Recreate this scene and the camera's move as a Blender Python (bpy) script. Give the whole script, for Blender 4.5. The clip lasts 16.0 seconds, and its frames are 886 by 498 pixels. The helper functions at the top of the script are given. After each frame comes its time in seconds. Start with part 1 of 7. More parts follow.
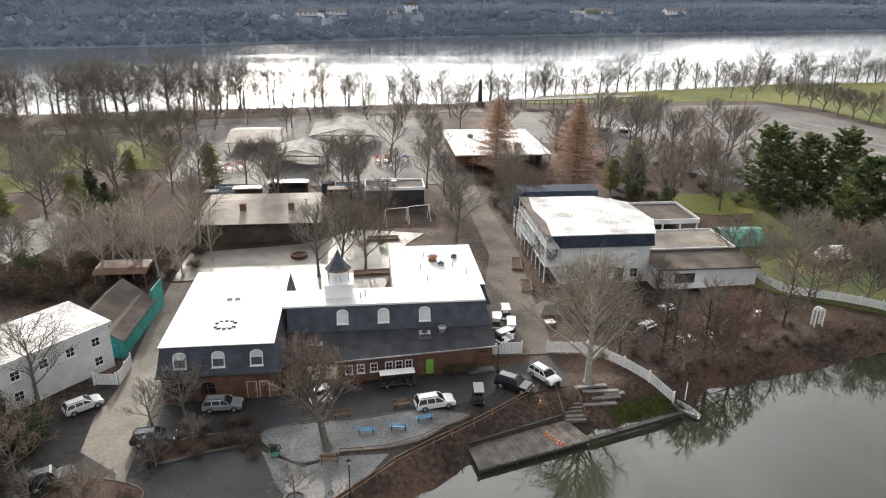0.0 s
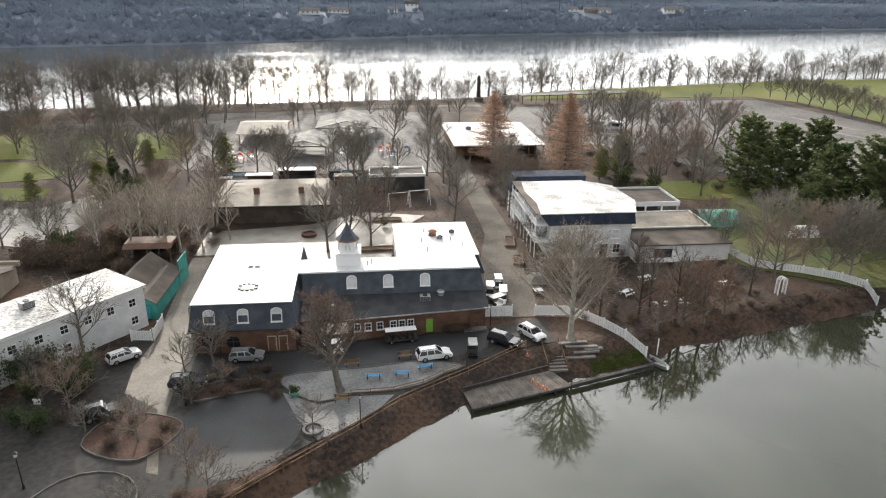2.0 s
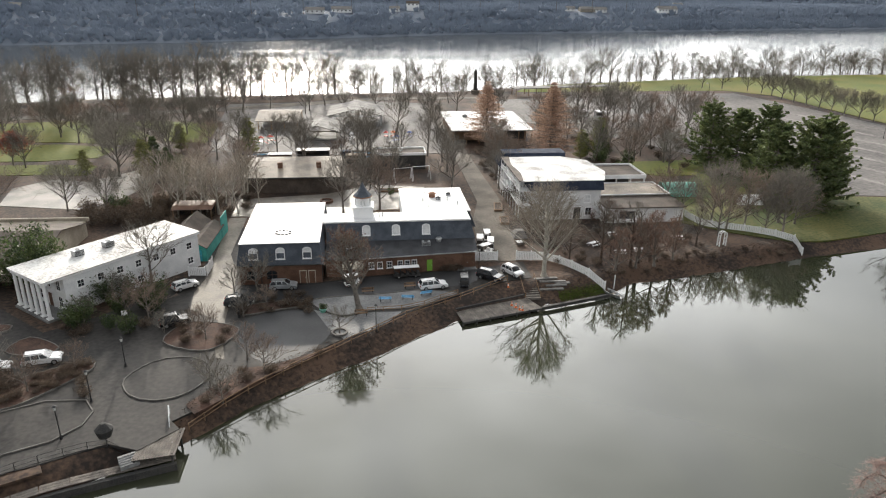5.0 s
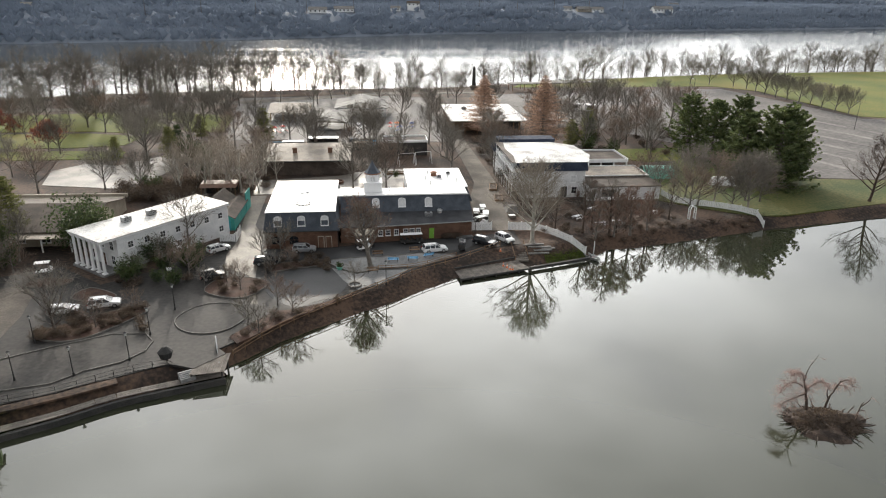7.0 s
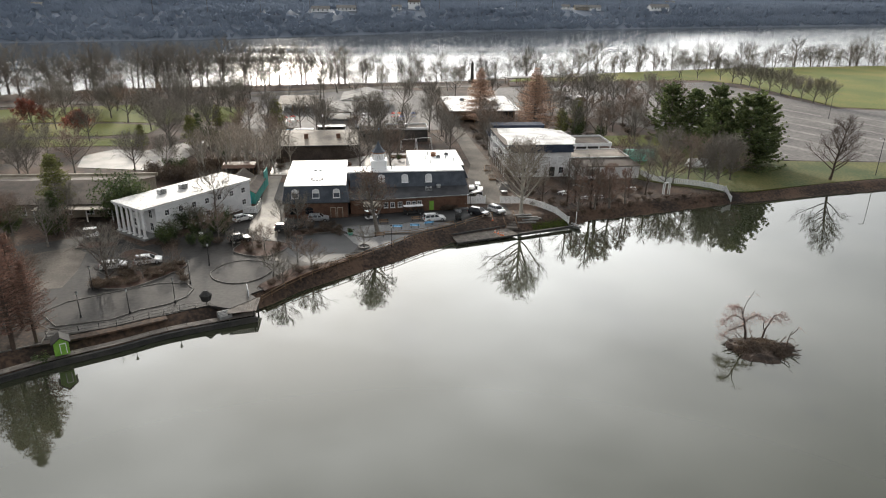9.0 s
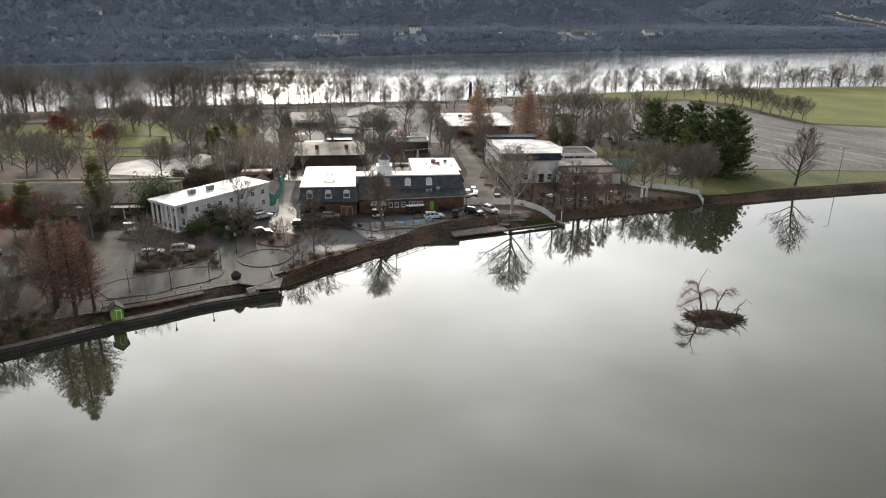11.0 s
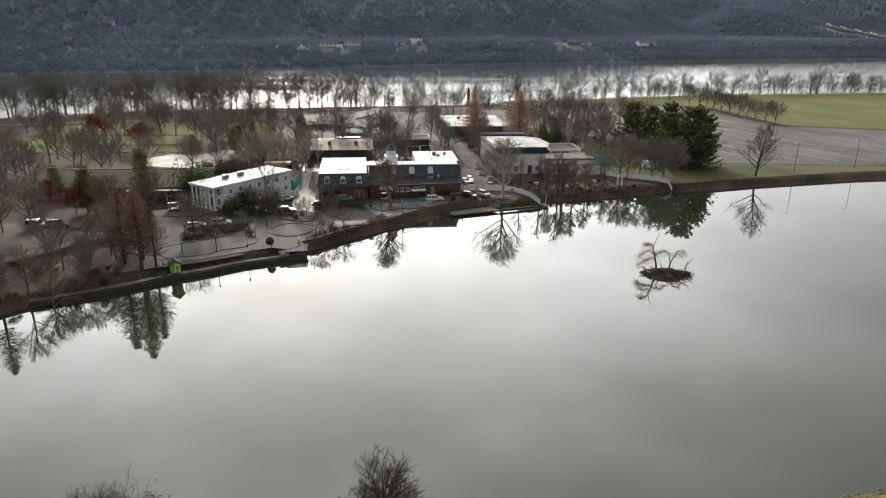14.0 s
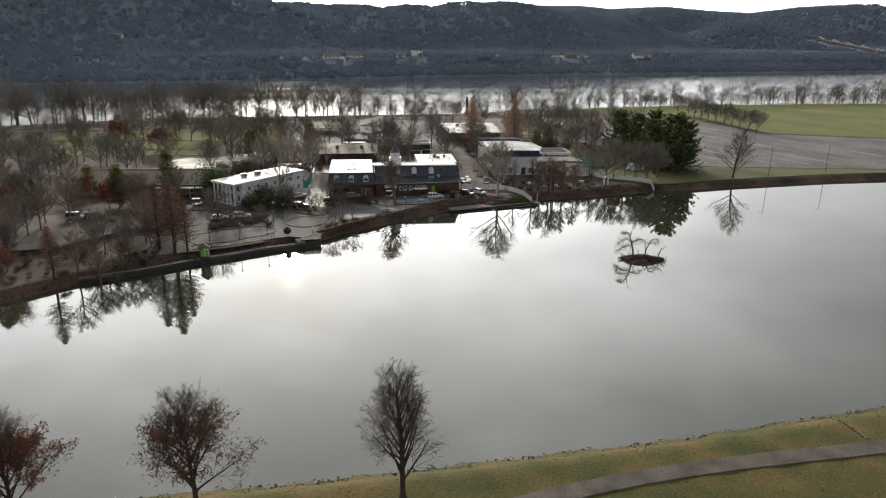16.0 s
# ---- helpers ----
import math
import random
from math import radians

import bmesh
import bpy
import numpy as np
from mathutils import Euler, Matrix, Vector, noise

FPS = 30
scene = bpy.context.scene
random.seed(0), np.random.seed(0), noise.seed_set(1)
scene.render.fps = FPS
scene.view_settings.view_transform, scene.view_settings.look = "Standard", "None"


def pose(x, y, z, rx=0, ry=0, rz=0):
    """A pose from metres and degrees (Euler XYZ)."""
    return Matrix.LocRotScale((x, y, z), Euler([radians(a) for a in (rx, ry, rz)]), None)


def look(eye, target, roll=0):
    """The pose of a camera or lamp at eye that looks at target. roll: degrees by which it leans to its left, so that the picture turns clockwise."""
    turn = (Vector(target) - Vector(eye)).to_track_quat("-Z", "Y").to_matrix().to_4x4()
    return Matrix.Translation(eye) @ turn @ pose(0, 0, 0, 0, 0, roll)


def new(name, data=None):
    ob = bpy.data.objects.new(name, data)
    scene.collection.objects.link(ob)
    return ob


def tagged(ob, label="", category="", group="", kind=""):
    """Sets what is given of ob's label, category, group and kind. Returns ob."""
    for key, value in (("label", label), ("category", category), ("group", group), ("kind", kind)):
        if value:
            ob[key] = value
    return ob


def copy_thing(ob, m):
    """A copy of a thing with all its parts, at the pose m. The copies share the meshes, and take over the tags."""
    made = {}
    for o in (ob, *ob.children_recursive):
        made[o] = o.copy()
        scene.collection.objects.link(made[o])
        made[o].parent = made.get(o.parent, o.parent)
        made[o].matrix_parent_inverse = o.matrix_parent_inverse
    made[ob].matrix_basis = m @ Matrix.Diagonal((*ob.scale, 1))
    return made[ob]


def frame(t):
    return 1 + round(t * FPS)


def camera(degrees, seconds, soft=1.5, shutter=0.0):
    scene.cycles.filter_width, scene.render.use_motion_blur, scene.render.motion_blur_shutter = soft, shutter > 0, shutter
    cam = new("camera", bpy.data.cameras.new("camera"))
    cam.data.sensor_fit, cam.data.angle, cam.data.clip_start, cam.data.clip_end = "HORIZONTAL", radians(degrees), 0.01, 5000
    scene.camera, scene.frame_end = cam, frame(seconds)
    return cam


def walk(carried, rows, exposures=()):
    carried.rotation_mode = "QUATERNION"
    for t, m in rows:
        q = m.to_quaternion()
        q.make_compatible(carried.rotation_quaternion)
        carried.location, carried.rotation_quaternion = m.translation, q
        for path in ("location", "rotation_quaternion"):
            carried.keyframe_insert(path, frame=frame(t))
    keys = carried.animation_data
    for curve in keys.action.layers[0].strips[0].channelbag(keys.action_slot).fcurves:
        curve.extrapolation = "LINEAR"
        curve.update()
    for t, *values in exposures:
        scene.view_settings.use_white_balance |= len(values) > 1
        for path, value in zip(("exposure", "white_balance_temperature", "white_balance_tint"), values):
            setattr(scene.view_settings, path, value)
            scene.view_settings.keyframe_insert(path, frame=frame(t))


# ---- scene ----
cam = camera(65.9, 16.0, soft=1.1)
PATH = [
    (0, (-15.143, -76.988, 45.064), (-14.919, -75.139, 44.336), 0.8),
    (0.5, (-15.345, -79.068, 45.095), (-15.121, -77.219, 44.366), 0.8),
    (1, (-15.577, -81.595, 45.122), (-15.353, -79.746, 44.393), 0.9),
    (1.5, (-15.828, -84.547, 45.142), (-15.604, -82.698, 44.412), 0.8),
    (2, (-16.129, -87.784, 45.232), (-15.906, -85.935, 44.502), 0.8),
    (2.5, (-16.544, -91.266, 45.455), (-16.32, -89.418, 44.724), 0.9),
    (3, (-16.87, -94.903, 45.582), (-16.647, -93.055, 44.851), 1.0),
    (3.5, (-17.225, -98.647, 45.638), (-17.002, -96.799, 44.907), 0.9),
    (4, (-17.618, -102.534, 45.708), (-17.395, -100.685, 44.977), 0.9),
    (6.5, (-19.753, -123.222, 46.363), (-19.532, -121.374, 45.631), 0.8),
    (7, (-20.377, -127.333, 46.363), (-20.154, -125.485, 45.632), 0.9),
    (7.5, (-20.71, -131.591, 46.437), (-20.488, -129.743, 45.704), 0.9),
    (8, (-21.098, -135.822, 46.488), (-20.876, -133.974, 45.754), 0.8),
    (8.5, (-21.461, -140.052, 46.467), (-21.241, -138.205, 45.734), 0.8),
    (9, (-21.759, -144.329, 46.406), (-21.54, -142.481, 45.673), 0.7),
    (11.5, (-23.878, -166.001, 46.382), (-23.658, -164.128, 45.718), 0.7),
    (12, (-24.379, -170.091, 46.449), (-24.158, -168.218, 45.784), 0.7),
    (12.5, (-24.823, -174.399, 46.418), (-24.602, -172.526, 45.754), 0.7),
    (13, (-25.166, -178.665, 46.369), (-24.946, -176.791, 45.705), 0.6),
    (13.5, (-25.554, -182.708, 46.373), (-25.335, -180.832, 45.716), 0.7),
    (14, (-26.064, -186.87, 46.399), (-25.844, -184.989, 45.756), 0.7),
    (14.5, (-26.547, -191.115, 46.388), (-26.326, -189.229, 45.758), 0.7),
    (15, (-26.969, -195.396, 46.464), (-26.749, -193.507, 45.845), 0.7),
    (15.5, (-27.335, -199.614, 46.608), (-27.115, -197.723, 45.997), 0.7),
    (16, (-28.014, -204.0, 46.624), (-27.792, -202.108, 46.013), 0.8),
]
EXPOSURES = [(0.0, 0.38), (4.0, 0.31), (8.0, 0.11), (11.5, -0.16), (14.0, -0.38), (16.0, -0.61)]
walk(cam, [(t, look(e, g, r)) for t, e, g, r in PATH], EXPOSURES)
# ---------------------------------------------------------------- light
SUN_EL, SUN_AZ = radians(18), radians(-6.5)
TO_SUN = Vector((math.sin(SUN_AZ) * math.cos(SUN_EL), math.cos(SUN_AZ) * math.cos(SUN_EL), math.sin(SUN_EL)))
world = bpy.data.worlds.new("winter_sky")
scene.world = world
world.use_nodes = True
wn, wl = world.node_tree.nodes, world.node_tree.links
wn.clear()
w_out = wn.new("ShaderNodeOutputWorld")
w_bg = wn.new("ShaderNodeBackground")
w_sky = wn.new("ShaderNodeTexSky")
w_sky.sky_type, w_sky.sun_disc = "NISHITA", False
w_sky.sun_elevation, w_sky.sun_rotation = SUN_EL, SUN_AZ
w_sky.air_density, w_sky.dust_density = 1.0, 2.0
w_tc = wn.new("ShaderNodeTexCoord")
# thin winter cloud, brighter round the veiled sun
w_map = wn.new("ShaderNodeMapping")
w_map.inputs["Scale"].default_value = (1.0, 1.0, 2.6)
w_noise = wn.new("ShaderNodeTexNoise")
w_noise.inputs["Scale"].default_value, w_noise.inputs["Detail"].default_value = 2.6, 6.0
w_ramp = wn.new("ShaderNodeValToRGB")
w_ramp.color_ramp.elements[0].position, w_ramp.color_ramp.elements[1].position = 0.36, 0.62
w_dot = wn.new("ShaderNodeVectorMath")
w_dot.operation = "DOT_PRODUCT"
w_dot.inputs[1].default_value = TO_SUN
w_max = wn.new("ShaderNodeMath")
w_max.operation = "MAXIMUM"
w_max.inputs[1].default_value = 0.0
w_pow = wn.new("ShaderNodeMath")
w_pow.operation = "POWER"
w_pow.inputs[1].default_value = 4.6
w_glow = wn.new("ShaderNodeMath")
w_glow.operation = "MULTIPLY_ADD"
w_glow.inputs[1].default_value, w_glow.inputs[2].default_value = 148.0, 9.3
w_cloud = wn.new("ShaderNodeVectorMath")
w_cloud.operation = "SCALE"
w_cloud.inputs[0].default_value = (0.978, 0.983, 0.973)
w_mix = wn.new("ShaderNodeMixRGB")
w_fac = wn.new("ShaderNodeMath")
w_fac.operation = "MULTIPLY_ADD"
w_fac.inputs[1].default_value, w_fac.inputs[2].default_value = 0.3, 0.55
wl.new(w_tc.outputs["Generated"], w_map.inputs["Vector"])
wl.new(w_map.outputs[0], w_noise.inputs["Vector"])
wl.new(w_noise.outputs["Fac"], w_ramp.inputs[0])
wl.new(w_tc.outputs["Generated"], w_dot.inputs[0])
wl.new(w_dot.outputs["Value"], w_max.inputs[0])
wl.new(w_max.outputs[0], w_pow.inputs[0])
w_sep = wn.new("ShaderNodeSeparateXYZ")
w_low = wn.new("ShaderNodeMath")
w_low.operation, w_low.use_clamp = "SUBTRACT", True
w_low.inputs[0].default_value = 1.0
w_fade = wn.new("ShaderNodeMath")
w_fade.operation = "MULTIPLY"
wl.new(w_tc.outputs["Generated"], w_sep.inputs[0])
wl.new(w_sep.outputs["Z"], w_low.inputs[1])
wl.new(w_low.outputs[0], w_fade.inputs[0])
wl.new(w_pow.outputs[0], w_fade.inputs[1])
wl.new(w_fade.outputs[0], w_glow.inputs[0])
wl.new(w_glow.outputs[0], w_cloud.inputs["Scale"])
wl.new(w_ramp.outputs[0], w_fac.inputs[0])
wl.new(w_fac.outputs[0], w_mix.inputs[0])
wl.new(w_sky.outputs[0], w_mix.inputs[1])
wl.new(w_cloud.outputs[0], w_mix.inputs[2])
wl.new(w_mix.outputs[0], w_bg.inputs[0])
wl.new(w_bg.outputs[0], w_out.inputs[0])
w_bg.inputs[1].default_value = 0.085
sun_lamp = bpy.data.lights.new("sun", "SUN")
sun_lamp.energy, sun_lamp.angle, sun_lamp.color = 3.9, radians(1.2), (1.0, 0.92, 0.80)
sun = new("sun", sun_lamp)
sun.matrix_world = look(tuple(TO_SUN * 300), (0, 0, 0))

# ---------------------------------------------------------------- materials
def mat(name, a, b, rough=0.8, scale=1.0, fine=12.0, bump=0.15, metal=0.0, spec=0.4, isl=0.0, obj=0.0, lo=0.41, hi=0.59, dist=0.05, third=None, thin=0.0):
    """Two colours mixed by a coarse and a fine noise in metres, with relief; isl, obj: variation piece by piece, thing by thing."""
    m = bpy.data.materials.new(name)
    m.use_nodes = True
    n, l = m.node_tree.nodes, m.node_tree.links
    p = n["Principled BSDF"]
    geo = n.new("ShaderNodeNewGeometry")
    n1, n2 = n.new("ShaderNodeTexNoise"), n.new("ShaderNodeTexNoise")
    for node, s, d in ((n1, scale, 5.0), (n2, fine, 3.0)):
        node.inputs["Scale"].default_value, node.inputs["Detail"].default_value = s, d
        l.new(geo.outputs["Position"], node.inputs["Vector"])
    add = n.new("ShaderNodeMath")
    add.operation = "MULTIPLY_ADD"
    add.inputs[1].default_value = 0.45
    l.new(n2.outputs["Fac"], add.inputs[0])
    half = n.new("ShaderNodeMath")
    half.operation = "MULTIPLY"
    half.inputs[1].default_value = 0.55
    l.new(n1.outputs["Fac"], half.inputs[0])
    l.new(half.outputs[0], add.inputs[2])
    ramp = n.new("ShaderNodeValToRGB")
    ramp.color_ramp.elements[0].position, ramp.color_ramp.elements[1].position = lo, hi
    ramp.color_ramp.elements[0].color, ramp.color_ramp.elements[1].color = (*a, 1), (*b, 1)
    if third:
        e = ramp.color_ramp.elements.new((lo + hi) / 2)
        e.color = (*third, 1)
    l.new(add.outputs[0], ramp.inputs[0])
    colour = ramp.outputs[0]
    for amount, source in ((isl, geo.outputs["Random Per Island"]), (obj, None)):
        if amount:
            if source is None:
                source = n.new("ShaderNodeObjectInfo").outputs["Random"]
            hsv = n.new("ShaderNodeHueSaturation")
            val = n.new("ShaderNodeMath")
            val.operation = "MULTIPLY_ADD"
            val.inputs[1].default_value, val.inputs[2].default_value = amount, 1 - amount / 2
            l.new(source, val.inputs[0])
            l.new(val.outputs[0], hsv.inputs["Value"])
            l.new(colour, hsv.inputs["Color"])
            colour = hsv.outputs[0]
    l.new(colour, p.inputs["Base Color"])
    p.inputs["Roughness"].default_value, p.inputs["Metallic"].default_value = rough, metal
    p.inputs["Specular IOR Level"].default_value = spec
    if bump:
        bn = n.new("ShaderNodeBump")
        bn.inputs["Strength"].default_value, bn.inputs["Distance"].default_value = bump, dist
        l.new(add.outputs[0], bn.inputs["Height"])
        l.new(bn.outputs[0], p.inputs["Normal"])
    if thin:
        # light passing through thin leaves
        tr, mx = n.new("ShaderNodeBsdfTranslucent"), n.new("ShaderNodeMixShader")
        mx.inputs[0].default_value = thin
        l.new(colour, tr.inputs["Color"])
        l.new(p.outputs[0], mx.inputs[1])
        l.new(tr.outputs[0], mx.inputs[2])
        l.new(mx.outputs[0], n["Material Output"].inputs["Surface"])
    return m


def water(name, colour, rough, scale, strength, dist=0.1, ior=1.33, breeze=None):
    m = bpy.data.materials.new(name)
    m.use_nodes = True
    n, l = m.node_tree.nodes, m.node_tree.links
    p = n["Principled BSDF"]
    p.inputs["Base Color"].default_value = (*colour, 1)
    p.inputs["Roughness"].default_value = rough
    p.inputs["IOR"].default_value = ior
    geo = n.new("ShaderNodeNewGeometry")
    mp = n.new("ShaderNodeMapping")
    mp.inputs["Scale"].default_value = (0.6, 1.4, 1.0)
    no = n.new("ShaderNodeTexNoise")
    no.inputs["Scale"].default_value, no.inputs["Detail"].default_value = scale, 6.0
    bn = n.new("ShaderNodeBump")
    bn.inputs["Strength"].default_value, bn.inputs["Distance"].default_value = strength, dist
    l.new(geo.outputs["Position"], mp.inputs["Vector"])
    l.new(mp.outputs[0], no.inputs["Vector"])
    l.new(no.outputs["Fac"], bn.inputs["Height"])
    l.new(bn.outputs[0], p.inputs["Normal"])
    if breeze:
        # long streaks of ruffled and of calm water
        ms = n.new("ShaderNodeMapping")
        ms.inputs["Scale"].default_value = (0.004, 0.03, 1.0)
        ns = n.new("ShaderNodeTexNoise")
        ns.inputs["Scale"].default_value, ns.inputs["Detail"].default_value = 1.0, 6.0
        rs = n.new("ShaderNodeMapRange")
        rs.inputs["From Min"].default_value, rs.inputs["From Max"].default_value = -0.66, -0.18
        rs.inputs["To Min"].default_value, rs.inputs["To Max"].default_value = breeze
        l.new(geo.outputs["Position"], ms.inputs["Vector"])
        l.new(ms.outputs[0], ns.inputs["Vector"])
        # the wind reaches the near half of the river, the far bank lies in the lee
        dt = n.new("ShaderNodeVectorMath")
        dt.operation = "DOT_PRODUCT"
        dt.inputs[1].default_value = (0.0004, -0.0028, 0.0)
        sm = n.new("ShaderNodeMath")
        sm.operation = "ADD"
        l.new(geo.outputs["Position"], dt.inputs[0])
        l.new(ns.outputs["Fac"], sm.inputs[0])
        l.new(dt.outputs["Value"], sm.inputs[1])
        l.new(sm.outputs[0], rs.inputs["Value"])
        l.new(rs.outputs[0], p.inputs["Roughness"])
    return m


LITTER = mat("leaf_litter", (0.024, 0.018, 0.015), (0.105, 0.066, 0.045), 0.95, 0.1, 1.8, 0.5, dist=0.15, third=(0.06, 0.039, 0.028))
GRASS = mat("winter_grass", (0.058, 0.088, 0.007), (0.17, 0.138, 0.022), 0.95, 0.035, 1.2, 0.4, dist=0.08, third=(0.102, 0.118, 0.011), lo=0.36, hi=0.64)
# Darker copy of the grass, with the pines' shadow put into the colour.
SHADELAWN = mat("pine_shaded_lawn", (0.034, 0.056, 0.009), (0.11, 0.104, 0.028), 0.95, 0.07, 1.6, 0.4, dist=0.08)
MUD = mat("dark_islet_mud", (0.02, 0.015, 0.012), (0.075, 0.052, 0.04), 0.95, 0.9, 7.0, 0.9, dist=0.25)
BANKGRASS = mat("dry_bank_grass", (0.034, 0.050, 0.006), (0.145, 0.092, 0.026), 0.95, 0.16, 3.0, 0.6, dist=0.1, third=(0.076, 0.066, 0.012), lo=0.38, hi=0.62)
ASPHALT = mat("asphalt", (0.019, 0.020, 0.022), (0.042, 0.042, 0.044), 0.7, 0.18, 6.0, 0.12, dist=0.02)
PATHTAR = mat("weathered_path_asphalt", (0.075, 0.062, 0.053), (0.14, 0.118, 0.10), 0.9, 0.35, 5.0, 0.2, dist=0.02, spec=0.2)
OAKLEAF = mat("brown_oak_leaves", (0.085, 0.045, 0.032), (0.18, 0.095, 0.066), 0.9, 0.8, 9.0, 0.0, isl=0.5, thin=0.3)
OLDASPHALT = mat("old_asphalt", (0.018, 0.017, 0.017), (0.057, 0.053, 0.049), 0.78, 0.09, 1.6, 0.06, dist=0.02, spec=0.2, lo=0.36, hi=0.62)
GRAVEL = mat("gravel_drive", (0.062, 0.053, 0.044), (0.15, 0.128, 0.104), 0.9, 0.16, 3.0, 0.3, dist=0.04)
# Tan drive surface with the sun's bright streak put into its colour.
SUNSTRIP = mat("sunlit_drive_strip", (0.077, 0.065, 0.050), (0.180, 0.155, 0.122), 0.7, 0.3, 3.0, 0.15, dist=0.03, spec=0.5, lo=0.38, hi=0.62)
# Glossier damp gravel, its colour also lightened for the sun's glare.
DAMPSUNGRAVEL = mat("damp_sunlit_gravel", (0.10, 0.087, 0.073), (0.22, 0.195, 0.165), 0.6, 0.22, 5.0, 0.12, dist=0.02, spec=0.6)
CONCRETE = mat("concrete_paving", (0.115, 0.116, 0.118), (0.225, 0.225, 0.222), 0.8, 0.25, 4.0, 0.1, dist=0.02)
PALETAR = mat("pale_worn_asphalt", (0.085, 0.078, 0.074), (0.23, 0.212, 0.20), 0.9, 0.08, 0.9, 0.05, lo=0.36, hi=0.6)
BEDMULCH = mat("red_brown_mulch", (0.034, 0.02, 0.015), (0.10, 0.056, 0.04), 0.95, 0.5, 5.0, 0.7, dist=0.1)
KERB = mat("kerb_concrete", (0.105, 0.099, 0.091), (0.175, 0.164, 0.150), 0.85, 0.8, 8.0, 0.1)
WHITEROOF = mat("white_membrane_roof", (0.50, 0.51, 0.52), (0.70, 0.70, 0.70), 0.6, 0.35, 2.0, 0.06, lo=0.25, hi=0.6)
PONDROOF = mat("weathered_white_roof", (0.20, 0.185, 0.17), (0.56, 0.56, 0.55), 0.6, 0.22, 3.0, 0.1, lo=0.38, hi=0.54)
SLATE = mat("slate_mansard", (0.045, 0.055, 0.072), (0.085, 0.10, 0.125), 0.65, 0.7, 9.0, 0.3, isl=0.25)
NAVY = mat("navy_shingle", (0.026, 0.034, 0.055), (0.048, 0.06, 0.088), 0.9, 0.7, 9.0, 0.3, spec=0.15)
BLACKROOF = mat("black_roof_felt", (0.022, 0.023, 0.027), (0.05, 0.052, 0.058), 0.7, 0.5, 7.0, 0.15)
BRICK = mat("red_brick", (0.086, 0.045, 0.031), (0.172, 0.098, 0.066), 0.9, 0.5, 14.0, 0.35, isl=0.1)
WHITEPAINT = mat("white_paint", (0.72, 0.73, 0.74), (0.86, 0.86, 0.86), 0.55, 0.6, 7.0, 0.08, lo=0.25, hi=0.55)
OLDWHITE = mat("weathered_white_paint", (0.554, 0.564, 0.574), (0.792, 0.792, 0.792), 0.65, 0.5, 6.0, 0.1, lo=0.28, hi=0.58)
BLIND = mat("closed_white_blind", (0.55, 0.56, 0.57), (0.72, 0.72, 0.72), 0.6, 1.0, 6.0, 0.05)
DARKGLASS = mat("dark_window_glass", (0.015, 0.018, 0.022), (0.03, 0.034, 0.04), 0.08, 0.5, 4.0, 0.0, spec=0.6)
BROWNDOOR = mat("brown_painted_door", (0.10, 0.052, 0.032), (0.16, 0.085, 0.055), 0.6, 0.8, 9.0, 0.1)
BEIGE = mat("beige_canvas", (0.33, 0.29, 0.23), (0.46, 0.42, 0.34), 0.85, 0.8, 9.0, 0.1)
GREENDOOR = mat("lime_green_paint", (0.16, 0.36, 0.04), (0.24, 0.46, 0.07), 0.6, 1.0, 8.0, 0.05)
TEAL = mat("teal_paint", (0.03, 0.26, 0.23), (0.07, 0.38, 0.33), 0.6, 0.6, 6.0, 0.1)
CYAN = mat("bright_cyan_paint", (0.04, 0.38, 0.47), (0.08, 0.48, 0.58), 0.6, 0.8, 6.0, 0.05)
BROWNROOF = mat("brown_shingle_roof", (0.055, 0.043, 0.036), (0.115, 0.092, 0.075), 0.9, 0.4, 7.0, 0.3)
TANROOF = mat("tan_gravel_roof", (0.128, 0.106, 0.085), (0.255, 0.217, 0.174), 0.75, 0.25, 4.0, 0.15)
RUSTROOF = mat("rusted_metal_roof", (0.17, 0.075, 0.04), (0.30, 0.16, 0.10), 0.7, 0.5, 6.0, 0.15)
METALROOF = mat("grey_metal_roof", (0.13, 0.125, 0.12), (0.25, 0.24, 0.225), 0.85, 0.4, 5.0, 0.08, spec=0.2)
STEEL = mat("galvanised_steel", (0.38, 0.39, 0.40), (0.55, 0.56, 0.57), 0.4, 1.0, 8.0, 0.05, metal=0.7)
DARKMETAL = mat("dark_metal", (0.02, 0.02, 0.022), (0.045, 0.045, 0.047), 0.5, 1.0, 9.0, 0.05, metal=0.3)
TIMBER = mat("weathered_timber", (0.085, 0.074, 0.066), (0.18, 0.158, 0.138), 0.9, 0.7, 12.0, 0.3, obj=0.35)
BROWNTIMBER = mat("brown_timber", (0.15, 0.092, 0.055), (0.26, 0.165, 0.10), 0.85, 0.7, 12.0, 0.25)
ORANGEWOOD = mat("orange_pine_timber", (0.32, 0.18, 0.08), (0.46, 0.28, 0.14), 0.8, 0.7, 10.0, 0.2)
STONE = mat("bank_stone", (0.075, 0.062, 0.05), (0.22, 0.19, 0.16), 0.9, 1.5, 8.0, 0.3, isl=0.8)
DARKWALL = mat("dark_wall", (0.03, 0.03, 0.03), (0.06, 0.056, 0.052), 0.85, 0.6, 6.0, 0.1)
TANWALL = mat("tan_stucco", (0.25, 0.215, 0.17), (0.36, 0.32, 0.26), 0.85, 0.5, 8.0, 0.1)
GREENTENT = mat("green_translucent_sheet", (0.12, 0.36, 0.28), (0.20, 0.47, 0.38), 0.4, 0.6, 5.0, 0.05)
BARK = mat("grey_brown_bark", (0.116, 0.103, 0.090), (0.215, 0.193, 0.170), 0.95, 1.5, 14.0, 0.4, obj=0.3)
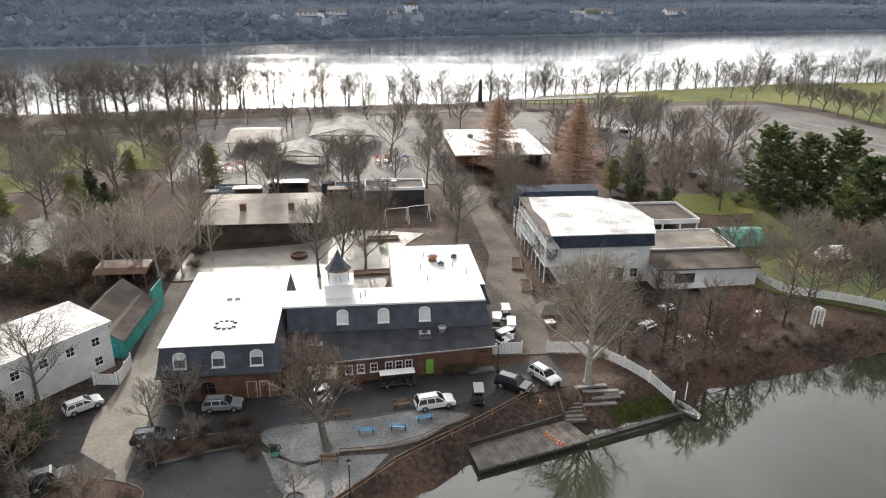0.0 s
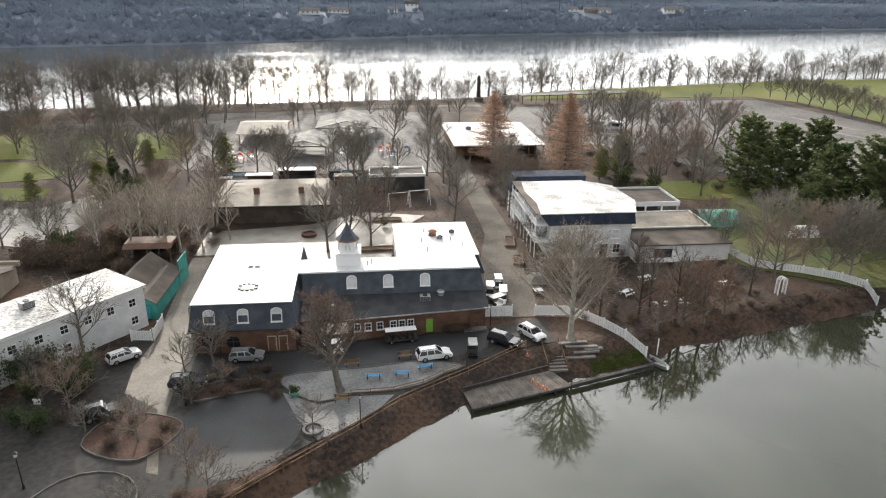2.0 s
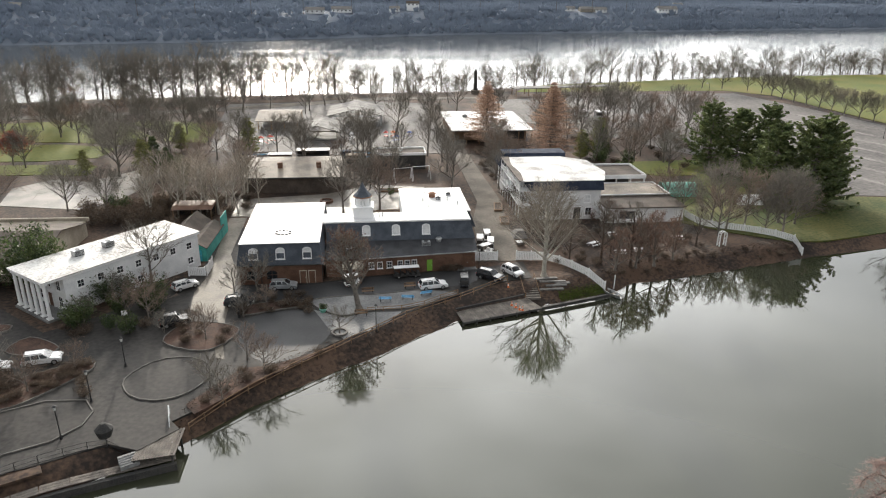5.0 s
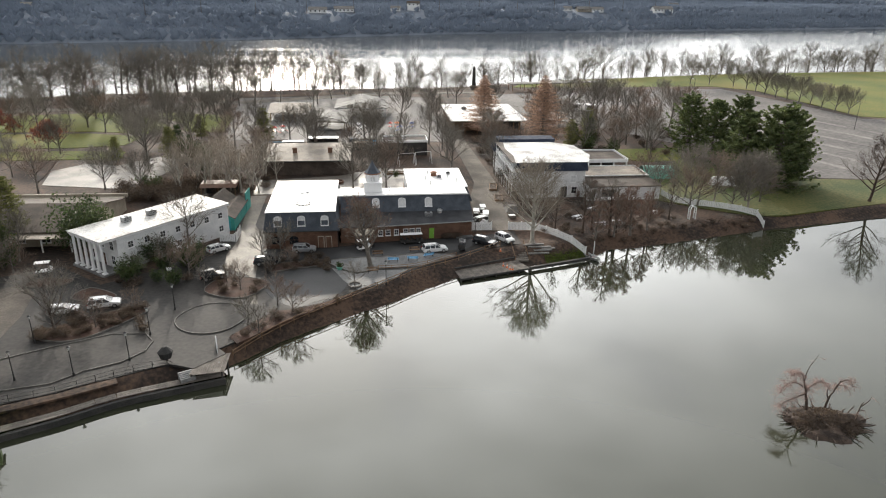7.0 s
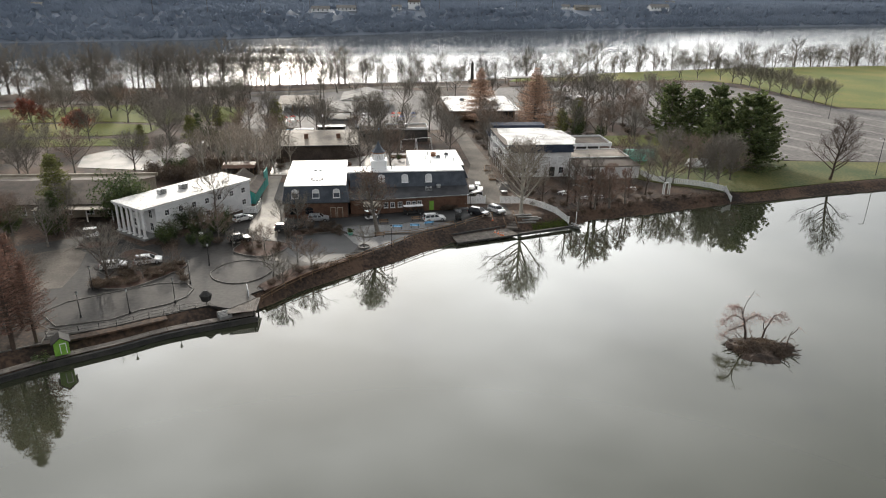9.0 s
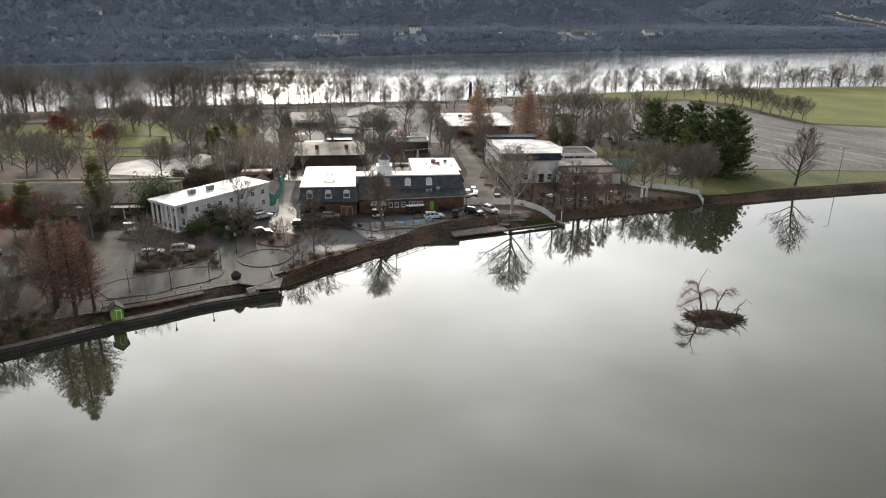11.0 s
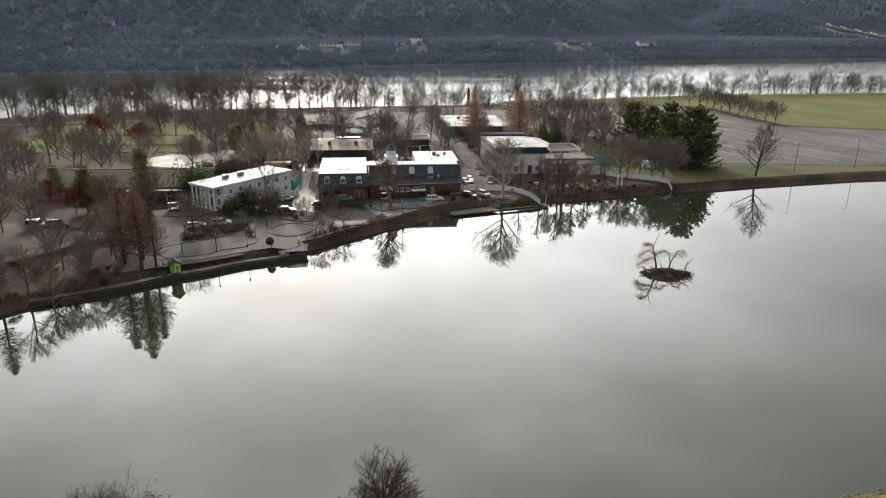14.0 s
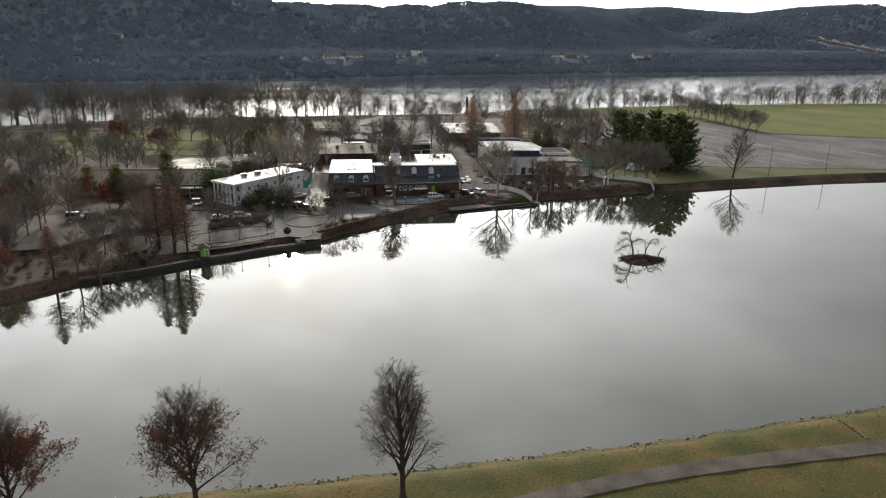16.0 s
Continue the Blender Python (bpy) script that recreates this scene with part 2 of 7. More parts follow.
DARKBARK = mat("dark_bark", (0.045, 0.032, 0.026), (0.10, 0.072, 0.056), 0.9, 1.5, 14.0, 0.4)
PALEBARK = mat("pale_sycamore_bark", (0.272, 0.251, 0.212), (0.493, 0.463, 0.408), 0.9, 1.2, 9.0, 0.3, obj=0.25)
TWIG = mat("bare_twigs", (0.138, 0.124, 0.106), (0.230, 0.209, 0.179), 0.95, 1.5, 9.0, 0.0, isl=0.3, obj=0.3)
REDTWIG = mat("reddish_twigs", (0.166, 0.124, 0.099), (0.253, 0.193, 0.154), 0.95, 1.5, 9.0, 0.0, isl=0.3, obj=0.3)
PINKTWIG = mat("pinkish_dead_twigs", (0.26, 0.17, 0.145), (0.40, 0.28, 0.245), 0.95, 1.5, 9.0, 0.0, isl=0.3)
PALETWIG = mat("pale_twigs", (0.241, 0.202, 0.164), (0.380, 0.332, 0.276), 0.95, 1.5, 9.0, 0.0, isl=0.3, obj=0.25)
RUSTLEAF = mat("rust_needles", (0.33, 0.215, 0.155), (0.48, 0.335, 0.25), 0.95, 0.8, 9.0, 0.0, isl=0.4, obj=0.2, thin=0.35)
REDLEAF = mat("dark_red_oak_leaves", (0.085, 0.032, 0.022), (0.17, 0.068, 0.042), 0.9, 0.8, 9.0, 0.0, isl=0.5, thin=0.35)
REDMAPLE = mat("red_maple_leaves", (0.19, 0.06, 0.042), (0.33, 0.12, 0.085), 0.95, 0.8, 9.0, 0.0, isl=0.4, obj=0.2, thin=0.35)
DULLRUST = mat("dull_rust_needles", (0.15, 0.086, 0.066), (0.26, 0.155, 0.12), 0.95, 0.8, 9.0, 0.0, isl=0.4, obj=0.2, thin=0.3)
PINE = mat("pine_needles", (0.065, 0.094, 0.039), (0.163, 0.189, 0.075), 0.85, 0.5, 6.0, 0.0, isl=0.5, obj=0.2, thin=0.4)
EVERGREEN = mat("evergreen_leaves", (0.03, 0.052, 0.02), (0.085, 0.11, 0.035), 0.6, 0.6, 7.0, 0.0, isl=0.5, obj=0.25, thin=0.35)
YELLOWGREEN = mat("yellow_green_needles", (0.10, 0.115, 0.034), (0.21, 0.21, 0.075), 0.9, 0.6, 7.0, 0.0, isl=0.5, obj=0.25, thin=0.4)
SHRUB = mat("brown_shrub", (0.072, 0.053, 0.041), (0.153, 0.115, 0.085), 0.95, 0.6, 7.0, 0.0, isl=0.5, obj=0.3, thin=0.35)
# Both far-hill colours are tinted blue-grey, haze put into the base colour.
FORESTFLOOR = mat("haze_tinted_hillside", (0.125, 0.150, 0.190), (0.165, 0.192, 0.235), 0.95, 0.006, 0.05, 0.6, dist=2.0)
FARTREE = mat("haze_tinted_woods", (0.190, 0.228, 0.290), (0.235, 0.275, 0.338), 0.95, 0.006, 0.03, 0.0, isl=0.08, thin=0.12)
LAKE = water("pond_water", (0.038, 0.041, 0.026), 0.026, 0.5, 0.016, 0.05, 1.62)
RIVER = water("river_water", (0.06, 0.065, 0.067), 0.06, 0.3, 0.55, 0.3, breeze=(0.07, 0.26))
TYRE = mat("tyre_rubber", (0.012, 0.012, 0.012), (0.03, 0.03, 0.03), 0.85, 2.0, 20.0, 0.05)
RIM = mat("alloy_rim", (0.35, 0.35, 0.36), (0.5, 0.5, 0.5), 0.35, 2.0, 20.0, 0.0, metal=0.8)
CARWHITE = mat("white_car_paint", (0.70, 0.70, 0.70), (0.80, 0.80, 0.80), 0.25, 0.6, 3.0, 0.0, spec=0.6)
CARSILVER = mat("silver_car_paint", (0.40, 0.42, 0.44), (0.50, 0.52, 0.54), 0.28, 0.6, 3.0, 0.0, metal=0.5)
CARBLACK = mat("black_car_paint", (0.012, 0.013, 0.015), (0.025, 0.026, 0.03), 0.2, 0.6, 3.0, 0.0, spec=0.6)
CARGREY = mat("dark_grey_car_paint", (0.035, 0.042, 0.05), (0.06, 0.068, 0.078), 0.25, 0.6, 3.0, 0.0, metal=0.3)
LAMPGLASS = mat("clear_lens", (0.55, 0.55, 0.53), (0.7, 0.7, 0.68), 0.15, 2.0, 9.0, 0.0, spec=0.6)
REDLENS = mat("red_lens", (0.25, 0.01, 0.01), (0.35, 0.02, 0.02), 0.2, 2.0, 9.0, 0.0)
ORANGE = mat("orange_plastic", (0.62, 0.13, 0.03), (0.72, 0.19, 0.05), 0.5, 2.0, 9.0, 0.0)
REDPAINT = mat("red_paint", (0.42, 0.04, 0.03), (0.55, 0.08, 0.06), 0.5, 2.0, 9.0, 0.05)
BLUEPAINT = mat("light_blue_paint", (0.12, 0.36, 0.62), (0.22, 0.48, 0.72), 0.55, 1.5, 9.0, 0.05)
DARKBLUE = mat("dark_blue_paint", (0.04, 0.07, 0.22), (0.07, 0.11, 0.30), 0.5, 2.0, 9.0, 0.05)
MOSS = mat("mossy_grass", (0.05, 0.075, 0.012), (0.11, 0.14, 0.025), 0.95, 0.5, 6.0, 0.4)
PARKING = mat("worn_parking_asphalt", (0.056, 0.052, 0.05), (0.16, 0.146, 0.137), 0.85, 0.05, 0.8, 0.1, dist=0.03, lo=0.36, hi=0.62)

# ---------------------------------------------------------------- building blocks
def link(name, bm, material, parent=None, label="", kind=""):
    me = bpy.data.meshes.new(name)
    bm.to_mesh(me)
    bm.free()
    me.materials.append(material)
    ob = new(name, me)
    ob.parent = parent
    return tagged(ob, label, kind=kind)


def part(name, bm, material, parent, label="", smooth=False):
    ob = link(name, bm, material, parent, label)
    if smooth:
        for p in ob.data.polygons:
            p.use_smooth = True
    return ob


def thing(name, label, category, m=None, group="", kind=""):
    ob = new(name)
    ob.empty_display_size = 0.3
    if m is not None:
        ob.matrix_basis = m
    return tagged(ob, label, category, group, kind)


def mesh(name, verts, faces, material, parent=None, label="", smooth=False):
    me = bpy.data.meshes.new(name)
    me.from_pydata(verts, [], faces)
    me.materials.append(material)
    if smooth:
        for p in me.polygons:
            p.use_smooth = True
    ob = new(name, me)
    ob.parent = parent
    return tagged(ob, label)


def box(bm, x0, x1, y0, y1, z0, z1, bevel=0.0):
    r = bmesh.ops.create_cube(bm, size=1)["verts"]
    for v in r:
        v.co = Vector(((x0 + x1) / 2 + v.co.x * (x1 - x0), (y0 + y1) / 2 + v.co.y * (y1 - y0), (z0 + z1) / 2 + v.co.z * (z1 - z0)))
    if bevel:
        edges = {e for v in r for e in v.link_edges}
        bmesh.ops.bevel(bm, geom=list(edges), offset=bevel, segments=1, affect="EDGES")
    return bm


def one(x0, x1, y0, y1, z0, z1, bevel=0.0):
    return box(bmesh.new(), x0, x1, y0, y1, z0, z1, bevel)


def prism(bm, poly, z0, z1, grow=0.0):
    """A slab on a polygon; grow widens its foot."""
    c = sum((Vector((*p, 0)) for p in poly), Vector()) / len(poly)
    low = [bm.verts.new((p[0] + (p[0] - c.x) * grow, p[1] + (p[1] - c.y) * grow, z0)) for p in poly]
    top = [bm.verts.new((*p, z1)) for p in poly]
    bm.faces.new(top)
    bm.faces.new(low[::-1])
    k = len(poly)
    for i in range(k):
        bm.faces.new((low[i], low[(i + 1) % k], top[(i + 1) % k], top[i]))
    bmesh.ops.recalc_face_normals(bm, faces=bm.faces[:])
    return bm


def frustum(bm, x0, x1, y0, y1, z0, x2, x3, y2, y3, z1):
    a = [bm.verts.new(p) for p in ((x0, y0, z0), (x1, y0, z0), (x1, y1, z0), (x0, y1, z0))]
    b = [bm.verts.new(p) for p in ((x2, y2, z1), (x3, y2, z1), (x3, y3, z1), (x2, y3, z1))]
    bm.faces.new(b)
    bm.faces.new(a[::-1])
    for i in range(4):
        bm.faces.new((a[i], a[(i + 1) % 4], b[(i + 1) % 4], b[i]))
    return bm


def cyl(bm, x, y, z0, z1, r0, r1=None, seg=10):
    r1 = r0 if r1 is None else r1
    bmesh.ops.create_cone(bm, cap_ends=True, segments=seg, radius1=r0, radius2=max(r1, 0.001), depth=z1 - z0,
                          matrix=Matrix.Translation((x, y, (z0 + z1) / 2)))
    return bm


def bar(bm, p, q, w, h=None):
    """A straight square bar from p to q."""
    p, q = Vector(p), Vector(q)
    h = w if h is None else h
    d = (q - p)
    m = Matrix.Translation((p + q) / 2) @ d.to_track_quat("X", "Z").to_matrix().to_4x4() @ Matrix.Diagonal((d.length, w, h, 1))
    bmesh.ops.create_cube(bm, size=1, matrix=m)
    return bm


def smooth_line(pts, step=1.0):
    """A rounded line through points, at even steps."""
    pts = [Vector(p) for p in pts]
    out = []
    for i in range(len(pts) - 1):
        p0, p1, p2, p3 = pts[max(i - 1, 0)], pts[i], pts[i + 1], pts[min(i + 2, len(pts) - 1)]
        k = max(1, int((p2 - p1).length / step))
        for j in range(k):
            t = j / k
            out.append(0.5 * ((2 * p1) + (p2 - p0) * t + (2 * p0 - 5 * p1 + 4 * p2 - p3) * t * t + (3 * p1 - p0 - 3 * p2 + p3) * t ** 3))
    out.append(pts[-1])
    return out


def ring(pts, step=1.2):
    """A rounded closed outline."""
    pts = [Vector(p) for p in pts]
    k, out = len(pts), []
    for i in range(k):
        p0, p1, p2, p3 = pts[i - 1], pts[i], pts[(i + 1) % k], pts[(i + 2) % k]
        c = max(1, int((p2 - p1).length / step))
        for j in range(c):
            t = j / c
            out.append(0.5 * ((2 * p1) + (p2 - p0) * t + (2 * p0 - 5 * p1 + 4 * p2 - p3) * t * t + (3 * p1 - p0 - 3 * p2 + p3) * t ** 3))
    return out


# ---------------------------------------------------------------- ground, pond and river
POND, STREAM = -1.8, -4.0
SX = (-400, -150, -94, -82, -73.5, -63.3, -57, -48.5, -39.5, -32.5, -23.1, -16.9, -10.4, -4.7, 0, 22, 26, 33.5, 46, 66, 96, 132, 154, 260, 500)
SY = (-150, -105, -81, -69.8, -66, -58.5, -56, -52.5, -46.5, -40, -32.6, -29.2, -23.8, -20, -18.5, -12.5, -9, -7.8, -4.7, 0.5, 5.8, 11.8, 14, 30, 40)
NX = (-400, -150, -100, -42, -31.7, -12.5, 7.2, 26.2, 42.4, 80, 150, 300, 500)
NY = (-150, -146, -141, -138.1, -137.4, -135.6, -133.7, -130.9, -128.5, -121, -100, -40, 40)
RX = (-2600, -400, -207, -135, -55, 23, 68, 138, 194, 362, 800, 2600)
RY = (-100, 110, 160, 192, 203, 211, 228, 246, 262, 278, 330, 520)
FX = (-2600, -342, -159, 66, 400, 758, 2600)
FY = (150, 440, 490, 590, 680, 765, 1150)
HWY_Y, HWY_X, HWY_Z = (780, 834, 992, 1124, 1200), (860, 834, 791, 770, 764), (10, 16, 39, 61, 70)
# skyline of the two ridges behind the river: bearing (degrees from +y), rise over the eye (degrees)
R1A = (-40, -26, -15, -8, -2.5, 2, 7, 12.3, 17, 21.2, 25.8, 28, 31.5, 35.5, 60)
R1E = (3.5, 3.6, 2.8, 1.9, 1.35, 1.4, 1.6, 1.65, 1.5, 0.7, -1.0, -1.6, -1.8, -1.7, -1)
R2A = (-40, 0, 12, 17, 19.5, 23.5, 27, 29.5, 32.5, 36, 60)
R2E = (1.4, 1.4, 1.6, 1.6, 1.4, 1.6, 1.3, 1.2, 1.6, 1.85, 2.1)


def ease(t):
    t = np.clip(t, 0, 1)
    return t * t * (3 - 2 * t)


def far_depth(x, y):
    return y - np.interp(x, FX, FY)


def terrain(x, y):
    x, y = np.asarray(x, float), np.asarray(y, float)
    inside = np.minimum(np.interp(x, SX, SY) - y, y - np.interp(x, NX, NY))
    wide = np.where(y < -100, 2.0, np.interp(x, (-60, -20, -5, 10, 22, 30, 60), (3.6, 4.6, 6.0, 7.4, 6.0, 5.0, 4.0)))
    z = np.where(inside > 0, POND - np.minimum(inside * 0.5, 1.6), POND + (0 - POND) * ease(-inside / wide))
    z = np.where(y < -100, np.where(inside > 0, z, POND + 1.5 * ease(-inside / 4.0)), z)
    river = np.minimum(y - np.interp(x, RX, RY), -far_depth(x, y))
    bed = np.where(river > 0, STREAM - np.minimum(river * 0.2, 3), STREAM - STREAM * ease(-river / 16))
    z = np.where(y > 60, bed, z)
    d = far_depth(x, y)
    az = np.degrees(np.arctan2(x + 28, y + 204))
    r = np.hypot(x + 28, y + 204)
    shelf = 16 * ease(d / 90)
    h1 = 47 + (r - np.maximum(d - 330, 0) * 0.9) * np.tan(np.radians(np.interp(az, R1A, R1E)))
    h2 = 47 + r * np.tan(np.radians(np.interp(az, R2A, R2E)))
    lump = 7 * np.sin(x * 0.021 + 1) * np.sin(y * 0.017) + 4 * np.sin(x * 0.05 + y * 0.04)
    hill = np.maximum(shelf + (h1 - 16 + lump) * ease((d - 95) / 260) - np.maximum(d - 380, 0) * 0.06, (h2 - 16) * ease((d - 480) / 420) + 14)
    hill = np.where(d > 95, hill, shelf)
    z = np.where(d > 0, np.maximum(z + hill, STREAM + shelf), z)
    # the highway's embankment
    bank = np.interp(y, HWY_Y, HWY_Z) - 2.5 - np.maximum(np.abs(x - np.interp(y, HWY_Y, HWY_X)) - 14, 0) * 0.4
    return np.where((d > 0) & (y > 770) & (y < 1300), np.maximum(z, bank), z)


def steps(spans):
    out = []
    for a, b, s in spans:
        out += list(np.arange(a, b, s))
    return np.array(out + [spans[-1][1]])


gx = steps(((-4200, -600, 120), (-600, -200, 20), (-200, -110, 6), (-110, 160, 1.2), (160, 260, 6), (260, 900, 20), (900, 4200, 110)))
gy = steps(((-3000, -400, 200), (-400, -160, 20), (-160, -120, 1.2), (-120, -92, 4), (-92, 24, 1.0), (24, 150, 6), (150, 290, 4), (290, 420, 26), (420, 1500, 11), (1500, 4200, 150)))
GX, GY = np.meshgrid(gx, gy)
GZ = terrain(GX, GY)
GZ = GZ + np.where((GZ > -1.75) & (GY < 150), 0.05 * np.sin(GX * 0.9) * np.sin(GY * 0.7 + 1) - 0.06, 0)
nx, ny = len(gx), len(gy)
idx = np.arange(nx * ny).reshape(ny, nx)
quads = np.stack([idx[:-1, :-1], idx[:-1, 1:], idx[1:, 1:], idx[1:, :-1]], -1).reshape(-1, 4)
ground = mesh("ground", np.stack([GX, GY, GZ], -1).reshape(-1, 3).tolist(), quads.tolist(), LITTER, smooth=True)
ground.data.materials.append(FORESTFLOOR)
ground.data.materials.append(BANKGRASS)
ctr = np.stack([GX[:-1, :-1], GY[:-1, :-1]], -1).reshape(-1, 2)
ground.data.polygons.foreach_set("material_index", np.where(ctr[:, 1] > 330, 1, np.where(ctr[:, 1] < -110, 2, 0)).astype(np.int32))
tagged(ground, "brown leaf-littered ground with banks down to the water", "ground", kind="structure")


def sheet_of_water(name, x0, x1, y0, y1, z, material, label):
    ob = mesh(name, [(x0, y0, z), (x1, y0, z), (x1, y1, z), (x0, y1, z)], [(0, 1, 2, 3)], material)
    return tagged(ob, label, "water", kind="structure")


sheet_of_water("pond_water", -395, 495, -152, 42, POND, LAKE, "calm grey-green pond mirroring cloudy sky and trees")
sheet_of_water("river_water", -2600, 2600, 90, 1200, STREAM, RIVER, "wide rippled river glaring in low sun")


def pave(name, outline, material, label, top=0.06, kerb=0.0, round_it=False, category="pavement"):
    pts = [(p[0], p[1]) for p in (ring([(*q, 0) for q in outline]) if round_it else [Vector((*q, 0)) for q in outline])]
    ob = link(name, prism(bmesh.new(), pts, -0.25, top), material)
    tagged(ob, label, category, kind="structure")
    if kerb:
        bm = bmesh.new()
        for i in range(len(pts)):
            a, b = Vector((*pts[i], 0)), Vector((*pts[(i + 1) % len(pts)], 0))
            d = (b - a).normalized() * 0.07
            bar(bm, a - d + Vector((0, 0, top + kerb / 2 - 0.1)), b + d + Vector((0, 0, top + kerb / 2 - 0.1)), 0.14, kerb + 0.2)
        part("kerb", bm, KERB, ob, "pale concrete kerb")
    return ob


pave("road", [(-100, -36), (-92, -22), (-80, -17), (-72, -13.5), (-63, -21.5), (-57, -17), (-49, -7), (-46, 0), (-46, 20), (-40, 20), (-39.2, -7.6), (-27, -7.8), (-19, -6), (0.2, -4), (9, -1.5), (9, -8.6), (4, -9.8), (-5, -14.8), (-14, -20.8),
     (-22, -27), (-30, -34), (-37, -41), (-42, -45.5), (-52, -50.5), (-63, -54), (-70, -52), (-80, -44), (-92, -44)], OLDASPHALT, "worn grey asphalt drive in front of the buildings", 0.02, category="road")
# Dark asphalt patch before the front; the building's shadow is in its colour.
pave("road", [(-38, -8.2), (-27, -8.4), (-19, -6.4), (0, -4.4), (3, -5.5), (-2, -10.5), (-9, -11.8), (-16, -12.8), (-24, -13.6), (-29, -14), (-38, -13)], ASPHALT, "asphalt strip along the brick front, darkened for the building's shadow", 0.035, category="road", round_it=False)
pave("road", [(-36, -20), (-31.5, -17.5), (-26, -18.6), (-23.6, -24), (-26, -30), (-31, -32.5), (-35, -29), (-37, -24)], ASPHALT, "dark asphalt turning circle", 0.04, round_it=True, category="road")
pave("road", [(0.9, -1), (9, -1), (10, 14), (12, 34), (11.2, 77), (11.8, 130), (7, 130), (6.8, 77), (6.6, 34), (3.6, 21), (2.6, 10)], GRAVEL, "pale gravel service road running back to the river", 0.03, category="road")
# Strip where sun falls between the houses, painted as paler ground.
pave("road", [(-46, 26), (-42.6, 26), (-42.4, 6), (-39.9, -3), (-39.3, -11), (-38.9, -19.5), (-37.9, -27), (-37, -31), (-38.2, -30.6), (-39.2, -26), (-39.9, -19.8), (-44.6, -16), (-45.3, -10), (-44.4, -3), (-45, 5)], SUNSTRIP, "tan drive strip between the two houses, its sunlit paleness painted in", 0.045, category="road")
pave("pavement", [(-27, -14.6), (-23.5, -13.4), (-16, -12.9), (-9.8, -12.0), (-4.2, -13.6), (-7, -15.2), (-9.5, -17.2), (-13.3, -18.4), (-18.2, -18.6), (-22, -20), (-25.4, -17.5)], CONCRETE, "pale concrete terrace with blue benches", 0.07, 0.08, True)
pave("pavement", [(-26.4, -17.6), (-22, -20.6), (-18.4, -19.2), (-13.4, -19.3), (-15.4, -22.2), (-18, -24.6), (-21.8, -27), (-24.2, -23.2)], CONCRETE, "concrete walk below the terrace", 0.05)
pave("pavement", [(-48.2, -34.8), (-46, -31), (-42.8, -30), (-39.6, -31.2), (-38, -34.6), (-40, -38.6), (-43.4, -39.8), (-46.6, -38.4)], OLDASPHALT, "round paved island with kerb", 0.06, 0.1, True)
pave("pavement", [(-66, -52.6), (-59, -51.1), (-56, -48.4), (-52.1, -46.6), (-49.9, -44), (-49.6, -41.4), (-51.2, -39), (-55.7, -38.8), (-62, -41.6), (-67.5, -44.5), (-70, -48)], OLDASPHALT, "kerbed asphalt forecourt", 0.05, 0.1)
pave("pavement", [(-42.2, -41.8), (-39.2, -45.6), (-42.6, -49), (-46, -47.6), (-52, -50), (-57.6, -53), (-66, -56.4), (-68, -54.4), (-59, -51.7), (-55.6, -49), (-51.6, -47.2), (-48, -44.6)], OLDASPHALT, "grey paved promenade above the pond", 0.06)
pave("pavement", [(-82, -24), (-75, -20.5), (-72, -24), (-70.5, -32), (-70.4, -39), (-75, -40), (-82, -34)], GRAVEL, "tan gravel lot by the drive", 0.035)
pave("pavement", [(-122, -30), (-104, -23), (-86, -27), (-83, -37), (-91, -48), (-104, -56), (-120, -56)], GRAVEL, "tan gravel yard with parked vans", 0.035)
pave("pavement", [(-46, 27), (-30, 27), (-27.5, 21), (-12.5, 21), (-8, 40), (-4, 46), (-16, 49), (-27, 42), (-46, 39)], DAMPSUNGRAVEL, "damp gravel courtyard, its sunlit brightness put into the pale colour", 0.03)
pave("pavement", [(-62, 86), (-28, 80), (6, 80), (6.4, 165), (-20, 172), (-70, 165), (-66, 120)], PARKING, "worn paved fair ground between shelters", 0.03)
pave("pavement", [(-99, 51), (-96, 38), (-78, 34), (-72, 40), (-66, 66), (-72, 70), (-84, 56), (-93, 58)], DAMPSUNGRAVEL, "pale back drive", 0.03)
pave("pavement", [(-200, 120), (-70, 150), (-10, 174), (30, 176), (30, 181), (-12, 180), (-74, 156), (-200, 127)], GRAVEL, "pale path along the river", 0.06)
pave("road", [(92, 33), (160, 24), (460, 42), (460, 58), (218, 95), (167, 112), (160, 150), (150, 188), (90, 185), (35, 172), (35, 128), (60, 100), (85, 60)], PARKING, "wide worn empty parking lot", 0.03, category="parking lot")
pave("lawn", [(170, 116), (220, 98), (460, 62), (760, 130), (760, 300), (362, 262), (194, 246), (138, 232), (60, 212), (50, 194), (150, 196), (165, 180)], GRASS, "mown green riverside field", 0.05, category="lawn")
pave("lawn", [(46, 17), (54, 10), (63, 4), (70, 4), (96, 10), (132, 16), (170, 19), (160, 23), (92, 32), (84, 50), (70, 56), (56, 40)], SHADELAWN, "green lawn behind the white fence, coloured darker for the pines' shade", 0.05, category="lawn")
pave("lawn", [(-150, 62), (-96, 63), (-86, 61.5), (-87, 71), (-100, 73), (-150, 73)], GRASS, "patchy yellow-green park lawn", 0.04, category="lawn")
pave("lawn", [(-160, 76), (-102, 77), (-90, 80), (-88, 92), (-106, 97), (-160, 96)], GRASS, "patchy yellow-green park lawn", 0.04, category="lawn")
pave("lawn", [(-160, 100), (-106, 100), (-88, 96), (-84, 108), (-98, 128), (-112, 134), (-160, 124)], GRASS, "patchy yellow-green park lawn", 0.04, category="lawn")
